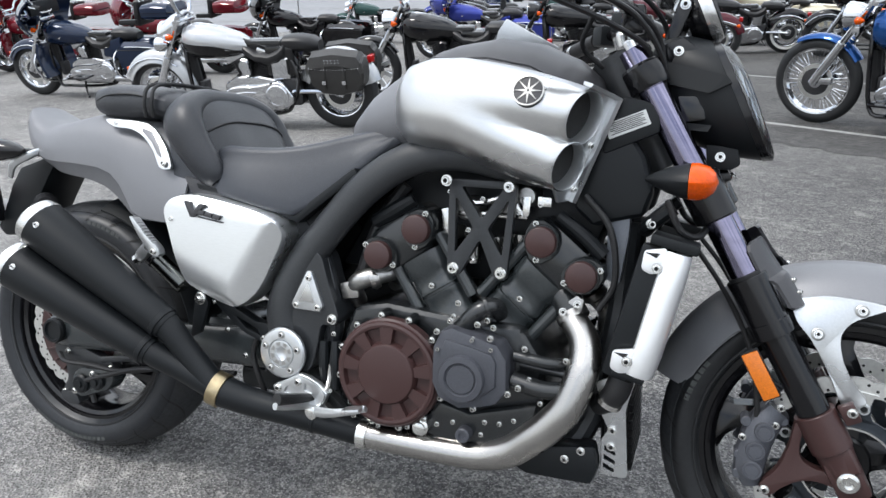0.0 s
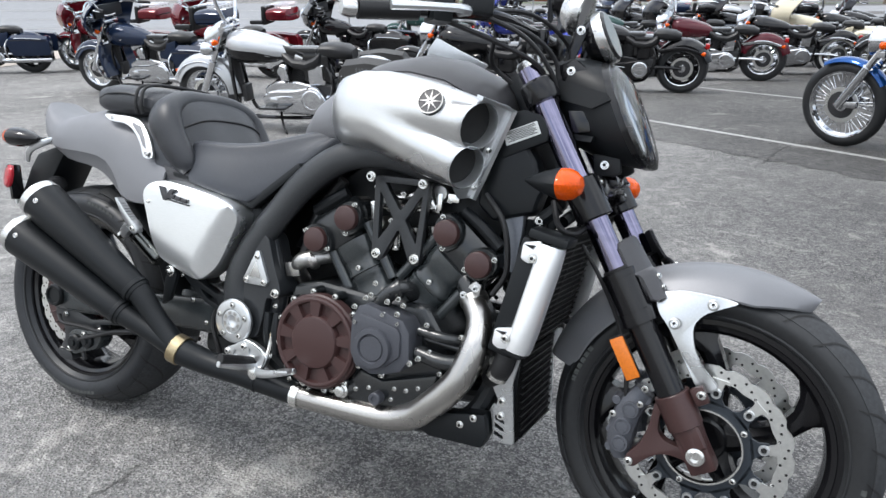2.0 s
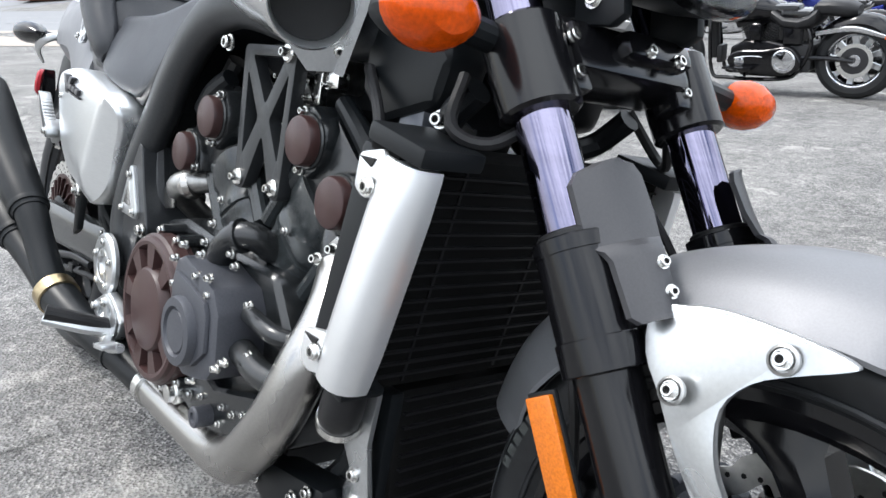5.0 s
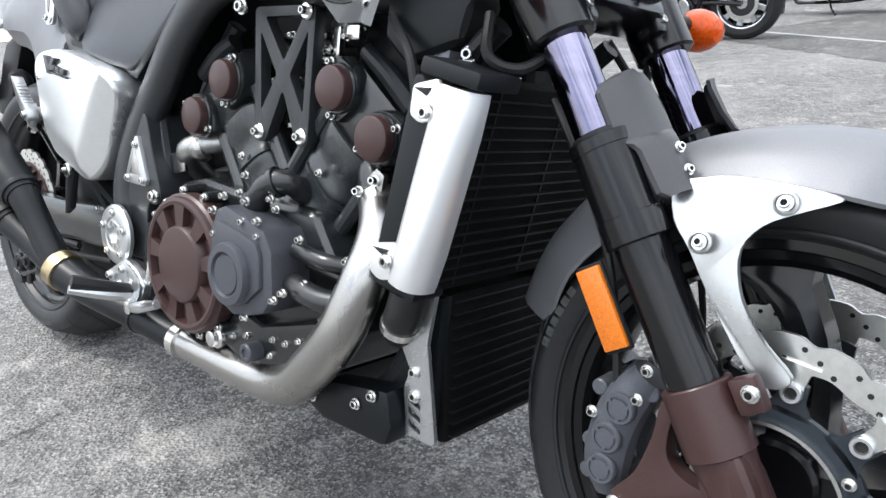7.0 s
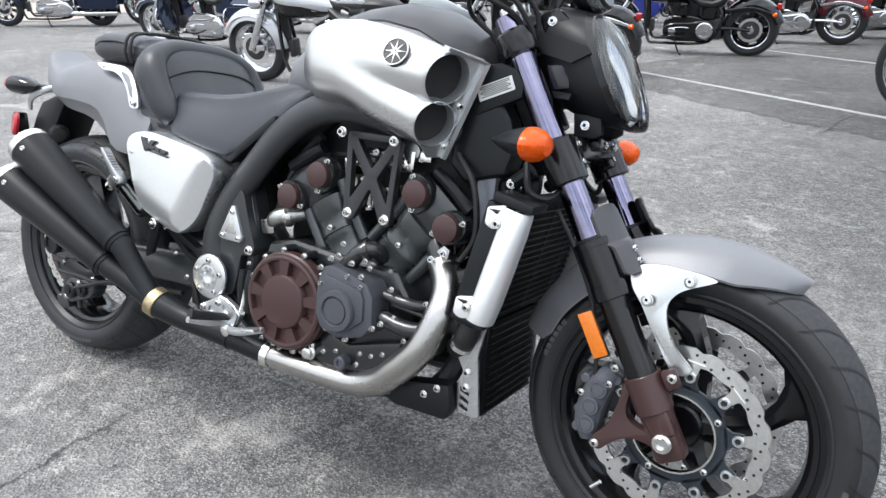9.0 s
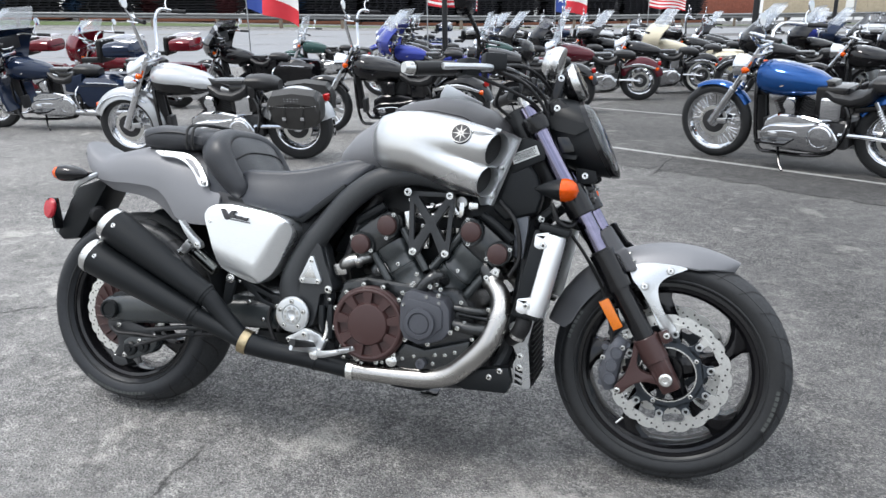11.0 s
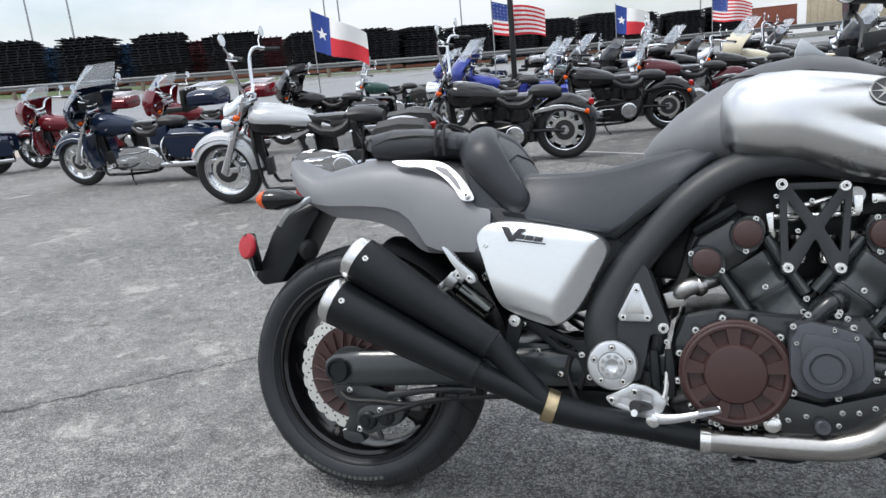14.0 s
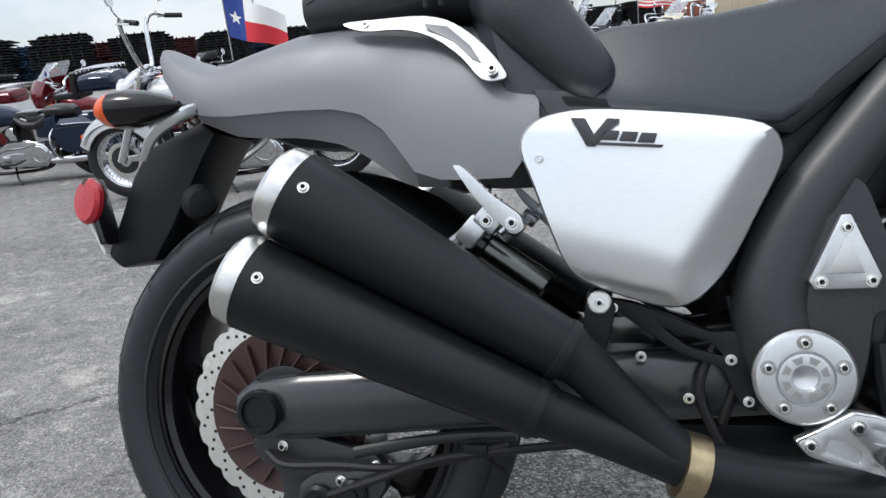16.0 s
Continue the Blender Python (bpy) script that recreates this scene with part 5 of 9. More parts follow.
# ---- engine ----
cc = plate([(0.780, 0.440), (0.800, 0.495), (0.870, 0.510), (1.000, 0.500), (1.140, 0.500), (1.190, 0.430), (1.195, 0.330), (1.150, 0.270), (1.060, 0.235), (0.840, 0.230), (0.770, 0.300)], -0.165, 0.165, 0.018, 0, 3)
part("crankcase", cc, M["engine_black"], bike, "black engine crankcase")
part("oil_sump", plate([(0.90, 0.24), (1.10, 0.24), (1.08, 0.195), (1.02, 0.175), (0.93, 0.18)], -0.09, 0.09, 0.012), M["matte_black"], bike)
for side in (-1, 1):
    clutch = side < 0
    if clutch:
        CX = 0.900
        prof = [(0.103, 0.0), (0.103, 0.030), (0.100, 0.037), (0.095, 0.039), (0.090, 0.038), (0.087, 0.027), (0.062, 0.026), (0.059, 0.037), (0.056, 0.041), (0.050, 0.0425), (0.0005, 0.043)]
        cv = part("clutch_cover", lathe(prof, (CX, -0.180, 0.386), (0, -1, 0), 60), M["maroon"], bike, "round maroon clutch cover with raised ribs")
        rib = None
        for k in range(9):
            m = Matrix.Translation((CX, -0.180, 0.386)) @ Matrix.Rotation(-radians(40 * k + 12), 4, "Y")
            if rib is None:
                rib = part("clutch_rib", soften(loft([[V((r, -y, x)) for r, x in ((0.050, -w0), (0.094, -w1), (0.094, w1), (0.050, w0))] for y, w0, w1 in ((0.012, 0.0105, 0.0190), (0.0375, 0.0075, 0.0150))]), 0.0025, 2), M["maroon"], cv)
                rib.matrix_basis = m
            else:
                again(rib, m)
        rim_ = ring_wheel([(0.102, 0.004), (0.106, 0.0), (0.106, -0.020), (0.102, -0.024)], (CX, -0.188, 0.386), 56)
        part("clutch_rim", rim_, M["maroon"], cv)
        for k in range(12):
            a = radians(30 * k + 12)
            p = V((CX + 0.110 * math.cos(a), -0.194, 0.386 + 0.110 * math.sin(a)))
            part("bolt_boss", lathe([(0.0095, -0.03), (0.0085, 0.003)], p, (0, -1, 0), 12), M["engine_black"], cv)
        bolts(cv, [(CX + 0.110 * math.cos(a), -0.197, 0.386 + 0.110 * math.sin(a)) for a in (radians(30 * k + 12) for k in range(12))], 0.0058, 0.006)
    gc = plate([(0.995, 0.455), (1.008, 0.488), (1.030, 0.496), (1.080, 0.484), (1.116, 0.476), (1.134, 0.450), (1.138, 0.392), (1.118, 0.366), (1.088, 0.356), (1.050, 0.348), (1.010, 0.362), (0.996, 0.390)], side * 0.160, side * 0.226, 0.007, 0, 2)
    plate([(1.012, 0.452), (1.020, 0.475), (1.075, 0.466), (1.108, 0.458), (1.116, 0.445), (1.118, 0.400), (1.085, 0.372), (1.020, 0.372)], side * 0.222, side * 0.232, 0.004, 0, 2, bm=gc)
    gcv = part("generator_cover", gc, M["dark_grey"], bike, "dark grey cast generator cover")
    part("generator_disc", lathe([(0.043, -0.02), (0.043, 0.010), (0.041, 0.014), (0.031, 0.015), (0.0285, 0.0105), (0.0270, 0.0105), (0.0255, 0.013), (0.0005, 0.0135)], (1.056, side * 0.228, 0.408), (0, side, 0), 36), M["dark_grey"], gcv)
    bolts(gcv, [(x, side * 0.222, z) for x, z in ((1.001, 0.485), (1.026, 0.508), (1.077, 0.508), (1.070, 0.480), (1.102, 0.486), (1.106, 0.467), (1.006, 0.454), (1.078, 0.352), (1.140, 0.390), (1.158, 0.404))], 0.0052, 0.009, (0, side, 0))
    lower = plate([(0.990, 0.345), (1.060, 0.330), (1.190, 0.370), (1.185, 0.330), (1.150, 0.290), (1.080, 0.262), (1.010, 0.258), (0.960, 0.275)], side * 0.150, side * 0.186, 0.012, 0, 3)
    part("lower_cover", lower, M["engine_black"], bike)
    bolts(bike, [(x, side * 0.1865, z) for x, z in ((1.192, 0.370), (1.146, 0.329), (1.091, 0.316), (1.119, 0.318), (1.029, 0.305), (0.997, 0.295), (0.937, 0.278), (1.085, 0.291), (0.875, 0.268), (0.855, 0.280), (0.821, 0.280), (0.770, 0.440))], 0.0044, 0.006, (0, side, 0))
    part("sight_glass", lathe([(0.014, -0.02), (0.014, 0.010), (0.012, 0.012), (0.007, 0.012), (0.006, 0.009), (0.0005, 0.009)], (1.055, side * 0.197, 0.290), (0, side, 0), 20), M["dark_grey"], bike, "dull grey filler plug")
    part("filler_plug", lathe([(0.0165, -0.02), (0.0165, 0.004), (0.012, 0.006), (0.012, 0.014), (0.009, 0.015), (0.0005, 0.015)], (0.968, side * 0.195, 0.287), (0, side, 0), 10), M["bolt"], bike, "bright hexagonal drain plug")
    for x, z in ((1.03, 0.252), (1.10, 0.262)):
        part("drain_bolt", lathe([(0.008, 0), (0.008, 0.012), (0.006, 0.014)], (x, side * 0.185, z), (0, side, 0), 6), M["bolt"], bike)
    # water elbow over the crankcase
    elb = part("water_elbow", tube([(1.036, side * 0.182, 0.484), (1.052, side * 0.187, 0.508), (1.072, side * 0.184, 0.528), (1.090, side * 0.168, 0.532), (1.094, side * 0.14, 0.515)], [0.020, 0.0175, 0.017, 0.017, 0.017], 18, 6), M["engine_black"], bike, "black cast water elbow")
    part("elbow_collar", lathe([(0.0205, -0.004), (0.0215, -0.003), (0.0215, 0.003), (0.0205, 0.004)], (1.079, side * 0.179, 0.531), (0.85, side * -0.35, 0.35), 20), M["engine_black"], elb)
    bolts(bike, [(1.022, side * 0.195, 0.510), (1.085, side * 0.190, 0.510), (1.098, side * 0.19, 0.498), (1.028, side * 0.19, 0.535)], 0.005, 0.008, (0, side, 0))
    for pts, r in (([(1.14, side * 0.190, 0.452), (1.20, side * 0.192, 0.448), (1.225, side * 0.175, 0.445)], 0.011), ([(1.14, side * 0.195, 0.408), (1.20, side * 0.198, 0.400), (1.26, side * 0.185, 0.405)], 0.016), ([(1.15, side * 0.175, 0.435), (1.25, side * 0.172, 0.425)], 0.009)):
        part("coolant_pipe", tube(pts, r, 16, 4), M["engine_black"], bike)
    bolts(bike, [(1.232, side * 0.185, 0.455), (1.160, side * 0.20, 0.470), (1.172, side * 0.20, 0.415)], 0.005, 0.008, (0, side, 0))
    # the two cylinders of this side, at sixty-five degrees
    for fwd, base, top, caps in ((False, (0.985, 0.480), (0.870, 0.655), ((0.848, 0.603), (0.925, 0.660))), (True, (1.080, 0.480), (1.215, 0.650), ((1.167, 0.658), (1.243, 0.603)))):
        B, T_ = V((base[0], 0, base[1])), V((top[0], 0, top[1]))
        ax = (T_ - B).normalized()
        q = Matrix.Rotation(math.atan2(ax.x, ax.z), 4, "Y")
        yc = side * 0.085
        bx = B + V((0.022 if not fwd else -0.002, 0, 0))

        def barrel_ring(h, w, d):
            return [bx + V((0, yc, 0)) + ax * h + q @ V((v.y, v.z, 0)) for v in oval(0, 0, 0, w, d, 3.6, 36)]
        bw = 0.046 if not fwd else 0.051
        cyl = loft([barrel_ring(h, bw * k, 0.060 * k) for h, k in ((-0.02, 1.06), (0.020, 1.06), (0.024, 1.00), (0.060, 0.995), (0.064, 1.03), (0.070, 1.035), (0.0715, 0.97), (0.0755, 0.97), (0.077, 1.035), (0.084, 1.03), (0.088, 0.995), (0.112, 1.0), (0.117, 1.06), (0.15, 1.06))])
        part("cylinder", cyl, M["barrel"], bike, "black engine cylinder with a split line", 50)
        hd_ = loft([[B + V((0, yc, 0)) + ax * h + q @ V((v.y, v.z, 0)) for v in oval(0, 0, 0, w, d, 4.5, 36)] for h, w, d in ((0.140, 0.050, 0.054), (0.150, 0.058, 0.058), (0.180, 0.064, 0.060), (0.188, 0.074, 0.060), (0.215, 0.076, 0.058), (0.228, 0.068, 0.050))])
        head = part("cylinder_head", hd_, M["engine_black"], bike, "black cylinder head")
        for j, (x, z) in enumerate(caps):
            c = (x, side * 0.135, z)
            if not fwd:
                ang = (150, 330) if j == 0 else (62, 266)
            else:
                ang = (112, 256) if j == 0 else (206, 24)
            hexa = []
            for k in range(12):
                a = 2 * math.pi * k / 12
                near = max(math.cos(a - radians(ang[0])), math.cos(a - radians(ang[1])))
                hexa.append((0.0345 + 0.0085 * max(0, near) ** 6, a))
            boss = loft([[V((x + r * k * math.cos(a), side * y, z + r * k * math.sin(a))) for r, a in hexa] for y, k in ((0.085, 1.05), (0.150, 1.0), (0.154, 0.95))])
            bs = part("cam_boss", boss, M["engine_black"], head)
            part("cam_boss_step", lathe([(0.0318, -0.01), (0.0318, 0.004), (0.0305, 0.006)], (x, side * 0.152, z), (0, side, 0), 30), M["engine_black"], bs)
            part("cam_cap", lathe([(0.0282, 0), (0.0282, 0.012), (0.0268, 0.015), (0.0240, 0.0165), (0.0005, 0.0172)], (x, side * 0.155, z), (0, side, 0), 32), M["maroon"], bs, "round maroon cam end cap")
            bolts(head, [(x + 0.0345 * math.cos(radians(a)), side * 0.155, z + 0.0345 * math.sin(radians(a))) for a in ang], 0.0050, 0.009, (0, side, 0))
        # spark plug tubes and stays
        for u in (-bw - 0.010, bw + 0.010):
            p_ = bx + ax * 0.12 + V((0, side * 0.128, 0)) + q @ V((u, 0, 0))
            part("head_stud", tube([p_ - ax * 0.085, p_ + ax * 0.05], 0.0125, 12), M["barrel"], bike)
        bolts(bike, [bx + ax * 0.088 + V((0, side * 0.151, 0))], 0.005, 0.006, (0, side, 0))
    # X brace between the banks
    xo = part("engine_brace", pierced(rounded([(0.984, 0.760), (1.114, 0.760), (1.104, 0.578), (1.082, 0.578), (1.049, 0.652), (1.011, 0.578), (0.988, 0.578)], 0.010),
                                      [rounded(w, 0.006) for w in ([(1.008, 0.747), (1.090, 0.747), (1.050, 0.689)], [(0.998, 0.728), (1.035, 0.671), (1.001, 0.622)], [(1.100, 0.728), (1.063, 0.671), (1.093, 0.622)])], side * 0.134, side * 0.151, 0.0025), M["frame_black"], bike, "black X-shaped engine brace")
    for x, z, y in ((1.000, 0.592, 0.151), (1.093, 0.592, 0.151), (1.100, 0.752, 0.152)):
        part("brace_washer", lathe([(0.0115, -0.014), (0.0115, 0.003), (0.0095, 0.005)], (x, side * y, z), (0, side, 0), 20), M["bolt"], xo)
        bolts(xo, [(x, side * (y + 0.005), z)], 0.0065, 0.008, (0, side, 0), washer=False)
    # throttle bodies and linkages behind the brace
    for x, z, r in ((1.010, 0.705, 0.024), (1.080, 0.712, 0.022), (1.125, 0.735, 0.020), (0.985, 0.655, 0.014), (1.118, 0.650, 0.014)):
        part("throttle_body", lathe([(r, -0.04), (r, 0.02), (r * 0.8, 0.026), (r * 0.4, 0.026)], (x, side * 0.095, z), (0, side, 0), 18), M["throttle_alloy"], bike)
    for x, z, h, r in ((0.976, 0.606, 0.060, 0.015), (1.024, 0.602, 0.056, 0.016), (1.074, 0.602, 0.056, 0.016), (1.118, 0.606, 0.060, 0.015)):
        part("intake_boot", lathe([(r, 0), (r * 1.04, 0.006), (r * 0.90, 0.010), (r * 0.90, h - 0.014), (r * 1.10, h - 0.008), (r * 1.10, h)], (x, side * 0.108, z), (0, side * 0.12, 1), 16), M["bolt"], bike, "bare alloy intake boot")
    part("fuel_rail", tube([(0.972, side * 0.120, 0.694), (1.130, side * 0.120, 0.698)], 0.0065, 10), M["bolt"], bike, "bare alloy fuel rail")
    part("linkage_bracket", plate([(0.962, 0.700), (0.976, 0.704), (0.978, 0.664), (0.968, 0.660)], side * 0.118, side * 0.128, 0.002), M["bolt"], bike)
    part("linkage_bracket", plate([(1.118, 0.734), (1.136, 0.736), (1.134, 0.700), (1.122, 0.696)], side * 0.118, side * 0.128, 0.002), M["bolt"], bike)
    part("sensor_plug", box((1.162, side * 0.124, 0.728), (0.026, 0.016, 0.018), 0.003), M["bolt"], bike)
    part("intake_linkage", tube([(0.985, side * 0.125, 0.735), (1.03, side * 0.120, 0.715), (1.09, side * 0.122, 0.730), (1.12, side * 0.12, 0.70)], 0.006, 8, 4), M["bolt"], bike)
    for x, z in ((0.980, 0.735), (0.985, 0.715), (1.045, 0.725), (1.108, 0.725), (1.115, 0.705), (1.155, 0.722), (1.02, 0.665), (1.06, 0.668)):
        bolts(bike, [(x, side * 0.130, z)], 0.0042, 0.010, (0, side, 0))
    # coils and hoses above the heads
    part("coil_cover", tube([(0.825, side * 0.130, 0.665), (0.875, side * 0.135, 0.695), (0.905, side * 0.130, 0.715)], [0.014, 0.016, 0.013], 12, 4), M["matte_black"], bike)
    part("coil_cover", tube([(1.190, side * 0.130, 0.705), (1.235, side * 0.132, 0.675), (1.275, side * 0.130, 0.640)], [0.011, 0.013, 0.014], 12, 4), M["matte_black"], bike)
    part("engine_hose", tube([(1.235, side * 0.135, 0.745), (1.285, side * 0.150, 0.690), (1.300, side * 0.150, 0.600), (1.275, side * 0.150, 0.545)], 0.006, 10, 6), M["hose"], bike)
    part("engine_hose", tube([(0.760, side * 0.10, 0.52), (0.80, side * 0.13, 0.56), (0.83, side * 0.12, 0.66), (0.88, side * 0.11, 0.74)], 0.014, 10, 6), M["hose"], bike)
    # header flanges and the rear outlet
    part("header_flange", lathe([(0.026, -0.014), (0.030, -0.012), (0.031, 0.002), (0.027, 0.006)], (1.231, side * 0.130, 0.521), (0.55, side * 0.30, -0.78), 20), M["steel_pipe"], bike, "heat-tinted header flange")
    part("exhaust_port", tube([(1.229, side * 0.130, 0.527), (1.212, side * 0.118, 0.552), (1.195, side * 0.100, 0.575)], [0.027, 0.030, 0.033], 18, 4), M["engine_black"], bike)
    part("flange_ear", plate([(1.212, 0.546), (1.236, 0.568), (1.250, 0.560), (1.246, 0.530), (1.226, 0.518)], side * 0.140, side * 0.150, 0.004), M["steel_pipe"], bike)
    bolts(bike, [(1.238, side * 0.151, 0.552), (1.214, side * 0.154, 0.536)], 0.0062, 0.012, (0.2, side, 0.1))
    part("rear_outlet", tube([(0.868, side * 0.110, 0.566), (0.838, side * 0.140, 0.558), (0.804, side * 0.148, 0.545), (0.782, side * 0.125, 0.520), (0.775, side * 0.09, 0.49)], [0.017, 0.018, 0.019, 0.018, 0.017], 16, 5), M["throttle_alloy"], bike, "bare steel rear exhaust outlet")
    part("outlet_shield", plate([(0.762, 0.536), (0.800, 0.546), (0.806, 0.512), (0.772, 0.505)], side * 0.150, side * 0.156, 0.002), M["steel_pipe"], bike)
    part("outlet_clamp", lathe([(0.020, -0.008), (0.0225, 0), (0.020, 0.010)], (0.832, side * 0.142, 0.552), (0.8, side * -0.4, 0.3), 18), M["steel_pipe"], bike)
# gear and water detail between pivot and clutch, right side
part("brake_switch", tube([(0.745, -0.178, 0.420), (0.748, -0.182, 0.375), (0.752, -0.182, 0.340)], [0.010, 0.012, 0.009], 10, 3), M["matte_black"], bike)
part("brake_master", tube([(0.775, -0.185, 0.425), (0.778, -0.190, 0.380), (0.780, -0.190, 0.330)], [0.009, 0.013, 0.010], 10, 3), M["matte_black"], bike)
bolts(bike, [(0.770, -0.188, 0.356), (0.768, -0.195, 0.325)], 0.006, 0.006)

# rider peg, heel plate and brake pedal
for side in (-1, 1):
    hpz = plate([(0.648, 0.322), (0.672, 0.334), (0.706, 0.354), (0.728, 0.350), (0.752, 0.340), (0.772, 0.322), (0.764, 0.300), (0.738, 0.276), (0.712, 0.288), (0.660, 0.306)], side * 0.194, side * 0.210, 0.004, 0, 3)
    hpl = part("footpeg_plate", hpz, M["silver"], bike, "polished alloy footpeg plate")
    part("plate_rim", pierced(rounded([(0.649, 0.322), (0.672, 0.333), (0.706, 0.352), (0.728, 0.348), (0.751, 0.338), (0.769, 0.321), (0.762, 0.301), (0.738, 0.279), (0.712, 0.290), (0.661, 0.307)], 0.005),
                              [rounded(w, 0.003) for w in ([(0.675, 0.312), (0.681, 0.326), (0.697, 0.324), (0.711, 0.313), (0.710, 0.300)], [(0.722, 0.338), (0.743, 0.332), (0.740, 0.318), (0.722, 0.322)], [(0.722, 0.312), (0.748, 0.311), (0.738, 0.292), (0.722, 0.298)])], side * 0.2095, side * 0.2145, 0.0012), M["silver"], hpl)
    bolts(hpl, [(0.662, side * 0.214, 0.319), (0.708, side * 0.214, 0.338)], 0.0075, 0.006, (0, side, 0))
    peg = tube([(0.735, side * 0.205, 0.306), (0.728, side * 0.250, 0.318), (0.715, side * 0.300, 0.330)], [0.010, 0.011, 0.012], 12, 4)
    pg = part("footpeg", peg, M["hose"], hpl, "rubber-topped footpeg")
    part("footpeg_base", tube([(0.738, side * 0.212, 0.298), (0.728, side * 0.255, 0.306), (0.714, side * 0.304, 0.318)], [0.010, 0.009, 0.007], 10, 4), M["silver"], hpl)
    part("peg_pivot", lathe([(0.014, 0), (0.014, 0.012), (0.010, 0.014)], (0.745, side * 0.214, 0.284), (0, side, 0), 16), M["bolt"], hpl)
    ped = tube([(0.745, side * 0.216, 0.286), (0.775, side * 0.226, 0.290), (0.818, side * 0.236, 0.302), (0.872, side * 0.240, 0.321)], [0.012, 0.010, 0.0080, 0.0070], 12, 4, 0.8)
    pdl = part("foot_pedal", ped, M["silver"], bike, "cast alloy foot pedal")
    part("pedal_pad", box((0.850, side * 0.250, 0.318), (0.040, 0.030, 0.008), 0.0035, 2, Matrix.Rotation(-0.22, 4, "Y")), M["silver"], pdl)
    part("pedal_link", tube([(0.752, side * 0.20, 0.295), (0.768, side * 0.198, 0.335), (0.772, side * 0.195, 0.38)], 0.006, 8, 3), M["bolt"], pdl)

# ---- radiators ----
tl = Matrix.Rotation(math.atan2(0.046, 0.21), 4, "Y")
rad = part("radiator", box((1.352, 0, 0.560), (0.045, 0.420, 0.240), 0.006, 2, tl), M["rad_core"], bike, "black finned upper radiator")
fn = bmesh.new()
for k in range(16):
    u = (k - 7.5) * 0.0138
    c = V((1.352, 0, 0.560)) + tl @ V((0.0235, 0, u))
    box(c, (0.006, 0.400, 0.0022), 0, 1, tl, fn)
for k in range(3):
    c = V((1.352, 0, 0.560)) + tl @ V((0.0225, (k - 1) * 0.130, 0))
    box(c, (0.004, 0.003, 0.225), 0, 1, tl, fn)
part("radiator_grille", fn, M["rad_slat"], rad, "black horizontal radiator slats")
tl2 = Matrix.Rotation(-0.06, 4, "Y")
rad2 = part("lower_radiator", box((1.318, 0, 0.330), (0.050, 0.236, 0.190), 0.006, 2, tl2), M["rad_core"], bike, "black lower radiator")
fn = bmesh.new()
for k in range(12):
    c = V((1.318, 0, 0.330)) + tl2 @ V((0.027, 0, (k - 5.5) * 0.0155))
    box(c, (0.008, 0.222, 0.0026), 0, 1, tl2, fn)
part("radiator_grille", fn, M["rad_slat"], rad2)
for side in (-1, 1):
    # curved pale cover with two lugs
    def lean_in(s):
        return 0.010 + 0.014 * s

    rings = []
    for s in [0, 0.012, 0.04, 0.2, 0.4, 0.6, 0.8, 0.96, 0.988, 1]:
        ctr = V((1.3485, 0, 0.4585)).lerp(V((1.392, 0, 0.668)), s)
        u = V((math.cos(0.21), 0, -math.sin(0.21)))
        k = 1 - 0.10 * abs(2 * s - 1) ** 6
        sec = [(-0.012, 0.226), (-0.0115, 0.2345), (-0.009, 0.2385), (-0.002, 0.2410), (0.010, 0.2425), (0.020, 0.2405), (0.028, 0.2355), (0.0335, 0.2270), (0.0360, 0.2170), (0.0362, 0.2050), (0.030, 0.2045), (0.0, 0.2060), (-0.010, 0.2120)]
        rings.append([ctr + u * a * k + V((0, side * (0.205 + (y - 0.205) * k - lean_in(s)), 0)) for a, y in sec])
    rcv = part("radiator_side_cover", loft(rings), M["white_silver"], bike, "pale silver radiator side cover", 50)
    for s in (0.125, 0.935):
        ctr = V((1.3485, 0, 0.4585)).lerp(V((1.392, 0, 0.668)), s)
        lug = plate(rounded([(ctr.x - 0.040, ctr.z + 0.013), (ctr.x - 0.005, ctr.z + 0.020), (ctr.x + 0.0, ctr.z - 0.020), (ctr.x - 0.028, ctr.z - 0.026), (ctr.x - 0.043, ctr.z - 0.018)], 0.006), side * (0.229 - lean_in(s)), side * (0.2375 - lean_in(s)), 0.003)
        part("cover_lug", lug, M["white_silver"], rcv)
        # raised black wedge, painting the shade of a slot
        part("lug_slot", plate([(ctr.x - 0.038, ctr.z + 0.010), (ctr.x - 0.014, ctr.z + 0.010), (ctr.x - 0.020, ctr.z + 0.002)], side * (0.236 - lean_in(s)), side * (0.239 - lean_in(s)), 0.0006), M["mesh_shade_black"], rcv)
    bolts(rcv, [(1.371, side * (0.239 - lean_in(0.86)), 0.640), (1.338, side * (0.239 - lean_in(0.12)), 0.482)], 0.0075, 0.006, (0, side, 0))
    part("cover_inset", plate([(1.338, 0.640), (1.376, 0.640), (1.342, 0.490), (1.308, 0.490)], side * 0.190, side * 0.210, 0.003), M["matte_black"], rcv)
    part("radiator_end_cap", box((1.396, side * 0.180, 0.680), (0.078, 0.070, 0.018), 0.005, 2, Matrix.Rotation(0.21, 4, "Y")), M["matte_black"], bike)
    part("radiator_end_cap", box((1.340, side * 0.188, 0.450), (0.056, 0.050, 0.010), 0.004, 2, Matrix.Rotation(0.21, 4, "Y")), M["matte_black"], bike)
    part("radiator_tank", box((1.345, side * 0.196, 0.560), (0.050, 0.030, 0.235), 0.008, 2, tl), M["matte_black"], bike)
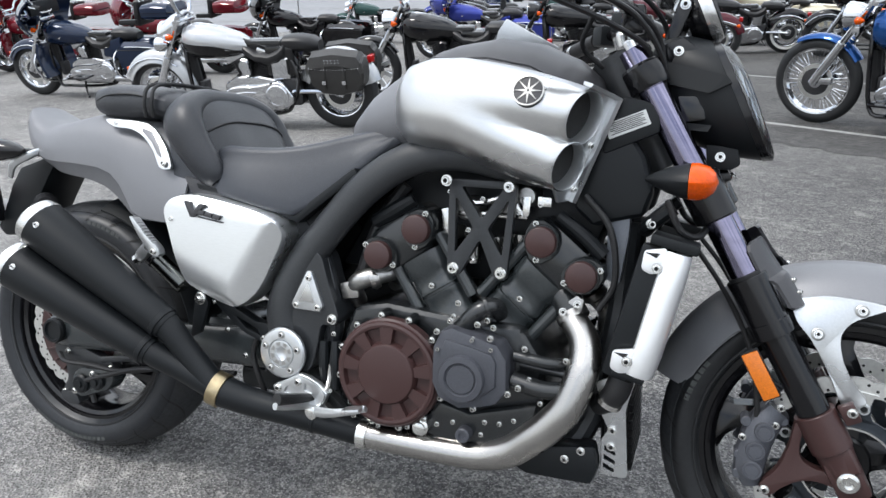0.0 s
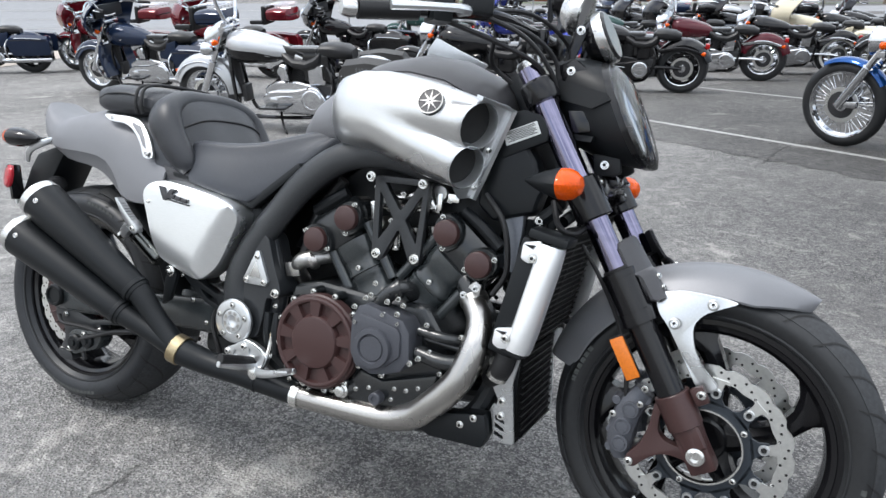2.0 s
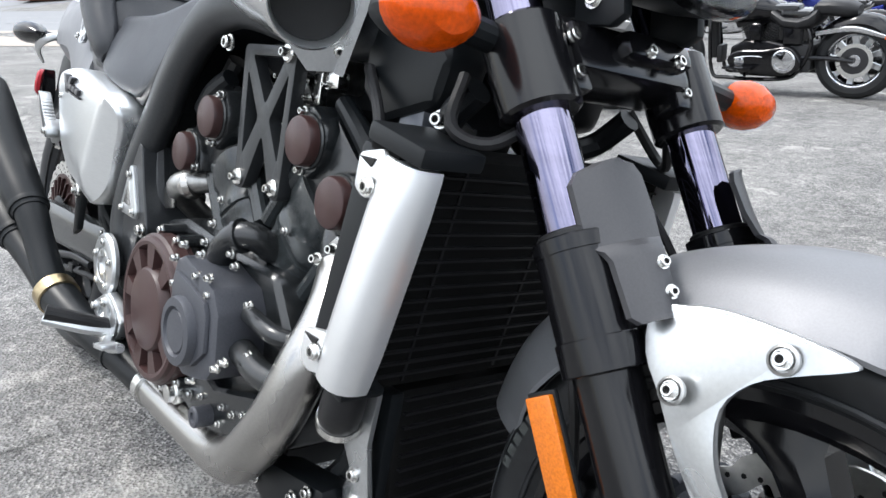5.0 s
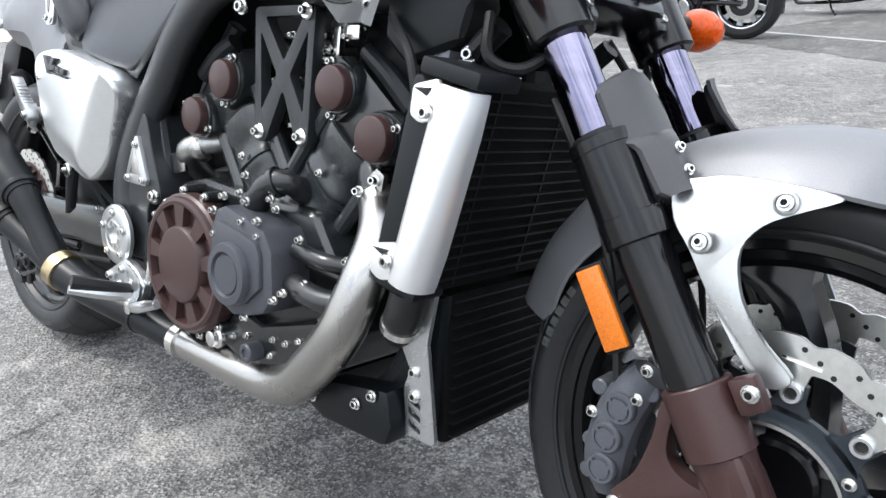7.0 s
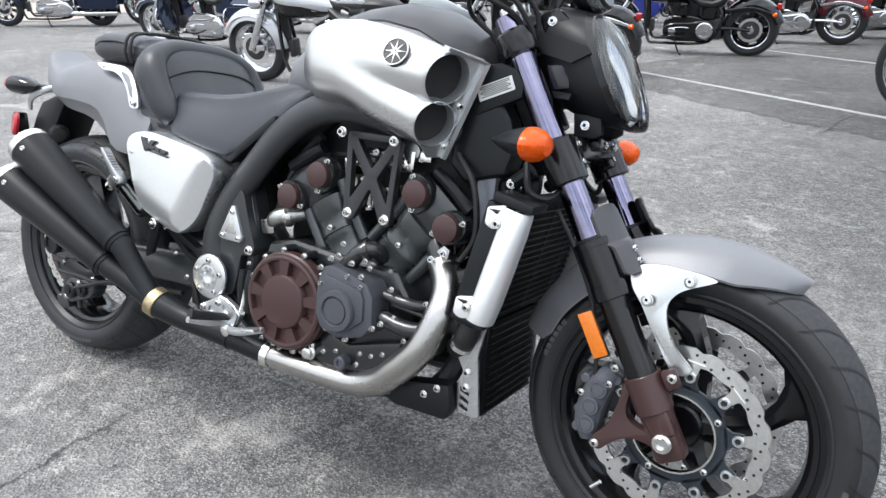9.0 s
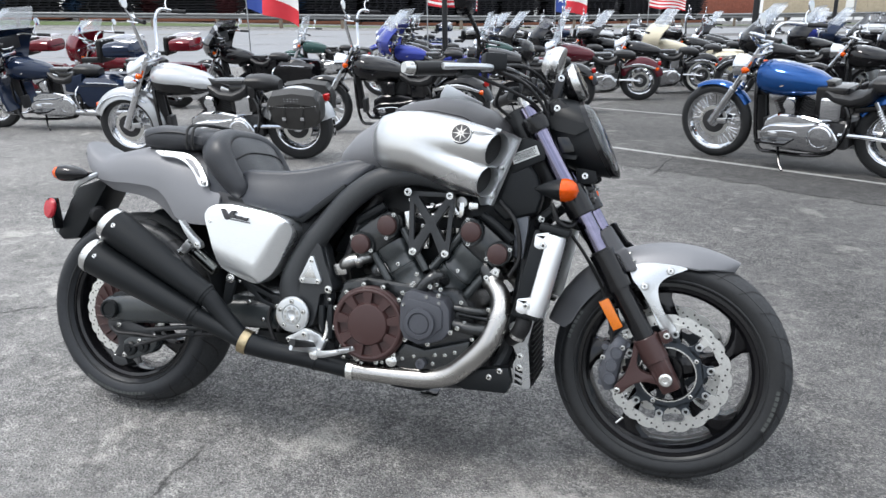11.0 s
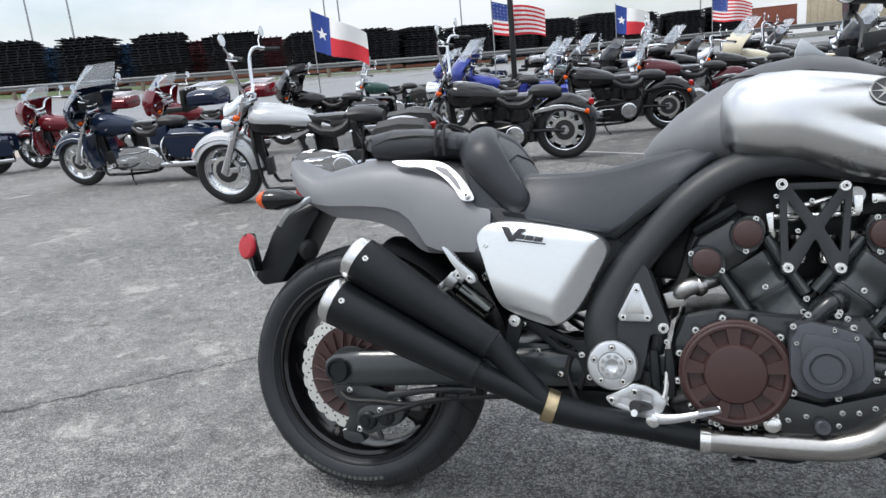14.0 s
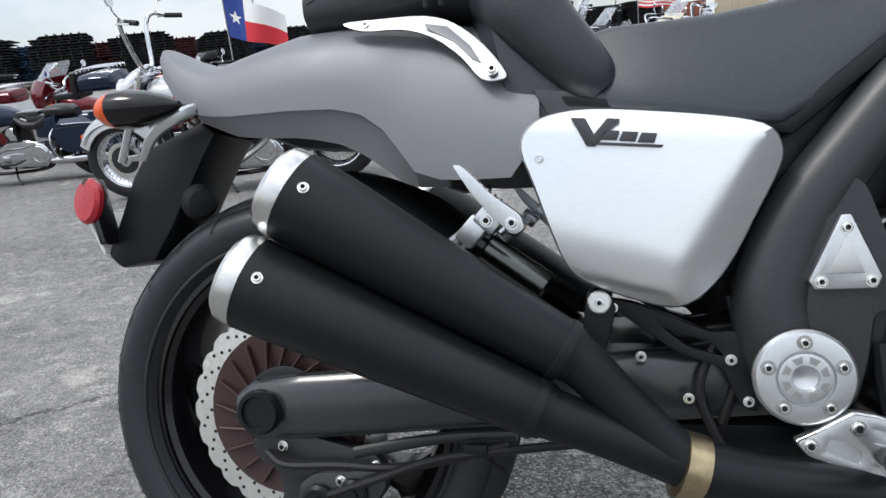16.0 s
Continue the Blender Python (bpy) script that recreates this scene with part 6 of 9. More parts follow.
    hs = part("radiator_hose", tube([(1.330, side * 0.175, 0.462), (1.327, side * 0.177, 0.430), (1.316, side * 0.174, 0.400), (1.290, side * 0.150, 0.375)], [0.020, 0.0225, 0.022, 0.020], 16, 4), M["hose"], bike, "black rubber radiator hose")
    part("hose_clamp", lathe([(0.0225, -0.005), (0.0245, -0.005), (0.0245, 0.005), (0.0225, 0.005)], (1.3295, side * 0.1758, 0.450), (0.1, 0, 1), 20), M["bolt"], hs)
    part("hose_clamp", lathe([(0.0225, -0.005), (0.0245, -0.005), (0.0245, 0.005), (0.0225, 0.005)], (1.311, side * 0.170, 0.393), (0.5, side * 0.3, 1), 20), M["bolt"], hs)
    st = pierced(rounded([(1.284, 0.416), (1.312, 0.432), (1.352, 0.436), (1.338, 0.372), (1.344, 0.310), (1.350, 0.245), (1.344, 0.240), (1.302, 0.240), (1.299, 0.306), (1.311, 0.330), (1.294, 0.362)], 0.006),
                 [[(1.306, 0.254 + 0.017 * k), (1.327, 0.247 + 0.017 * k), (1.326, 0.254 + 0.017 * k), (1.306, 0.264 + 0.017 * k)] for k in range(3)], side * 0.132, side * 0.138, 0.0015)
    for v in st.verts:
        v.co.y += side * (0.10 * (v.co.z - 0.24))
    lst = part("lower_radiator_stay", st, M["silver"], bike, "silver slotted radiator stay")
    part("stay_backing", plate([(1.300, 0.425), (1.340, 0.425), (1.336, 0.245), (1.304, 0.245)], side * 0.112, side * 0.130, 0.004), M["matte_black"], lst)
    bolts(lst, [(1.318, side * 0.1475, 0.330), (1.318, side * 0.1440, 0.298)], 0.0075, 0.006, (0, side, 0))
    sk = plate([(1.140, 0.262), (1.180, 0.280), (1.290, 0.300), (1.300, 0.255), (1.290, 0.225), (1.170, 0.222), (1.138, 0.235)], side * 0.120, side * 0.165, 0.010, 0, 2)
    part("chin_cover", sk, M["matte_black"], bike, "black plastic chin cover")
    bolts(bike, [(1.268, side * 0.167, 0.288), (1.240, side * 0.167, 0.268), (1.155, side * 0.167, 0.250)], 0.007, 0.007, (0, side, 0))
    pr = plate(rounded([(1.276, 0.700), (1.314, 0.722), (1.314, 0.676), (1.305, 0.590), (1.280, 0.596)], 0.006), side * 0.100, side * 0.120, 0.004)
    part("grey_duct", pr, M["duct_grey"], bike, "pale blue-grey plastic duct")
    bolts(bike, [(1.350, side * 0.128, 0.704)], 0.008, 0.012, (0.3, side, 0))
    part("radiator_mount", tube([(1.340, side * 0.09, 0.690), (1.350, side * 0.118, 0.704), (1.385, side * 0.12, 0.735)], 0.014, 10, 3), M["matte_black"], bike)
    part("wire", tube([(1.375, side * 0.13, 0.745), (1.40, side * 0.16, 0.70), (1.43, side * 0.14, 0.69), (1.45, side * 0.10, 0.72)], 0.006, 8, 5), M["hose"], bike)

# airbox and battery case fill the middle of the frame
part("airbox", plate([(0.720, 0.560), (0.790, 0.690), (0.900, 0.775), (1.190, 0.775), (1.270, 0.700), (1.240, 0.620), (1.050, 0.560), (0.880, 0.560)], -0.070, 0.070, 0.012), M["matte_black"], bike, "black plastic airbox between the cylinder banks")
# ---- airbox cover, scoops ----
tk = loft([oval(x, 0, z, hw, hh, p, 40) for x, z, hw, hh, p in ((0.715, 0.815, 0.030, 0.030, 2), (0.740, 0.835, 0.075, 0.045, 2.1), (0.790, 0.858, 0.120, 0.068, 2.2), (0.860, 0.880, 0.150, 0.094, 2.2), (0.950, 0.895, 0.165, 0.121, 2.2), (1.040, 0.900, 0.168, 0.130, 2.2), (1.120, 0.895, 0.160, 0.124, 2.2), (1.190, 0.885, 0.145, 0.105, 2.2), (1.235, 0.880, 0.12, 0.075, 2.2), (1.25, 0.88, 0.06, 0.035, 2))])
tank = part("tank_cover", tk, M["tank_grey"], bike, "matte graphite dummy tank cover")
def top_skin(x, z, hw, hh, a0):
    """A strip of the cover's own section, a little proud of it."""
    up_ = [V((x, (hw + 0.004) * math.copysign(abs(math.cos(a)) ** 0.91, math.cos(a)), z + (hh + 0.004) * abs(math.sin(a)) ** 0.91)) for a in np.linspace(radians(a0), radians(180 - a0), 19)]
    return up_ + [p + V((0, -p.y * 0.06, -0.010)) for p in up_[::-1]]


part("tank_top_panel", loft([top_skin(*r) for r in ((0.895, 0.886, 0.157, 0.107, 72), (0.925, 0.891, 0.162, 0.115, 52), (0.960, 0.895, 0.166, 0.122, 42), (1.040, 0.900, 0.168, 0.130, 36), (1.120, 0.895, 0.160, 0.124, 33), (1.190, 0.885, 0.145, 0.105, 26), (1.235, 0.880, 0.120, 0.075, 18), (1.248, 0.880, 0.075, 0.045, 10))]), M["tank_dark"], tank, "dark satin tank top panel", 50)
for side in (-1, 1):
    def sring(x, yc, zc, hw, hh, skew, pinch, zp, p=2.4, tilt=0.0):
        r = oval(x, yc, zc, hw, hh, p, 56, skew, tilt, pinch, zp)
        return [V((v.x, side * v.y, v.z)) for v in r]
    spec = [(0.872, 0.125, 0.890, 0.015, 0.020, 0, 0, 0), (0.880, 0.135, 0.890, 0.045, 0.050, 0, 0, 0), (0.905, 0.140, 0.892, 0.072, 0.074, 0, 0, 0), (0.950, 0.145, 0.894, 0.088, 0.084, 0, 0, 0), (1.010, 0.150, 0.892, 0.096, 0.086, -0.05, 0.02, 0.01),
            (1.070, 0.152, 0.882, 0.099, 0.086, -0.15, 0.09, 0.012), (1.125, 0.152, 0.873, 0.099, 0.087, -0.26, 0.16, 0.008), (1.180, 0.152, 0.860, 0.103, 0.090, -0.38, 0.20, 0.002), (1.240, 0.152, 0.847, 0.108, 0.093, -0.47, 0.22, -0.006)]
    tilts = [0, 0, 0, 0, 0.02, 0.06, 0.12, 0.18, 0.24]
    rings = [sring(*s[:8], tilt=t) for s, t in zip(spec, tilts)]
    nrm = V((0.86, side * 0.43, -0.28)).normalized()
    lat = V((0.447, -side * 0.894, 0))
    upw = (V((0, 0, 1)) - nrm * nrm.z).normalized()
    mouth = V((1.230, side * 0.213, 0.876))

    def on_face(l, h, o=0.0):
        return mouth + lat * l + upw * h + nrm * o

    # the mouth is a figure of eight round the two intakes
    def mouth_ring(ra, rb, o):
        up_ = [radians(243.8 - 243.8 * k / 27) for k in range(28)]
        lo_ = [radians(-241.6 * k / 27) for k in range(28)]
        return [on_face(0.008 + ra * math.cos(a), ra * math.sin(a), o) for a in up_] + [on_face(0.006 + rb * math.cos(a), -0.084 + rb * math.sin(a), o) for a in lo_]

    edge_ = mouth_ring(0.0490, 0.0455, 0.0)
    body_ = rings[:5]
    for t in (0.2, 0.4, 0.6, 0.8, 0.93):
        body_.append([a.lerp(b, t) + (a - V((a.x, side * 0.14, 0.89))) * 0.10 * math.sin(math.pi * t) for a, b in zip(rings[4], edge_)])
    sc = loft(body_ + [edge_, mouth_ring(0.0470, 0.0435, 0.0015), mouth_ring(0.0460, 0.0425, -0.050)])
    scp = part("air_scoop", sc, M["scoop_alloy"], bike, "brushed aluminium air scoop with two intakes", 40)
    openings = ((0.008, 0.0, 0.045), (0.006, -0.084, 0.0415))
    outline = [(openings[0][0] + 0.046 * math.cos(radians(a)), 0.046 * math.sin(radians(a))) for a in range(105, -56, -14)]
    outline += [(openings[1][0] + 0.0425 * math.cos(radians(a)), -0.084 + 0.0425 * math.sin(radians(a))) for a in range(46, -125, -14)]
    outline += [(0.010, -0.150), (0.046, -0.146), (0.082, 0.036), (0.074, 0.046), (0.0, 0.056)]
    part("scoop_flange", loft([[on_face(l, h, o) for l, h in outline] for o in (-0.006, 0.0)]), M["silver"], scp, "flat bright scoop flange")

    def lip_bar(a, b, w0):
        d_ = V((b[0] - a[0], b[1] - a[1], 0)).normalized()
        n_ = V((-d_.y, d_.x, 0)) * w0
        return soften(loft([[on_face(p[0] + n_.x * f, p[1] + n_.y * f, o) for f, o in ((0, -0.008), (0, 0.011), (1, 0.009), (1, -0.008))] for p in (a, b)]), 0.0015, 1)
    part("flange_lip", lip_bar((0.046, -0.148), (0.084, 0.040), 0.009), M["silver"], scp)
    part("flange_lip", lip_bar((0.084, 0.042), (-0.010, 0.058), 0.006), M["silver"], scp)
    for l, h, r in openings:
        c = on_face(l, h)
        part("intake_tube", lathe([(r + 0.002, -0.034), (r + 0.002, 0.001), (r + 0.001, 0.002), (r, 0.0), (r, -0.030)], c, nrm, 36), M["silver"], scp)
        part("intake_mesh", lathe([(r - 0.0005, -0.030), (r - 0.0005, -0.0245), (0.0005, -0.024)], c, nrm, 36), M["mesh_shade_black"], scp, "black intake mesh")
    bolts(scp, [on_face(0.050, -0.045, 0.0), on_face(0.040, -0.125, 0.0)], 0.0058, 0.005, (0.86, side * 0.43, -0.28))
    # round emblem: ring and spokes only
    ec = V((1.147, side * 0.2490, 0.9145))
    en = V((0.02, side * 1.0, 0.36)).normalized()
    em = part("emblem", lathe([(0.0262, -0.010), (0.0262, 0.001), (0.0005, 0.001)], ec, en, 32), M["tank_dark"], bike, "round dark tank emblem")
    rg = lathe([(0.0242, 0.0), (0.0242, 0.0025), (0.0266, 0.0025), (0.0266, 0.0)], ec, en, 32, closed=True)
    part("emblem_ring", rg, M["throttle_alloy"], em)
    u = en.cross(V((0, 0, 1))).normalized()
    w_ = en.cross(u)
    for k in range(8):
        a = 2 * math.pi * k / 8
        d = u * math.cos(a) + w_ * math.sin(a)
        q = u * -math.sin(a) + w_ * math.cos(a)
        vs = [ec + en * 0.0024 + d * 0.002 + q * 0.0022, ec + en * 0.0024 + d * 0.0245, ec + en * 0.0024 + d * 0.002 - q * 0.0022]
        vb = [v - en * 0.002 for v in vs]
        part("emblem_ray", loft([vs, vb]), M["throttle_alloy"], em)
    # black air duct behind the scoop with a printed label
    du = plate([(1.228, 0.905), (1.270, 0.905), (1.330, 0.820), (1.350, 0.760), (1.338, 0.715), (1.250, 0.690), (1.212, 0.722)], side * 0.070, side * 0.130, 0.016, 0, 3)
    part("air_duct", du, M["matte_black"], bike, "black plastic air duct behind the scoop")
    lb = plate([(1.258, 0.870), (1.325, 0.898), (1.336, 0.874), (1.268, 0.845)], side * 0.134, side * 0.136, 0.0004)
    bk = plate([(1.235, 0.905), (1.300, 0.918), (1.352, 0.905), (1.350, 0.860), (1.262, 0.820), (1.240, 0.850)], side * 0.110, side * 0.134, 0.004)
    part("label_plate", bk, M["matte_black"], bike)
    lab = part("warning_label", lb, M["label"], bike, "white printed warning label")
    tx = bmesh.new()
    for k in range(7):
        u_ = 0.12 + 0.115 * k
        c_ = V((1.2915 + 0.0105 * u_, side * 0.1361, 0.884 - 0.0245 * u_))
        box(c_, (0.062 - 0.012 * (k % 3 == 2), 0.0006, 0.0017), 0, 1, Matrix.Rotation(-0.395, 4, "Y"), tx)
    part("label_print", tx, M["ink"], lab)
wp = plate([(1.020, 1.005), (1.026, 1.045), (1.038, 1.072), (1.078, 1.052), (1.128, 1.030), (1.115, 1.005)], -0.008, 0.008, 0.004)
for v in wp.verts:
    v.co.y += (v.co.x - 1.038) * 1.0 - 0.02
part("tank_fin", wp, M["silver"], tank, "pale silver fin on the far side of the tank")

# ---- seat, tail ----
def seat_ring(x, zt, zb, hw, p=2.6, n=30, dish=0.0):
    out = []
    for i in range(n):
        a = 2 * math.pi * i / n
        cy, cz = math.cos(a), math.sin(a)
        y = hw * math.copysign(abs(cy) ** (2 / p), cy)
        z = (zt + zb) / 2 + (zt - zb) / 2 * math.copysign(abs(cz) ** (2 / p), cz)
        if cz > 0:
            z += dish * (abs(y) / hw) ** 2
        out.append(V((x, y, z)))
    return out


def saddle_ring(x, zt, zb, wt, wb, dish):
    half = [(0.0, zt - dish), (wt * 0.4, zt - dish * 0.8), (wt * 0.75, zt - dish * 0.25), (wt * 0.92, zt), (wt, zt - 0.008), (wt * 1.03, zt - 0.022), ((wt + wb) / 2 * 1.02, (zt + zb) / 2), (wb, zb + 0.012), (wb * 0.98, zb)]
    ys = curve([(y, z) for y, z in half], 2)
    return [V((x, -y, z)) for y, z in ys[::-1]] + [V((x, y, z)) for y, z in ys[1:]]


st = part("rider_seat", loft([saddle_ring(*r) for r in ((0.405, 0.775, 0.735, 0.10, 0.12, 0.0), (0.430, 0.790, 0.712, 0.130, 0.150, 0.006), (0.480, 0.798, 0.694, 0.142, 0.172, 0.014), (0.540, 0.797, 0.684, 0.146, 0.182, 0.018), (0.600, 0.799, 0.672, 0.144, 0.180, 0.016), (0.655, 0.806, 0.664, 0.138, 0.172, 0.012), (0.710, 0.819, 0.692, 0.132, 0.160, 0.006),
                 (0.765, 0.834, 0.735, 0.128, 0.150, 0.0), (0.815, 0.846, 0.780, 0.126, 0.142, -0.004), (0.855, 0.852, 0.812, 0.124, 0.134, -0.004), (0.882, 0.846, 0.826, 0.118, 0.124, 0))]), M["seat"], bike, "black vinyl rider seat", 60)
for side in (-1, 1):
    part("seat_skirt", plate([(0.500, 0.700), (0.660, 0.672), (0.790, 0.770), (0.800, 0.755), (0.668, 0.650), (0.510, 0.682)], side * 0.140, side * 0.165, 0.006), M["matte_black"], bike)
# raised bolster: horseshoe hugging the rider
horse = [(0.466, -0.156, 0.720, 0.022), (0.450, -0.159, 0.740, 0.033), (0.408, -0.160, 0.790, 0.041), (0.368, -0.149, 0.844, 0.049), (0.346, -0.092, 0.873, 0.052), (0.336, 0, 0.878, 0.052)]
horse += [(x, -y, z, r) for x, y, z, r in horse[-2::-1]]
part("seat_bolster", tube([h[:3] for h in horse], [h[3] for h in horse], 22, 6, 0.70), M["seat_grain"], bike, "raised black pebbled bolster behind the rider seat")
def pad_pt(y, dx, z, lift=0.0):
    """A point of the pad: it bows forward and sinks towards the arms of the arch."""
    v = abs(y) / 0.155
    return V((0.330 + 0.034 * v ** 2 + (dx + lift) * (1 - 0.42 * v ** 4), y, z + lift * 0.7 - 0.034 * v ** 3))


part("bolster_pad", loft([[pad_pt(y, dx, z) for dx, z in ((0.168, 0.742), (0.146, 0.778), (0.118, 0.818), (0.094, 0.850), (0.072, 0.878), (0.050, 0.900), (0.024, 0.914), (0.0, 0.917), (-0.02, 0.905), (0.0, 0.735))] for y in np.linspace(-0.155, 0.155, 21)]), M["seat_grain"], bike, "sloping inner pad of the bolster", 60)
part("pad_piping", tube([pad_pt(y, 0.094, 0.850, 0.0012) for y in np.linspace(-0.148, 0.148, 17)], 0.0026, 6, 3), M["stitch"], bike)
part("bolster_shell", loft([[V((0.320 + 0.05 * (abs(y) / 0.16) ** 2 + dx, y, z)) for dx, z in ((0.09, 0.690), (0.06, 0.76), (0.0, 0.865), (-0.03, 0.865), (-0.03, 0.80), (-0.01, 0.690))] for y in np.linspace(-0.16, 0.16, 13)]), M["seat"], bike)
pil = loft([seat_ring(x, zt, zb, hw, p) for x, zt, zb, hw, p in ((0.055, 0.905, 0.870, 0.05, 2.4), (0.066, 0.922, 0.850, 0.095, 3.0), (0.12, 0.928, 0.840, 0.118, 3.2), (0.20, 0.926, 0.838, 0.126, 3.2), (0.26, 0.918, 0.845, 0.130, 2.6), (0.30, 0.910, 0.84, 0.13, 2.8), (0.33, 0.90, 0.83, 0.11, 2.6))])
ps = part("pillion_seat", pil, M["seat_grain"], bike, "small black pillion seat")
for x in (0.252, 0.272):
    part("pillion_strap", tube([(x, y, z) for y, z in ((-0.131, 0.85), (-0.138, 0.885), (-0.115, 0.922), (0, 0.930), (0.115, 0.922), (0.138, 0.885), (0.131, 0.85))], 0.0042, 8, 5), M["stitch"], ps)
part("pillion_seam", tube([(0.075, -0.098, 0.885), (0.13, -0.119, 0.897), (0.20, -0.127, 0.900), (0.25, -0.131, 0.895)], 0.002, 6, 5), M["stitch"], ps)


def tail_ring(x, zt, zb, hw):
    """Open-bottomed cowl section, as a closed thin ring."""
    out = []
    th = 0.006
    for sgn, off in ((1, 0.0), (-1, th)):
        pts = []
        for u in np.linspace(-1, 1, 35):
            a = u * math.pi * 0.5
            v_ = abs(math.cos(a)) ** 0.62
            y = (hw - off - 0.0025 * math.exp(-((v_ - 0.50) / 0.22) ** 2)) * math.copysign(abs(math.sin(a)) ** 0.75, a)
            z = zb + (zt - off - zb) * abs(math.cos(a)) ** 0.62
            pts.append(V((x, y, z)))
        out += pts if sgn > 0 else pts[::-1]
    return out


tl_ = loft([tail_ring(*r) for r in ((-0.188, 0.868, 0.842, 0.060), (-0.172, 0.860, 0.812, 0.078), (-0.142, 0.846, 0.776, 0.096), (-0.102, 0.832, 0.748, 0.110), (-0.075, 0.829, 0.742, 0.117), (-0.04, 0.838, 0.738, 0.124), (0.05, 0.858, 0.736, 0.134), (0.12, 0.860, 0.731, 0.142), (0.16, 0.859, 0.720, 0.147), (0.19, 0.857, 0.698, 0.151), (0.212, 0.855, 0.668, 0.154), (0.232, 0.852, 0.640, 0.158), (0.265, 0.848, 0.628, 0.163), (0.30, 0.842, 0.625, 0.167), (0.355, 0.815, 0.624, 0.172), (0.392, 0.760, 0.672, 0.172))])
part("tail_cowl", tl_, M["tank_grey"], bike, "matte grey tail cowl over the rear tyre")
for side in (-1, 1):
    band = [[V((x, side * (hw - 0.001), zc + 0.004)), V((x, side * (hw - 0.006), zc - 0.004)), V((x, side * (hw - 0.021), zl)), V((x, side * (hw - 0.027), zl + 0.004)), V((x, side * (hw - 0.012), zc + 0.004))] for x, zc, zl, hw in
            ((-0.150, 0.784, 0.780, 0.092), (-0.102, 0.748, 0.738, 0.110), (-0.04, 0.738, 0.712, 0.124), (0.00, 0.737, 0.706, 0.129), (0.05, 0.736, 0.702, 0.134), (0.085, 0.734, 0.696, 0.138), (0.12, 0.731, 0.687, 0.142), (0.145, 0.725, 0.675, 0.145), (0.16, 0.720, 0.666, 0.147), (0.175, 0.710, 0.655, 0.149), (0.19, 0.698, 0.644, 0.151), (0.202, 0.684, 0.634, 0.1525), (0.212, 0.668, 0.628, 0.154), (0.232, 0.640, 0.621, 0.158), (0.275, 0.628, 0.620, 0.164))]
    part("tail_lower_band", loft(band), M["tank_grey"], bike, "inward folded lower edge of the tail")
part("tail_liner", loft([[V((x, y * hw * 0.93, z + 0.022 + 0.02 * (1 - abs(y)))) for y in (-1, -0.6, 0, 0.6, 1)] + [V((x, y * hw * 0.93, z + 0.028 + 0.02 * (1 - abs(y)))) for y in (1, 0.6, 0, -0.6, -1)] for x, z, hw in ((-0.18, 0.800, 0.078), (-0.10, 0.748, 0.108), (-0.04, 0.738, 0.122), (0.05, 0.733, 0.132), (0.12, 0.714, 0.140), (0.18, 0.690, 0.146), (0.24, 0.66, 0.15), (0.36, 0.63, 0.16))]), M["matte_black"], bike, "black mudguard liner under the tail")
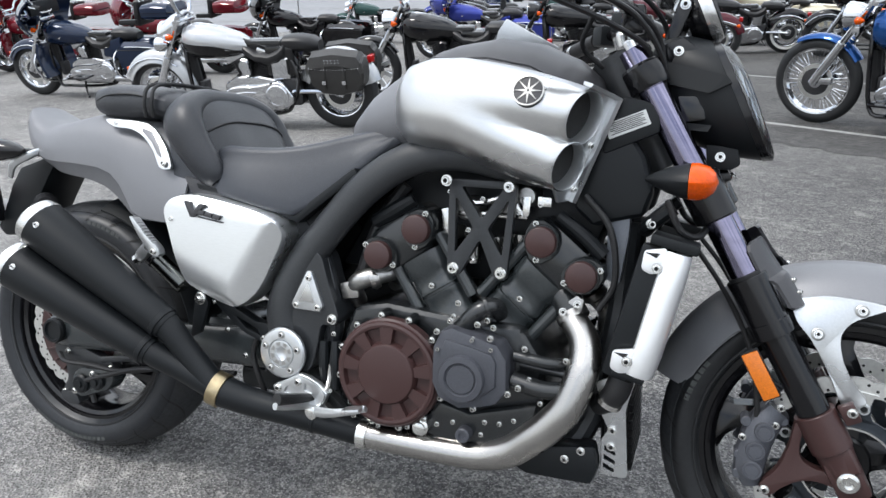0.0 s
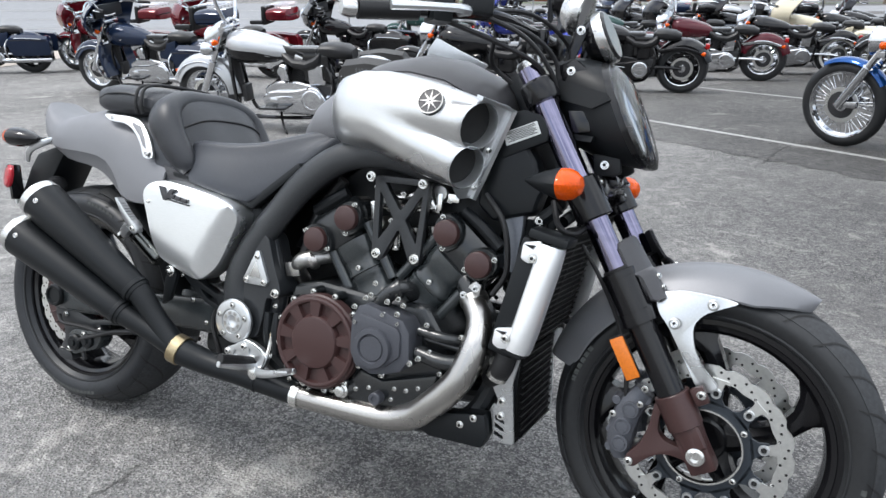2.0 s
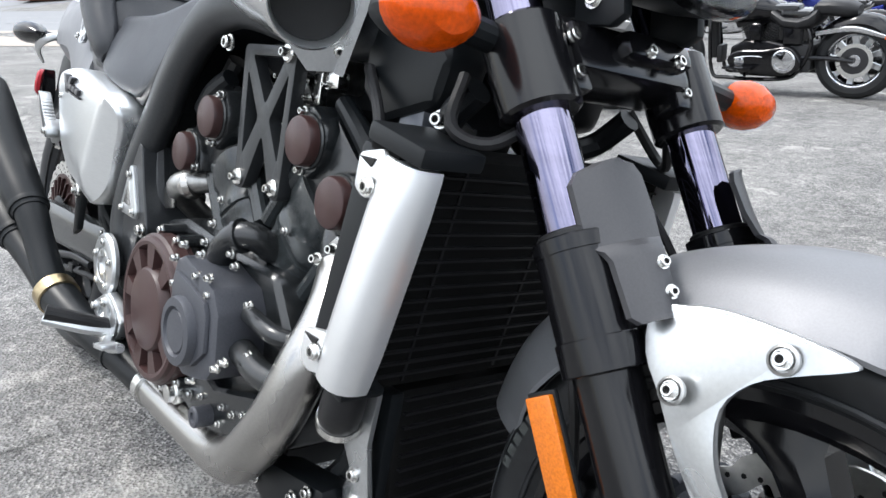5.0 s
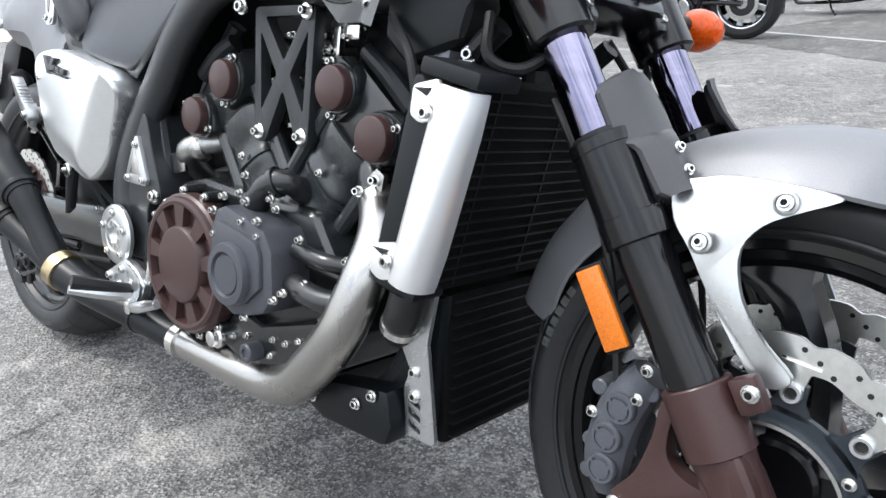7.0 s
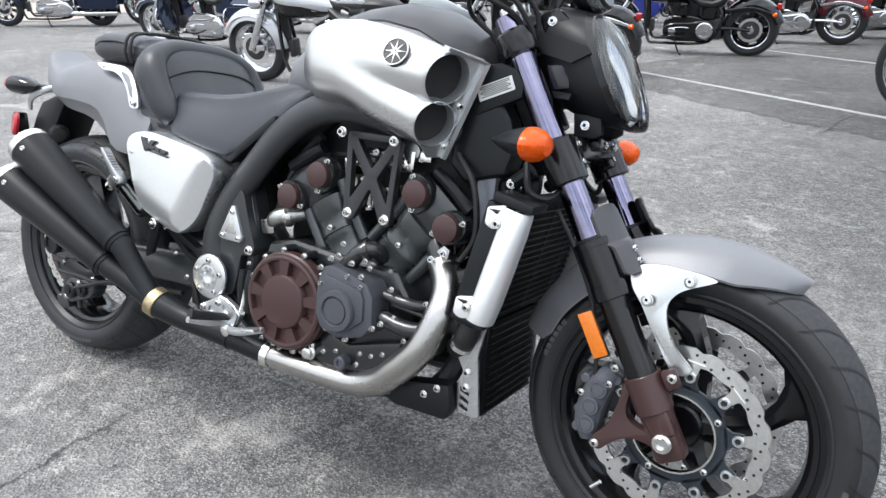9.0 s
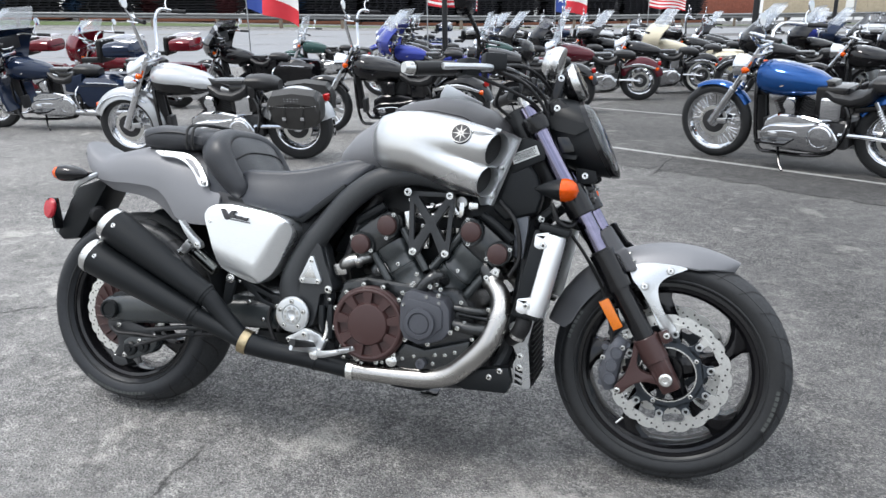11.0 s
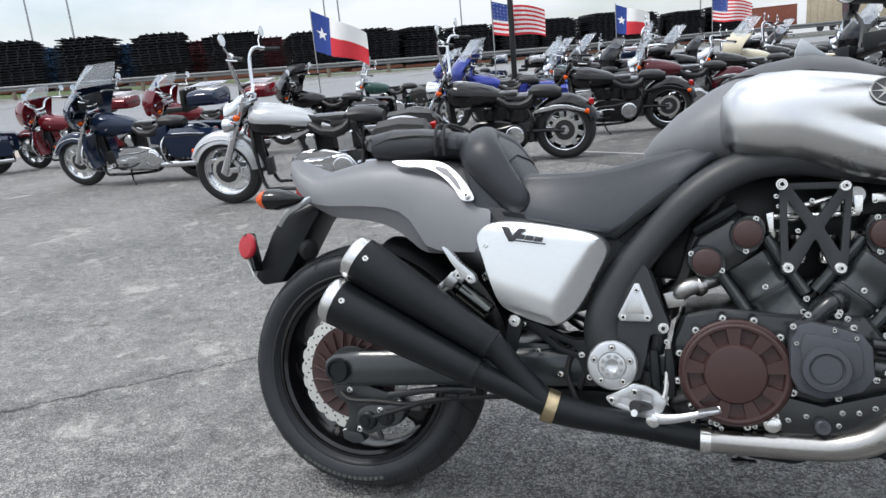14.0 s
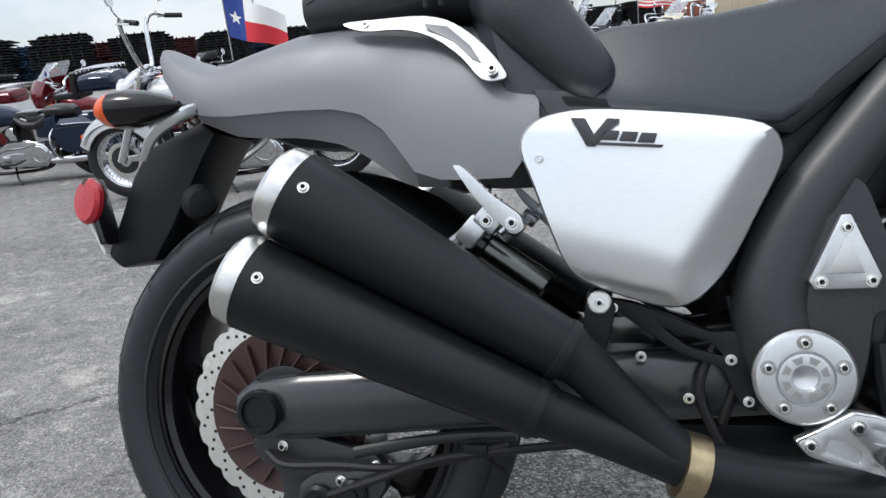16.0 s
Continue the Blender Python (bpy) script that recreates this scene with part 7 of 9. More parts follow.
for side in (-1, 1):
    gp = [(0.138, 0.842), (0.190, 0.842), (0.250, 0.838), (0.290, 0.822), (0.330, 0.786), (0.356, 0.748), (0.348, 0.740), (0.325, 0.744), (0.300, 0.775), (0.262, 0.806), (0.220, 0.822), (0.170, 0.826)]
    gb = plate([tuple(p) for p in curve(gp, 3, True)], -0.004, 0.004, 0.002)
    for v in gb.verts:
        v.co.y += side * (0.128 + 0.046 * min(1, max(0, (0.845 - v.co.z) / 0.11)) ** 0.8)
    gpl = part("grab_plate", gb, M["silver"], bike, "pale silver grab plate with an oblong slot")
    sl = plate([(0.252, 0.826), (0.282, 0.818), (0.312, 0.788), (0.326, 0.764), (0.314, 0.770), (0.290, 0.796), (0.255, 0.818)], -0.003, 0.0055, 0.001)
    for v in sl.verts:
        v.co.y = side * (abs(v.co.y) * (1 if v.co.y > 0 else -1) + 0.128 + 0.046 * min(1, max(0, (0.845 - v.co.z) / 0.11)) ** 0.8)
    part("grab_slot", sl, M["tank_grey"], gpl)
    bolts(gpl, [(0.172, side * 0.137, 0.834), (0.340, side * 0.178, 0.752)], 0.0065, 0.005, (0, side, 0.35))
    # side cover: domed panel with chamfered foot
    rim0 = [(0.371, 0.654), (0.380, 0.676), (0.404, 0.690), (0.450, 0.694), (0.530, 0.684), (0.606, 0.670), (0.640, 0.656), (0.653, 0.634), (0.648, 0.610), (0.628, 0.570), (0.602, 0.520), (0.578, 0.488), (0.548, 0.467), (0.514, 0.467), (0.446, 0.492), (0.419, 0.514), (0.402, 0.556), (0.384, 0.612)]
    crv = [np.array(p) for p in curve(rim0, 3, True)]
    cen = np.array((0.515, 0.590))
    def cover_y(x, z):
        """Main face, a chamfered foot and a bevel down the front edge meet in soft creases."""
        face = 0.219 - 0.02 * abs(x - 0.50)
        foot = 0.219 - 0.27 * max(0, (0.556 - 0.34 * (x - 0.43)) - z) - 0.50 * max(0, (0.506 - 0.20 * (x - 0.43)) - z)
        edge = 0.219 - 0.58 * max(0, (x - (0.541 + 0.62 * (z - 0.517))))
        top_ = 0.219 - 0.7 * max(0, z - (0.674 - 0.12 * (x - 0.42)))
        ys_ = sorted((face, foot, edge, top_))
        lo_, nx_ = ys_[0], ys_[1]
        return lo_ - 0.0022 * math.exp(-((nx_ - lo_) / 0.004))
    rings = []
    for f, dy in ((1.0, -0.045), (1.0, -0.010), (0.992, -0.004), (0.975, 0.0), (0.94, 0.0), (0.90, 0), (0.85, 0), (0.80, 0), (0.74, 0), (0.67, 0), (0.6, 0), (0.5, 0), (0.4, 0), (0.3, 0), (0.15, 0), (0.02, 0)):
        ring_ = []
        for p_ in crv:
            x_, z_ = cen[0] + (p_[0] - cen[0]) * f, cen[1] + (p_[1] - cen[1]) * f
            ring_.append(V((x_, side * (max(0.180, cover_y(x_, z_)) + dy if dy > -0.04 else 0.140), z_)))
        rings.append(ring_)
    sc_ = part("side_cover", loft(rings), M["cover_alloy"], bike, "pale silver metal side cover with a dark badge")
    bolts(sc_, [(0.394, side * 0.214, 0.640)], 0.006, 0.005, (0, side, 0))
    # badge: a slanted dark silhouette with pale slits, unlettered
    wedge = [(0.431, 0.682), (0.447, 0.680), (0.4555, 0.662), (0.470, 0.678), (0.484, 0.676), (0.456, 0.6485), (0.447, 0.6495)]
    bdg = part("badge", plate(wedge, side * 0.212, side * 0.2225, 0.001), M["tank_dark"], sc_, "dark slanted badge")
    for k in range(3):
        x0 = 0.4665 + 0.0195 * k
        z0 = 0.6655 - 0.0030 * k
        part("badge_bar", plate([(x0, z0), (x0 + 0.0165, z0 - 0.0022), (x0 + 0.0130, z0 - 0.0120), (x0 - 0.0045, z0 - 0.0098)], side * 0.212, side * 0.2225, 0.0008), M["tank_dark"], bdg)
    part("badge_rule", plate([(0.459, 0.6530), (0.528, 0.6445), (0.526, 0.6420), (0.457, 0.6505)], side * 0.212, side * 0.2220, 0.0005), M["tank_dark"], bdg)
    lvp = part("louvre_panel", plate([(0.384, 0.728), (0.478, 0.714), (0.506, 0.684), (0.402, 0.694)], side * 0.140, side * 0.166, 0.004), M["tank_dark"], bike, "dark plastic trim under the seat")
    part("louvre_inset", plate(rounded([(0.418, 0.716), (0.478, 0.706), (0.490, 0.695), (0.424, 0.704)], 0.004), side * 0.164, side * 0.1675, 0.001), M["matte_black"], lvp)
    part("seat_filler", plate([(0.600, 0.690), (0.700, 0.735), (0.800, 0.800), (0.830, 0.760), (0.740, 0.640), (0.690, 0.580), (0.610, 0.600)], side * 0.080, side * 0.136, 0.006), M["matte_black"], bike)
    part("side_filler", plate([(0.36, 0.70), (0.44, 0.74), (0.52, 0.70), (0.66, 0.67), (0.70, 0.62), (0.62, 0.50), (0.52, 0.47), (0.44, 0.51), (0.38, 0.60)], side * 0.06, side * 0.140, 0.01), M["matte_black"], bike)
    # rear indicator
    ric = V((-0.155, side * 0.150, 0.757))
    rb_ = loft([oval(x, ric.y, ric.z, hw, hw * 0.74, 2.0, 18) for x, hw in ((-0.100, 0.006), (-0.115, 0.017), (-0.140, 0.029), (-0.170, 0.0365), (-0.195, 0.036))])
    tube([(-0.085, side * 0.075, 0.752), (-0.125, side * 0.135, 0.755)], 0.009, 8, bm=rb_)
    ri = part("rear_indicator", rb_, M["satin_black"], bike, "black rear indicator with an orange tip")
    part("indicator_lens", loft([oval(x, ric.y, ric.z, hw, hw * 0.74, 2.0, 18) for x, hw in ((-0.1955, 0.036), (-0.212, 0.030), (-0.225, 0.018), (-0.231, 0.004))]), M["orange"], ri)
    part("indicator_stay", tube([(-0.075, side * 0.06, 0.758), (-0.10, side * 0.10, 0.758), (-0.115, side * 0.132, 0.744), (-0.150, side * 0.140, 0.722), (-0.185, side * 0.120, 0.690)], [0.008, 0.009, 0.010, 0.009, 0.006], 10, 4, 0.6), M["silver"], ri)
pb = plate([(-0.120, 0.746), (-0.215, 0.712), (-0.245, 0.668), (-0.270, 0.612), (-0.300, 0.552), (-0.276, 0.530), (-0.214, 0.540), (-0.180, 0.590), (-0.148, 0.645), (-0.118, 0.695), (-0.096, 0.726)], -0.070, 0.050, 0.010, 0, 2)
pbk = part("plate_bracket", pb, M["matte_black"], bike, "black plastic number plate bracket")
part("plate_backing", box((-0.314, 0, 0.588), (0.006, 0.150, 0.074), 0.004, 2, Matrix.Rotation(-0.45, 4, "Y")), M["label"], pbk, "pale plate panel")
part("plate_bump", lathe([(0.026, 0), (0.028, 0.012), (0.020, 0.020), (0.008, 0.022)], (-0.140, -0.060, 0.628), (0.75, -0.6, -0.2), 22), M["hose"], pbk)
for sgn in (-1, 1):
    hold = part("reflector_holder", box((-0.292, sgn * 0.082, 0.620), (0.012, 0.040, 0.105), 0.005, 2, Matrix.Rotation(-0.25, 4, "Y")), M["gloss_black"], pbk)
    part("red_reflector", lathe([(0.034, 0), (0.0355, 0.007), (0.030, 0.013), (0.0005, 0.015)], (-0.300, sgn * 0.092, 0.636), (-0.38, sgn * 0.92, 0.10), 24), M["red_lens"], hold, "round red rear reflector")
part("tail_light", box((-0.165, 0, 0.785), (0.03, 0.10, 0.035), 0.008), M["red_lens"], bike)
hug = arc_sweep((0.011, 0, 0.320), 8, 76, lambda s: 0.366 - 0.028 * s, fender_sec(0.104, 0.012, 0.004, 0.020), 16)
part("rear_hugger", hug, M["matte_black"], bike, "black inner mudguard close over the rear tyre")
# side stand, on the far side
stn = part("side_stand", tube([(0.840, 0.110, 0.260), (0.890, 0.205, 0.165), (0.940, 0.282, 0.080)], [0.015, 0.013, 0.012], 12, 4), M["satin_black"], bike, "black side stand")
part("stand_foot", box((0.945, 0.290, 0.0678), (0.060, 0.040, 0.008), 0.003, 2, Matrix.Rotation(radians(LEAN), 4, "X")), M["satin_black"], stn)

# ---- the cruisers parked behind ----
def paint(name, c, metal=0.15, rough=0.09):
    return mat(name, c, rough, metal, 0.06, 200, 0.0, coat=0.25, dust=0.01, spec=0.28)


P_NAVY = paint("navy_blue_paint", (0.010, 0.019, 0.044))
P_SILVER = paint("silver_paint", (0.44, 0.45, 0.46), 0.6, 0.22)
P_BLACK = paint("black_gloss_paint", (0.004, 0.004, 0.005), 0.0)
P_RED = paint("deep_red_paint", (0.115, 0.006, 0.012))
P_WINE = paint("dark_wine_paint", (0.070, 0.008, 0.014))
P_BLUE = paint("bright_blue_paint", (0.008, 0.062, 0.22), 0.5)
P_VIOLET = paint("violet_blue_paint", (0.030, 0.045, 0.26), 0.4)
P_GREEN = paint("dark_green_paint", (0.015, 0.05, 0.045))
P_CREAM = paint("cream_paint", (0.55, 0.50, 0.38), 0.0)
M["leather"] = mat("saddlebag_leather", (0.020, 0.019, 0.018), 0.42, 0, 0.3, 160, 0.4, dist=0.002)
M["whitewall"] = mat("white_sidewall_rubber", (0.68, 0.67, 0.63), 0.6, 0, 0.1, 60, 0.1)
M["saddle"] = mat("cruiser_saddle_vinyl", (0.011, 0.011, 0.012), 0.42, 0, 0.25, 300, 0.3, dist=0.001, spec=0.35)
M["fin_black"] = mat("cylinder_fin_black", (0.035, 0.035, 0.037), 0.45, 0.3, 0.2, 100, 0.1)
M["tail_red"] = lens_mat("tail_lamp_red", (0.40, 0.012, 0.012))


def spokes_bm(r0, r1, count, w):
    bm = bmesh.new()
    for k in range(count):
        a = 2 * math.pi * k / count
        b = a + (0.32 if k % 2 else -0.32)
        s = 1 if k % 4 < 2 else -1
        tube([(r0 * math.cos(a), s * w, r0 * math.sin(a)), (r1 * math.cos(b), 0, r1 * math.sin(b))], 0.0026, 4, 1, bm=bm)
    return bm


def cast_bm(r0, r1, count):
    """A cast wheel centre: one star-shaped plate."""
    pts = []
    for k in range(count):
        a = 2 * math.pi * k / count
        g = math.pi / count
        for r, da in ((r1, -0.16 * g * 9 / count * 2), (r1, 0.16 * g * 9 / count * 2), (r0 * 1.15, g)):
            pts.append((r * math.cos(a + da), r * math.sin(a + da)))
    return plate(pts, -0.016, 0.016, 0)


def cruiser_wheel(root, name, x, R, w, rim, style, bright, white):
    hoop = ring_wheel([(rim + 0.006, w * 0.8), (rim - 0.010, w * 0.6), (rim - 0.018, 0), (rim - 0.010, -w * 0.6), (rim + 0.006, -w * 0.8), (rim + 0.003, 0)], n=32)
    wh = part(name, hoop, M["chrome"] if bright else M["satin_black"], root, "chrome rimmed wheel" if bright else "black rimmed wheel")
    wh.location = (x, 0, R)
    half = [(rim, w * 0.75), (rim + 0.02, w * 0.95), ((R + rim) / 2, w), (R - 0.025, w * 0.85), (R - 0.006, w * 0.45)]
    part("tyre", ring_wheel(half + [(R, 0)] + [(r, -y) for r, y in half[::-1]], n=36), M["rubber"], wh)
    if white:
        for s in (-1, 1):
            part("white_sidewall", ring_wheel([(rim + 0.012, s * (w * 0.93)), (rim + 0.030, s * (w * 0.99)), (rim + 0.052, s * (w + 0.002)), (rim + 0.052, s * w * 0.9), (rim + 0.012, s * w * 0.8)], n=36), M["whitewall"], wh)
    else:
        for s in (-1, 1):
            part("rim_flange", ring_wheel([(rim + 0.002, s * w * 0.80), (rim + 0.010, s * w * 0.86), (rim + 0.010, s * w * 0.7)], n=32), M["chrome"], wh)
    if style == "spoke":
        part("spoke_lacing", spokes_bm(0.04, rim - 0.012, 40, w * 0.7), M["chrome"], wh)
    else:
        part("cast_centre", cast_bm(0.05, rim - 0.010, 9 if style == "cast" else 5), M["satin_black"] if not bright else M["silver"], wh)
    part("hub", lathe([(0.040, -w * 0.9), (0.052, -w * 0.5), (0.035, 0), (0.052, w * 0.5), (0.045, w * 0.9)], (0, 0, 0), (0, 1, 0), 18), M["chrome"], wh)
    s = 1
    part("brake_disc", ring_wheel([(0.140, s * w * 0.86), (0.140, s * (w * 0.86 + 0.005)), (0.108, s * (w * 0.86 + 0.005)), (0.108, s * w * 0.86)], n=28), M["disc"], wh)
    part("disc_carrier", ring_wheel([(0.108, s * w * 0.87), (0.108, s * (w * 0.87 + 0.004)), (0.05, s * (w * 0.87 + 0.008)), (0.05, s * w * 0.87)], n=20), M["fin_black"], wh)
    return wh


def cruiser(label, paint_, m, L=1.62, R=0.325, rf=None, wf=0.055, wr=0.075, wheel="spoke", bright=True, white=False, bars="std", fairing=None, screen=False, bags=None, tour=False,
            engine="chrome", fender="full", crash=False, sissy=False, two_up=True, accent=None, shock=False, struts=False, group="parked cruisers"):
    """A V-twin cruiser, rear wheel at the origin, facing +x, its left side towards +y."""
    rf = rf or R
    E1 = M["chrome"] if engine == "chrome" else M["satin_black"]
    E2 = M["fin_black"] if engine != "silver" else M["silver"]
    root = thing("cruiser_motorcycle", label, "motorcycle", m, group)
    cruiser_wheel(root, "rear_wheel", 0, R, wr, R - 0.118, wheel, bright, white)
    cruiser_wheel(root, "front_wheel", L, rf, wf, rf - (0.112 if fender == "full" else 0.090), wheel, bright, white)
    # fenders
    rfm = arc_sweep((0, 0, R), 18 if fender == "full" else 35, 165, R + 0.022, fender_sec(lambda s: wr + 0.034, 0.026, 0.006, 0.085 if fender == "full" else 0.045), 22)
    rear = part("rear_fender", rfm, paint_, root)
    part("tail_light", box((-R * 0.88, 0, R + 0.27), (0.05, 0.09, 0.06), 0.012), M["tail_red"], rear)
    for s in (-1, 1):
        part("fender_strut", tube([(0.30, s * (wr + 0.032), R + 0.22), (0.02, s * (wr + 0.040), R + 0.26), (-0.22, s * (wr + 0.036), R + 0.20)], [0.022, 0.022, 0.014], 8, 4, 0.5), M["chrome"] if struts or (bright and fender == "full") else M["satin_black"], rear)
        part("rear_indicator", lathe([(0.005, -0.02), (0.024, 0), (0.026, 0.025), (0.018, 0.032)], (-0.24, s * (wr + 0.07), R + 0.20), (-1, 0, 0), 12), M["orange"], rear)
    if fender == "full":
        ffm = arc_sweep((L, 0, rf), 24, 178, rf + 0.020, fender_sec(lambda s: wf + 0.036, 0.026, 0.006, 0.075), 26)
    else:
        ffm = arc_sweep((L, 0, rf), 62, 150, rf + 0.016, fender_sec(lambda s: wf + 0.016, 0.014, 0.005, 0.018), 16)
    ff = part("front_fender", ffm, paint_, root)
    if fender == "full":
        part("fender_tip_lamp", box((L + (rf + 0.04) * math.cos(radians(34)), 0, rf + (rf + 0.04) * math.sin(radians(34))), (0.03, 0.07, 0.04), 0.008), M["orange"], ff)
        for s in (-1, 1):
            part("fender_trim", tube([(L + (rf + 0.02) * math.cos(radians(a)), s * (wf + 0.028), rf + (rf - 0.016) * math.sin(radians(a))) for a in (30, 60, 95, 130)], 0.007, 6, 4), M["chrome"], ff)
    # fork, headlamp, bars
    rake = radians(31 if fender != "full" else 25)
    hx = L - math.tan(rake) * 0.62
    top = V((hx - 0.05, 0, rf + 0.66))
    fwide = wf + 0.045
    for s in (-1, 1):
        axl = V((L, s * fwide, rf))
        part("fork_leg", tube([axl, axl.lerp(V((top.x, s * fwide, top.z)), 0.48)], 0.036, 14), E1 if engine != "black" else M["chrome"], root, "polished fork leg")
        part("fork_tube", tube([axl.lerp(V((top.x, s * fwide, top.z)), 0.46), V((top.x, s * fwide, top.z))], 0.026, 12), M["chrome"] if bright else M["satin_black"], root)
        part("brake_caliper", box((L - 0.10, s * (fwide - 0.01), rf + 0.02), (0.10, 0.045, 0.055), 0.012), M["fin_black"] if engine != "chrome" else M["chrome"], root)
        part("front_indicator", lathe([(0.008, -0.03), (0.026, -0.005), (0.028, 0.02), (0.018, 0.03)], (hx + 0.02, s * 0.19, rf + 0.50), (1, 0, 0), 12), M["orange"], root)
    part("fork_yoke", box((top.x + 0.02, 0, top.z - 0.05), (0.07, fwide * 2 + 0.05, 0.04), 0.010), E1, root)
    part("fork_yoke", box((top.x + 0.13, 0, top.z - 0.24), (0.07, fwide * 2 + 0.05, 0.05), 0.010), E1, root)
    lz = top.z - 0.16
    hc = (hx + 0.16, 0, lz)
    hlamp = part("headlamp", lathe([(0.02, -0.15), (0.07, -0.12), (0.098, -0.06), (0.106, 0.0), (0.110, 0.01), (0.108, 0.022), (0.096, 0.024)], hc, (1, 0, 0), 24), M["chrome"] if bright else M["gloss_black"], root, "round headlamp")
    part("headlamp_lens", lathe([(0.096, 0.018), (0.080, 0.034), (0.0005, 0.044)], hc, (1, 0, 0), 24), M["reflector"], hlamp)
    if fender == "full" and fairing != "batwing":
        for s in (-1, 1):
            part("spot_lamp", lathe([(0.02, -0.09), (0.055, -0.05), (0.063, 0), (0.058, 0.01), (0.0005, 0.016)], (hx + 0.15, s * 0.17, lz - 0.06), (1, 0, 0), 18), M["chrome"], root)
        part("fork_nacelle", loft([oval(hx + dx, 0, lz + dz, hw, hh, 2.2, 20) for dx, dz, hw, hh in ((-0.03, 0.10, 0.045, 0.05), (0.0, 0.08, 0.085, 0.10), (0.06, 0.04, 0.105, 0.12), (0.12, 0.01, 0.108, 0.112), (0.15, 0.0, 0.106, 0.106))]), M["chrome"], root)
    rise = {"ape": 0.38, "std": 0.16, "drag": 0.06}[bars]
    back = {"ape": 0.10, "std": 0.22, "drag": 0.16}[bars]
    by = {"ape": 0.36, "std": 0.40, "drag": 0.36}[bars]
    for s in (-1, 1):
        bar = tube([(top.x, 0, top.z + 0.02), (top.x, s * 0.10, top.z + 0.03), (top.x + 0.02, s * 0.20, top.z + rise * 0.75), (top.x - 0.02, s * (by - 0.10), top.z + rise), (top.x - back, s * by, top.z + rise - 0.03)], 0.0165, 10, 5)
        hb = part("handlebar", bar, M["chrome"] if bright else M["satin_black"], root)
        ge = V((top.x - back, s * by, top.z + rise - 0.03))
        part("grip", tube([ge.lerp(V((top.x - 0.02, s * (by - 0.10), top.z + rise)), 0.2), ge + V((-0.10, s * 0.04, -0.01))], 0.019, 10), M["hose"], hb)
        part("lever", tube([ge + V((0.06, -s * 0.03, 0.0)), ge + V((0.05, s * 0.04, 0.0)), ge + V((-0.06, s * 0.07, -0.01))], 0.007, 6, 3), M["chrome"], hb)
        part("mirror_stalk", tube([ge + V((0.05, -s * 0.04, 0.02)), ge + V((0.07, 0, 0.09)), ge + V((0.05, s * 0.04, 0.14))], 0.006, 6, 3), M["chrome"], hb)
        part("mirror", lathe([(0.02, -0.02), (0.045, -0.01), (0.050, 0.004), (0.0005, 0.006)], ge + V((0.05, s * 0.05, 0.16)), (-1, 0, 0.1), 16), M["chrome"], hb)
    # tank, seat
    tz = R + 0.415
    tx = hx - 0.30
    tk_ = loft([oval(x, 0, z, hw, hh, 2.3, 26) for x, z, hw, hh in ((tx - 0.36, tz - 0.045, 0.03, 0.025), (tx - 0.33, tz - 0.035, 0.075, 0.055), (tx - 0.22, tz - 0.015, 0.130, 0.100), (tx - 0.06, tz + 0.005, 0.176, 0.130), (tx + 0.08, tz + 0.018, 0.188, 0.146), (tx + 0.18, tz + 0.028, 0.176, 0.145), (tx + 0.245, tz + 0.036, 0.135, 0.118), (tx + 0.275, tz + 0.04, 0.07, 0.07), (tx + 0.285, tz + 0.04, 0.02, 0.02))])
    tank_ = part("fuel_tank", tk_, paint_, root)
    part("tank_console", loft([oval(x, 0, z, hw, 0.014, 2, 14) for x, z, hw in ((tx - 0.22, tz + 0.055, 0.01), (tx - 0.15, tz + 0.075, 0.04), (tx, tz + 0.132, 0.05), (tx + 0.12, tz + 0.160, 0.045), (tx + 0.18, tz + 0.155, 0.01))]), M["chrome"] if bright else M["satin_black"], tank_)
    part("fuel_cap", lathe([(0.035, 0), (0.037, 0.01), (0.028, 0.018), (0.0005, 0.02)], (tx + 0.03, 0.07, tz + 0.110), (0.05, 0.35, 1), 16), M["chrome"], tank_)
    for s in (-1, 1):
        part("tank_badge", lathe([(0.034, 0), (0.034, 0.005), (0.0005, 0.007)], (tx + 0.02, s * 0.172, tz + 0.01), (0, s, 0.1), 14), M["chrome"], tank_)
    if accent is not None:
        low = []
        for x, z, hw, hh in ((tx - 0.31, tz - 0.035, 0.086, 0.064), (tx - 0.22, tz - 0.015, 0.132, 0.102), (tx - 0.06, tz + 0.005, 0.178, 0.132), (tx + 0.08, tz + 0.018, 0.190, 0.148), (tx + 0.18, tz + 0.028, 0.178, 0.147), (tx + 0.25, tz + 0.036, 0.132, 0.122)):
            half = [V((x, hw * math.copysign(abs(math.cos(a)) ** 0.87, math.cos(a)), z + hh * math.copysign(abs(math.sin(a)) ** 0.87, math.sin(a)))) for a in np.linspace(math.pi + 0.02 + 0.20 * (x < tx - 0.1), 2 * math.pi - 0.02 - 0.20 * (x < tx - 0.1), 15)]
            low.append(half + [V((x, p.y * 0.9, p.z + 0.01)) for p in half[::-1]])
        part("tank_lower_panel", loft(low), accent, tank_, "black lower half of the tank")
    sr = [seat_ring(x, zt, zb, hw, 2.7, 22) for x, zt, zb, hw in ((tx - 0.24, R + 0.440, R + 0.370, 0.06), (tx - 0.29, R + 0.415, R + 0.310, 0.115), (tx - 0.40, R + 0.358, R + 0.260, 0.165), (tx - 0.53, R + 0.350, R + 0.240, 0.180), (tx - 0.61, R + 0.385, R + 0.250, 0.175), (tx - 0.66, R + 0.430, R + 0.280, 0.15), (tx - 0.69, R + 0.440, R + 0.320, 0.09))]
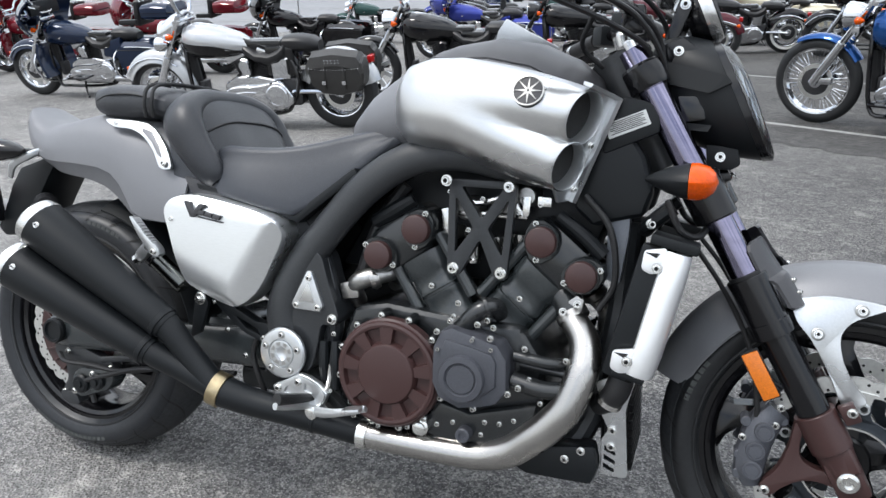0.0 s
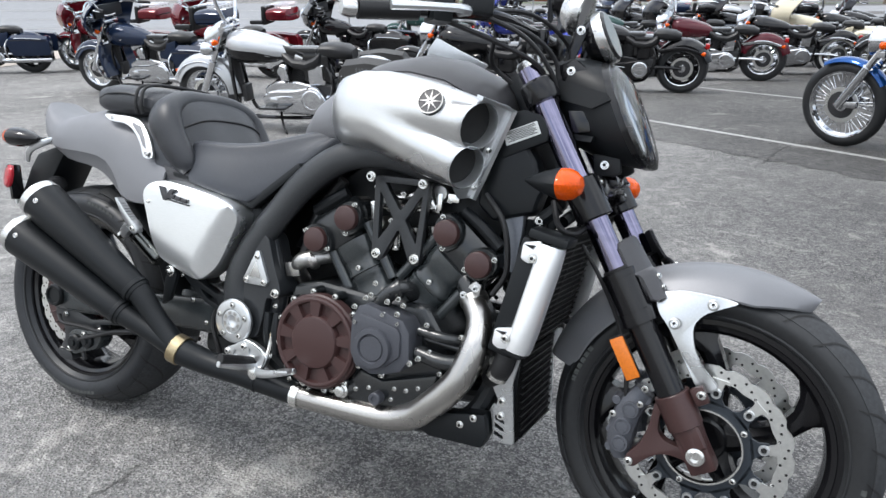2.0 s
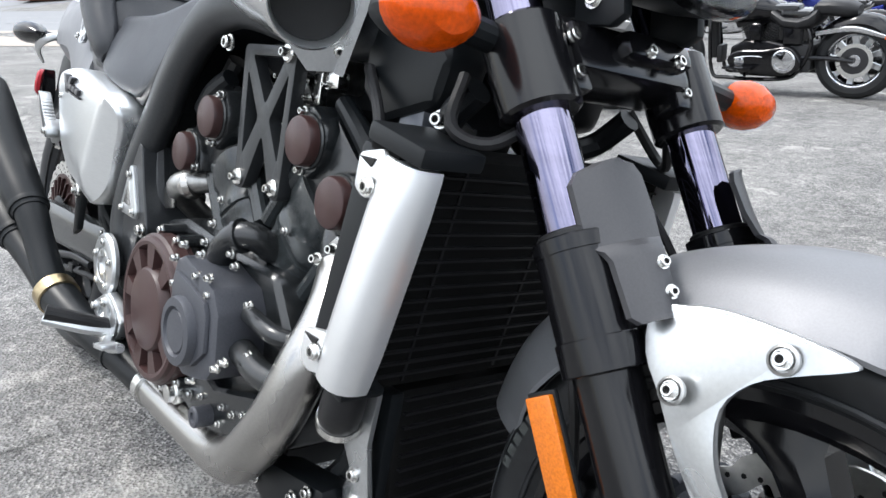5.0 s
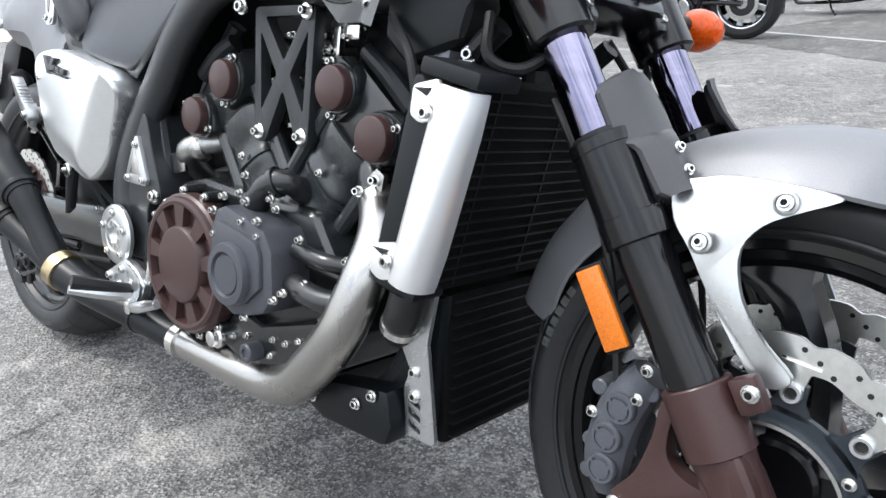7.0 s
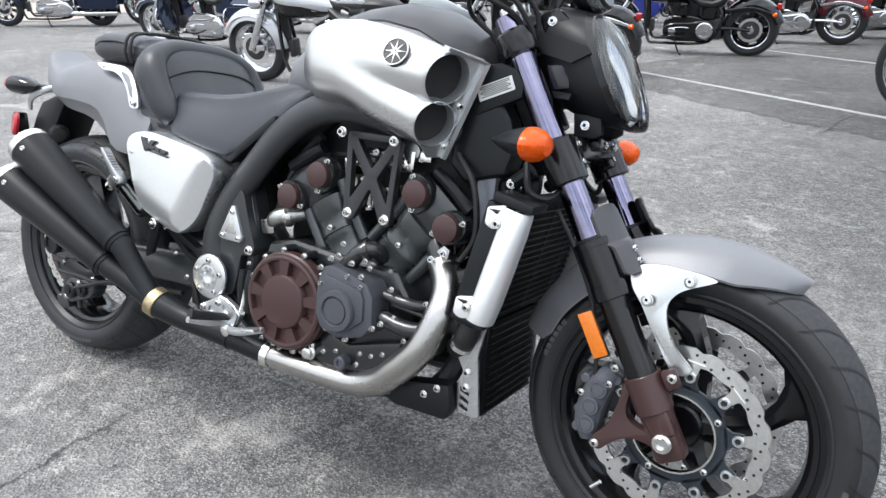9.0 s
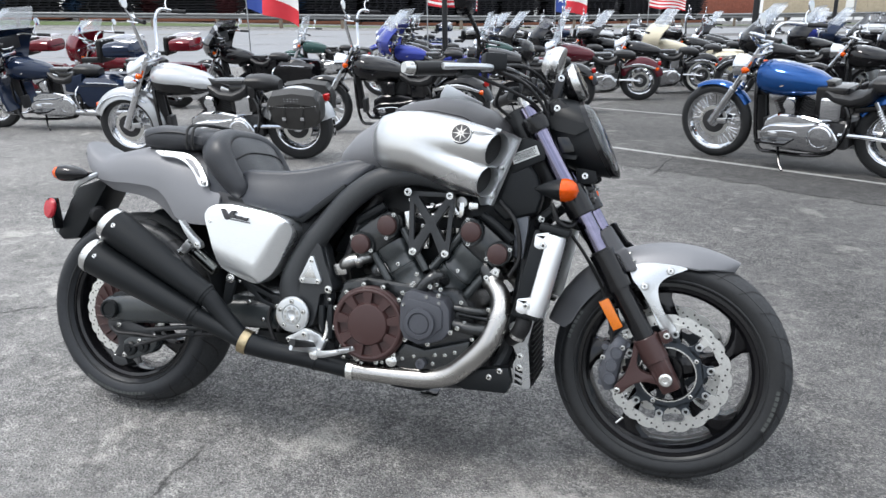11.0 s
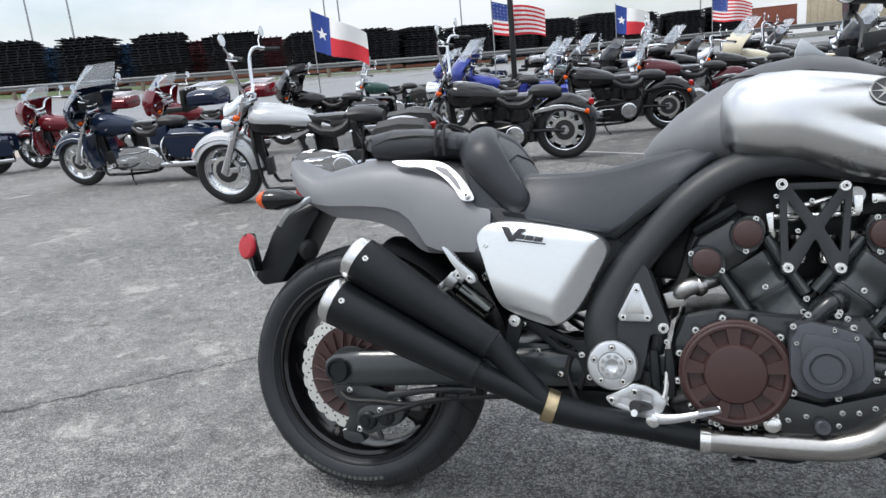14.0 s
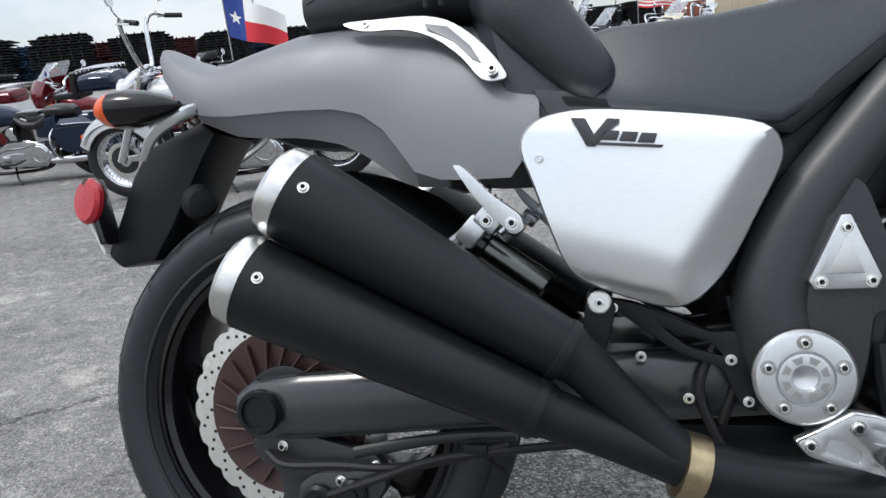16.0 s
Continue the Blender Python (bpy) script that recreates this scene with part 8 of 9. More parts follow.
    seat_ = part("seat", loft(sr), M["saddle"], root, "black leather saddle")
    if two_up:
        sr = [seat_ring(x, zt, zb, hw, 2.7, 20) for x, zt, zb, hw in ((tx - 0.61, R + 0.440, R + 0.370, 0.07), (tx - 0.65, R + 0.475, R + 0.350, 0.115), (tx - 0.76, R + 0.482, R + 0.345, 0.132), (tx - 0.88, R + 0.466, R + 0.335, 0.118), (tx - 0.95, R + 0.430, R + 0.340, 0.07))]
        part("pillion_pad", loft(sr), M["saddle"], seat_)
    # frame and engine
    fr = tube([(hx - 0.02, 0.0, rf + 0.56), (hx - 0.04, 0.09, rf + 0.30), (hx - 0.09, 0.13, 0.20), (hx - 0.25, 0.14, 0.15), (0.55, 0.14, 0.16), (0.40, 0.14, 0.25), (0.33, 0.13, 0.50), (0.52, 0.08, R + 0.36), (hx - 0.10, 0.0, rf + 0.55)], 0.018, 8, 4)
    part("frame_rail", fr, M["gloss_black"], root)
    part("frame_rail", mirror_y(tube([(hx - 0.02, 0.0, rf + 0.56), (hx - 0.04, 0.09, rf + 0.30), (hx - 0.09, 0.13, 0.20), (hx - 0.25, 0.14, 0.15), (0.55, 0.14, 0.16), (0.40, 0.14, 0.25), (0.33, 0.13, 0.50), (0.52, 0.08, R + 0.36), (hx - 0.10, 0.0, rf + 0.55)], 0.018, 8, 4)), M["gloss_black"], root)
    part("swingarm", tube([(0.0, 0.10, R), (0.20, 0.11, R + 0.02), (0.45, 0.12, R + 0.02)], 0.022, 8, 3), E1, root)
    ex = 0.78
    cs = plate([(ex - 0.30, 0.44), (ex - 0.10, 0.48), (ex + 0.12, 0.48), (ex + 0.23, 0.42), (ex + 0.24, 0.26), (ex + 0.12, 0.17), (ex - 0.28, 0.17), (ex - 0.36, 0.30)], -0.14, 0.14, 0.03, 0, 3)
    eng = part("engine_case", cs, E1, root, "V-twin engine case")
    pc = plate([tuple(p) for p in curve([(ex - 0.38, 0.37), (ex - 0.29, 0.445), (ex - 0.10, 0.415), (ex + 0.14, 0.40), (ex + 0.23, 0.32), (ex + 0.14, 0.23), (ex - 0.12, 0.205), (ex - 0.32, 0.215), (ex - 0.41, 0.28)], 3, True)], 0.13, 0.21, 0.022, 0, 3)
    part("primary_cover", pc, E1, eng, "polished primary drive cover")
    part("derby_cover", lathe([(0.098, 0), (0.100, 0.012), (0.090, 0.020), (0.072, 0.022), (0.070, 0.019), (0.0005, 0.026)], (ex - 0.27, 0.206, 0.325), (0, 1, 0), 24), M["chrome"], eng)
    part("timer_cover", lathe([(0.042, 0), (0.043, 0.010), (0.030, 0.016), (0.0005, 0.018)], (ex + 0.11, 0.203, 0.31), (0, 1, 0), 20), M["chrome"], eng)
    for sgn, ang in ((-1, -23), (1, 23)):
        q = Matrix.Rotation(radians(ang), 4, "Y")
        ax_ = q @ V((0, 0, 1))
        b0 = V((ex - 0.02 + sgn * 0.05, 0, 0.42))
        fprof = [(0.078, 0.0)]
        for k in range(9):
            h_ = 0.028 + 0.020 * k
            fprof += [(0.080, h_), (0.104, h_ + 0.002), (0.104, h_ + 0.008), (0.080, h_ + 0.010)]
        fins_ = lathe(fprof + [(0.078, 0.22)], b0, ax_, 20)
        cy = part("cylinder", fins_, E2, eng, "finned cylinder")
        rbx = box(b0 + ax_ * 0.245, (0.190, 0.185, 0.085), 0.022, 2, q)
        part("rocker_box", rbx, E1 if engine != "black" else M["satin_black"], cy)
        part("push_rod_tube", tube([b0 + V((sgn * 0.0, -0.10, 0)), b0 + ax_ * 0.22 + V((0, -0.085, 0))], 0.011, 8), M["chrome"], cy)
    part("gearbox", box((ex - 0.33, 0, 0.34), (0.26, 0.26, 0.24), 0.04, 3), M["fin_black"], eng)
    part("battery_box", box((ex - 0.30, 0, 0.60), (0.26, 0.25, 0.26), 0.04, 2), M["gloss_black"], root)
    part("backbone", box((ex + 0.02, 0, 0.69), (0.66, 0.16, 0.16), 0.04, 2), M["gloss_black"], root)
    part("regulator", box((hx - 0.12, 0, 0.34), (0.05, 0.12, 0.16), 0.015, 2), M["fin_black"], root)
    part("horn", lathe([(0.045, -0.02), (0.050, 0.0), (0.046, 0.014), (0.0005, 0.018)], (ex, 0.180, 0.575), (0, 1, 0), 18), M["chrome"] if engine != "black" else M["satin_black"], eng)
    part("horn_cover", box((ex, 0.150, 0.56), (0.085, 0.06, 0.15), 0.025, 3), M["chrome"] if engine != "black" else M["satin_black"], eng)
    part("air_cleaner", lathe([(0.085, 0), (0.09, 0.02), (0.085, 0.05), (0.06, 0.06), (0.0005, 0.062)], (ex, -0.13, 0.57), (0, -1, 0), 24), M["chrome"] if engine == "chrome" else M["satin_black"], eng)
    part("oil_tank", box((ex - 0.30, 0, 0.54), (0.17, 0.30, 0.20), 0.04, 3), M["chrome"] if engine == "chrome" else M["gloss_black"], root)
    for k, dz in enumerate((0.0, -0.075)):
        part("exhaust_pipe", tube([(ex + 0.10, -0.13, 0.56), (ex + 0.20, -0.17, 0.48), (ex + 0.14, -0.185, 0.30 + dz), (ex - 0.10, -0.19, 0.27 + dz), (0.30, -0.19, 0.27 + dz), (-0.28, -0.20, 0.29 + dz)], [0.022, 0.022, 0.024, 0.030, 0.042, 0.046], 12, 5), M["chrome"] if engine != "black" else M["satin_black"], root, "long exhaust pipe")
    if bags == "hard":
        part("exhaust_pipe", tube([(ex - 0.30, 0.14, 0.25), (0.30, 0.20, 0.25), (-0.40, 0.21, 0.26)], [0.03, 0.044, 0.047], 14, 4), M["chrome"], root, "long chrome muffler")
    for s in (-1, 1):
        part("footboard", box((ex + 0.10, s * 0.25, 0.265), (0.26, 0.10, 0.02), 0.008), M["satin_black"], root)
        if shock:
            sh_ = bmesh.new()
            tube([(0.02, s * (wr + 0.05), R + 0.03), (0.15, s * (wr + 0.06), R + 0.30)], 0.018, 10, bm=sh_)
            for k in range(9):
                c = V((0.02, s * (wr + 0.05), R + 0.03)).lerp(V((0.15, s * (wr + 0.06), R + 0.30)), 0.2 + 0.07 * k)
                lathe([(0.028, -0.005), (0.032, 0), (0.028, 0.005)], c, (0.13, 0, 0.27), 12, sh_)
            part("rear_shock", sh_, M["chrome"], root, "chrome coil shock")
    part("side_stand", tube([(ex + 0.08, 0.16, 0.22), (ex + 0.02, 0.26, 0.10), (ex - 0.03, 0.305, 0.045)], 0.011, 8, 3), M["satin_black"], root)
    part("gear_rod", tube([(ex + 0.22, 0.20, 0.33), (ex + 0.02, 0.215, 0.36), (ex - 0.12, 0.20, 0.35)], 0.006, 6, 3), M["chrome"], root)
    part("downtube_cover", tube([(hx - 0.03, 0.0, rf + 0.45), (hx - 0.06, 0, 0.30)], 0.045, 10), M["hose"], root)
    if crash:
        part("engine_guard", tube([(hx - 0.03, 0.0, 0.62), (hx + 0.02, 0.22, 0.58), (hx + 0.05, 0.30, 0.42), (hx + 0.0, 0.25, 0.26), (hx - 0.06, 0.05, 0.20), (hx - 0.06, -0.05, 0.20), (hx + 0.0, -0.25, 0.26), (hx + 0.05, -0.30, 0.42), (hx + 0.02, -0.22, 0.58)], 0.016, 10, 4, closed=True), M["chrome"], root, "chrome engine guard")
    if bags == "leather":
        for s in (-1, 1):
            bg = loft([[V((x, s * y, z)) for y, z in ((0.12, zt), (0.20, zt + 0.015), (0.275, zt - 0.02), (0.295, (zt + zb) / 2), (0.275, zb + 0.02), (0.20, zb), (0.12, zb))] for x, zt, zb in ((-0.30, 0.58, 0.50), (-0.285, 0.63, 0.43), (-0.22, 0.675, 0.365), (-0.08, 0.695, 0.335), (0.07, 0.685, 0.35), (0.15, 0.645, 0.41), (0.175, 0.60, 0.50))])
            bo = part("saddlebag", bg, M["leather"], root, "studded black leather saddlebag")
            lid = loft([[V((x, s * y, z)) for y, z in ((0.12, zt), (0.20, zt + 0.022), (0.285, zt - 0.015), (0.303, zt - 0.10), (0.295, zt - 0.10), (0.20, zt + 0.01), (0.12, zt - 0.01))] for x, zt in ((-0.28, 0.61), (-0.25, 0.675), (-0.05, 0.70), (0.15, 0.675), (0.19, 0.61))])
            part("bag_lid", lid, M["leather"], bo)
            for k in range(2):
                part("bag_strap", box((-0.13 + 0.17 * k, s * 0.297, 0.50), (0.026, 0.010, 0.20), 0.003), M["leather"], bo)
                part("bag_buckle", box((-0.13 + 0.17 * k, s * 0.304, 0.46), (0.034, 0.006, 0.030), 0.003), M["chrome"], bo)
            sd = bmesh.new()
            for k in range(17):
                t = k / 16
                lathe([(0.0065, 0), (0.004, 0.004), (0.0005, 0.005)], (-0.26 + 0.42 * t, s * 0.302, 0.575 - 0.012 * math.sin(math.pi * t)), (0, s, 0), 6, sd)
            for k in range(5):
                for j in range(2):
                    lathe([(0.006, 0), (0.003, 0.004), (0.0005, 0.005)], (-0.10 + 0.030 * k, s * 0.300, 0.64 - 0.02 * j), (0, s, 0.3), 6, sd)
            part("bag_studs", sd, M["chrome"], bo, "rows of round metal studs")
    if bags == "hard":
        for s in (-1, 1):
            bg = loft([[V((x, s * y, z)) for y, z in ((0.13, zt), (0.22, zt + 0.012), (0.295, zt - 0.03), (0.30, (zt + zb) / 2), (0.275, zb), (0.13, zb))] for x, zt, zb in ((-0.42, 0.60, 0.40), (-0.39, 0.64, 0.345), (-0.10, 0.665, 0.33), (0.17, 0.665, 0.34), (0.235, 0.62, 0.40))])
            bo = part("hard_saddlebag", bg, paint_, root, "painted hard saddlebag")
            part("bag_lid_line", tube([(-0.41, s * 0.296, 0.585), (-0.10, s * 0.306, 0.600), (0.22, s * 0.294, 0.595)], 0.004, 6, 3), M["gloss_black"], bo)
            part("bag_trim", tube([(-0.30, s * 0.304, 0.615), (-0.05, s * 0.304, 0.632), (0.12, s * 0.302, 0.632)], 0.006, 6, 3), M["chrome"], bo)
            part("bag_guard", tube([(0.24, s * 0.16, 0.62), (0.28, s * 0.31, 0.52), (0.26, s * 0.31, 0.32), (0.22, s * 0.17, 0.24)], 0.011, 8, 4), M["chrome"], bo)
        part("side_panel", plate([(0.25, 0.72), (0.50, 0.66), (0.52, 0.50), (0.30, 0.46)], -0.16, 0.16, 0.02), paint_, root)
    if tour:
        for s in (-1, 1):
            part("leg_shield", loft([[V((hx - 0.02 + dx + 0.04 * (k == 1), s * (0.10 + 0.10 * k), z)) for k in (0, 1, 2)] + [V((hx - 0.06 + dx, s * (0.10 + 0.10 * k), z)) for k in (2, 1, 0)] for z, dx in ((0.28, -0.04), (0.40, 0.0), (0.56, 0.02), (0.68, -0.02))]), paint_, root, "painted leg shield")
        tp_ = loft([seat_ring(x, zt, 0.90, hw, 3.4, 20) for x, zt, hw in ((-0.50, 1.00, 0.16), (-0.47, 1.08, 0.23), (-0.30, 1.10, 0.255), (-0.14, 1.08, 0.235), (-0.10, 1.0, 0.17))])
        tb = part("top_box", tp_, paint_, root, "painted touring top box")
        part("top_box_seam", loft([seat_ring(x, 0.995, 0.985, hw, 3.4, 20) for x, hw in ((-0.51, 0.165), (-0.475, 0.236), (-0.30, 0.261), (-0.135, 0.241), (-0.09, 0.175))]), M["gloss_black"], tb)
        part("pillion_backrest", box((-0.04, 0, 0.98), (0.07, 0.32, 0.28), 0.03, 3, Matrix.Rotation(-0.12, 4, "Y")), M["saddle"], root, "padded black backrest")
        for s in (-1, 1):
            part("armrest", box((0.02, s * 0.25, 0.90), (0.22, 0.07, 0.06), 0.02, 2), M["saddle"], root)
        for k in range(5):
            part("rack_bar", tube([(-0.48, -0.16 + 0.08 * k, 1.10), (-0.46, -0.16 + 0.08 * k, 1.135), (-0.14, -0.16 + 0.08 * k, 1.135), (-0.12, -0.16 + 0.08 * k, 1.10)], 0.007, 6, 3), M["chrome"], tb)
    if sissy:
        part("sissy_bar", tube([(-0.02, 0.13, 0.60), (-0.10, 0.12, 0.95), (-0.13, 0.06, 1.08), (-0.13, -0.06, 1.08), (-0.10, -0.12, 0.95), (-0.02, -0.13, 0.60)], 0.010, 8, 4), M["chrome"], root)
        part("backrest_pad", box((-0.09, 0, 1.0), (0.05, 0.20, 0.13), 0.02, 3, Matrix.Rotation(-0.1, 4, "Y")), M["saddle"], root)
    if fairing == "batwing":
        fx, fz = hx + 0.08, top.z + 0.02
        fa = bmesh.new()
        rows_ = []
        for k in range(9):
            f = k / 8
            z = fz - 0.22 + 0.43 * f
            hw = 0.20 + 0.25 * math.sin(math.pi * (0.16 + 0.62 * f))
            nose = 0.20 - 0.20 * (f - 0.25) ** 2 * 1.8
            outer = [V((fx + nose - 0.30 * (abs(u) ** 2.0), u * hw, z)) for u in np.linspace(-1, 1, 15)]
            inner = [V((p.x - 0.014, p.y * 0.97, p.z)) for p in outer[::-1]]
            rows_.append(outer + inner)
        loft(rows_, bm=fa)
        fo = part("fork_fairing", fa, paint_, root, "painted batwing fairing")
        part("fairing_lamp", lathe([(0.03, -0.04), (0.10, -0.02), (0.112, 0.0), (0.108, 0.014), (0.0005, 0.03)], (fx + 0.185, 0, fz - 0.05), (1, 0, 0.05), 24), M["reflector"], fo)
        rows_ = []
        hz = 0.31 if screen else 0.16
        for k in range(7):
            f = k / 6
            hw = 0.38 * (1 - 0.45 * f ** 2.2)
            rows_.append([V((fx + 0.03 - 0.26 * f * hz / 0.3 - 0.22 * abs(u) ** 2.0, u * hw, fz + 0.17 + hz * f)) for u in np.linspace(-1, 1, 11)] + [V((fx + 0.024 - 0.26 * f * hz / 0.3 - 0.22 * abs(u) ** 2.0, u * hw * 0.99, fz + 0.17 + hz * f)) for u in np.linspace(1, -1, 11)])
        part("windscreen", loft(rows_), M["shield"] if screen else M["dark_shield"], root, "clear windscreen" if screen else "low smoked windscreen").visible_shadow = False
        part("dashboard", box((fx - 0.12, 0, fz + 0.06), (0.05, 0.50, 0.16), 0.02, 2), M["matte_black"], fo)
    elif fairing == "road":
        fx, fz = hx + 0.22, top.z - 0.02
        rows_ = []
        for k in range(8):
            f = k / 7
            z = fz - 0.20 + 0.40 * f
            hw = 0.16 + 0.20 * math.sin(math.pi * (0.15 + 0.60 * f))
            nose = 0.20 * math.sin(math.pi * (0.25 + 0.5 * f))
            outer = [V((fx + nose - 0.36 * (abs(u) ** 2.2) - 0.10 * f, u * hw, z)) for u in np.linspace(-1, 1, 15)]
            rows_.append(outer + [V((p.x - 0.014, p.y * 0.97, p.z)) for p in outer[::-1]])
        part("frame_fairing", loft(rows_), paint_, root, "painted frame-mounted fairing")
        rows_ = []
        for k in range(6):
            f = k / 5
            hw = 0.28 * (1 - 0.5 * f ** 2)
            rows_.append([V((fx + 0.02 - 0.22 * f - 0.24 * abs(u) ** 2, u * hw, fz + 0.18 + 0.22 * f)) for u in np.linspace(-1, 1, 11)] + [V((fx + 0.014 - 0.22 * f - 0.24 * abs(u) ** 2, u * hw * 0.99, fz + 0.18 + 0.22 * f)) for u in np.linspace(1, -1, 11)])
        part("windscreen", loft(rows_), M["shield"] if screen else M["dark_shield"], root, "clear windscreen" if screen else "low smoked windscreen").visible_shadow = False
    elif screen:
        fx, fz = hx + 0.10, top.z - 0.05
        rows_ = []
        for k in range(8):
            f = k / 7
            hw = 0.20 + 0.10 * math.sin(math.pi * min(1, f * 1.1))
            rows_.append([V((fx - 0.20 * f - 0.10 * abs(u) ** 2, u * hw, fz + 0.52 * f)) for u in np.linspace(-1, 1, 9)] + [V((fx - 0.006 - 0.20 * f - 0.10 * abs(u) ** 2, u * hw * 0.99, fz + 0.52 * f)) for u in np.linspace(1, -1, 9)])
        part("windscreen", loft(rows_), M["shield"], root, "tall clear windscreen").visible_shadow = False
        part("windscreen_bar", tube([(fx - 0.06, -0.24, fz + 0.20), (fx + 0.01, 0, fz + 0.20), (fx - 0.06, 0.24, fz + 0.20)], 0.008, 6, 4), M["chrome"], root)
    return root


def stand_at(x, y, heading, lean=7.0):
    """Rear wheel on (x, y), nose towards heading degrees, tipped to its left on the stand."""
    return Matrix.Translation((x, y, ground_z(x, y))) @ pose(0, 0, 0, 0, 0, heading) @ pose(0, 0, 0, -lean)


silver_c = cruiser("silver and black cruiser with studded leather saddlebags and whisker spot lamps", P_SILVER, stand_at(-1.60, 4.36, 189.5), L=1.68, wf=0.065, bars="ape", bags="leather", accent=P_BLACK, crash=False, group="cruisers behind the roadster")
navy_t = cruiser("navy blue touring motorcycle with batwing fairing and top box", P_NAVY, stand_at(-4.97, 5.85, 189), L=1.62, wheel="cast", fairing="batwing", screen=True, bags="hard", tour=True, crash=True, group="touring motorcycles")
navy_b = cruiser("navy blue bagger with low smoked screen and hard bags", P_NAVY, stand_at(-10.22, 7.22, 214), L=1.62, wheel="cast", bright=False, fairing="road", bags="hard", engine="chrome", group="touring motorcycles")
chrome_blk = cruiser("black softail cruiser with tall chrome bars and chrome fender struts", P_BLACK, stand_at(-0.47, 6.15, 184), L=1.64, wf=0.05, wr=0.09, wheel="cast", bars="ape", fender="small", engine="black", struts=True, group="cruisers behind the roadster")
black_s = cruiser("blacked-out softail cruiser with a wide rear tyre", P_BLACK, stand_at(0.50, 8.55, 186), L=1.66, wheel="star", bright=False, wr=0.095, bars="drag", engine="black", fender="small", group="cruisers behind the roadster")
wine_s = cruiser("dark wine red cruiser with chrome bars and a clear windscreen", P_WINE, stand_at(1.38, 10.5, 184), L=1.64, bars="ape", fender="full", screen=True, group="cruisers behind the roadster")
ww_s = cruiser("black cruiser on whitewall tyres", P_BLACK, stand_at(2.40, 11.9, 184), L=1.63, white=True, wf=0.065, bars="std", fender="full", group="cruisers behind the roadster")
blue_s = cruiser("bright blue sports cruiser with a peanut tank and chrome engine", P_BLUE, stand_at(3.50, 4.55, 148), L=1.52, rf=0.345, wf=0.045, wr=0.062, bars="std", fender="small", two_up=True, shock=True, group="cruisers behind the roadster")
red_t = cruiser("deep red touring motorcycle with fairing, top box and chrome rack", P_RED, stand_at(-8.3, 8.05, 188), L=1.62, wheel="cast", fairing="road", screen=True, bags="hard", tour=True, crash=True, group="touring motorcycles")
black_b = cruiser("black bagger with smoked screen and hard bags", P_BLACK, stand_at(-4.35, 9.6, 185), L=1.62, wheel="cast", fairing="batwing", bags="hard", engine="black", group="touring motorcycles")
violet_t = cruiser("violet blue touring motorcycle with a fork fairing", P_VIOLET, stand_at(-1.55, 10.65, 184), L=1.62, wheel="cast", fairing="batwing", screen=True, bags="hard", group="touring motorcycles")
cream_t = cruiser("cream touring motorcycle with a fork fairing and clear screen", P_CREAM, stand_at(2.9, 13.6, 184), L=1.62, wheel="cast", fairing="batwing", screen=True, bags="hard", group="touring motorcycles")
screen_k = cruiser("black touring motorcycle with a tall clear windscreen and top box", P_BLACK, stand_at(4.5, 11.0, 172), L=1.62, wheel="cast", fairing="batwing", screen=True, bags="hard", tour=True, group="touring motorcycles")
green_c = cruiser("dark green cruiser with a tall clear windscreen", P_GREEN, stand_at(-0.5, 13.2, 186), L=1.62, bars="std", screen=True, bags="leather", group="cruisers in the rows")
black_d = cruiser("black cruiser with drag bars and silver engine", P_BLACK, stand_at(5.2, 8.6, 160), L=1.60, bars="drag", engine="silver", fender="small", sissy=True, group="cruisers in the rows")
# further machines in the rows: same builds, other places
rnd = random.Random(5)
for src, x, y, h in ((red_t, -5.7, 8.12, 187), (green_c, -5.2, 14.4, 186), (screen_k, -2.9, 15.4, 184), (violet_t, -4.6, 18.4, 184), (black_b, 0.6, 13.9, 184), (screen_k, 1.6, 15.0, 184), (navy_t, -0.9, 16.2, 185), (wine_s, 1.0, 17.6, 186),
                     (screen_k, -1.6, 18.6, 184), (chrome_blk, -0.6, 20.8, 184), (black_b, 3.0, 16.8, 184), (black_b, 6.1, 9.3, 160), (screen_k, 6.4, 10.6, 165), (wine_s, 7.6, 8.4, 158), (black_b, 6.6, 13.4, 168), (green_c, 5.0, 15.6, 176),
                     (screen_k, 8.6, 11.6, 162), (chrome_blk, 8.2, 14.6, 168), (navy_t, 6.8, 17.0, 172), (black_b, 10.4, 10.4, 160), (wine_s, 10.6, 13.4, 165), (screen_k, 4.2, 19.4, 178), (green_c, 9.4, 17.4, 170), (black_b, 2.2, 20.6, 182), (navy_t, -5.2, 21.0, 184),
                     (red_t, 12.4, 16.0, 168), (chrome_blk, 12.6, 12.2, 162), (black_s, 5.9, 6.6, 152), (wine_s, 11.8, 19.6, 172), (silver_c, 1.0, 23.2, 182), (black_b, -2.4, 23.4, 184), (violet_t, 7.2, 21.4, 176), (ww_s, 14.6, 18.4, 170),
                     (black_d, 7.1, 6.9, 153), (black_b, 9.3, 8.9, 157), (black_b, 7.7, 12.6, 164), (screen_k, 5.7, 14.2, 172), (ww_s, 9.7, 15.1, 166), (black_b, 11.7, 10.9, 160), (chrome_blk, 3.9, 18.0, 178), (black_b, 8.1, 18.9, 172), (black_b, 11.4, 15.2, 167), (black_s, 13.8, 14.2, 164), (navy_t, 13.9, 10.4, 158), (black_d, 8.8, 6.2, 150),
                     (black_b, -1.9, 12.0, 185), (screen_k, -0.2, 14.7, 185), (chrome_blk, 3.4, 15.2, 182)):
    copy_thing(src, stand_at(x, y, h + rnd.uniform(-2, 2), rnd.uniform(5, 9)))

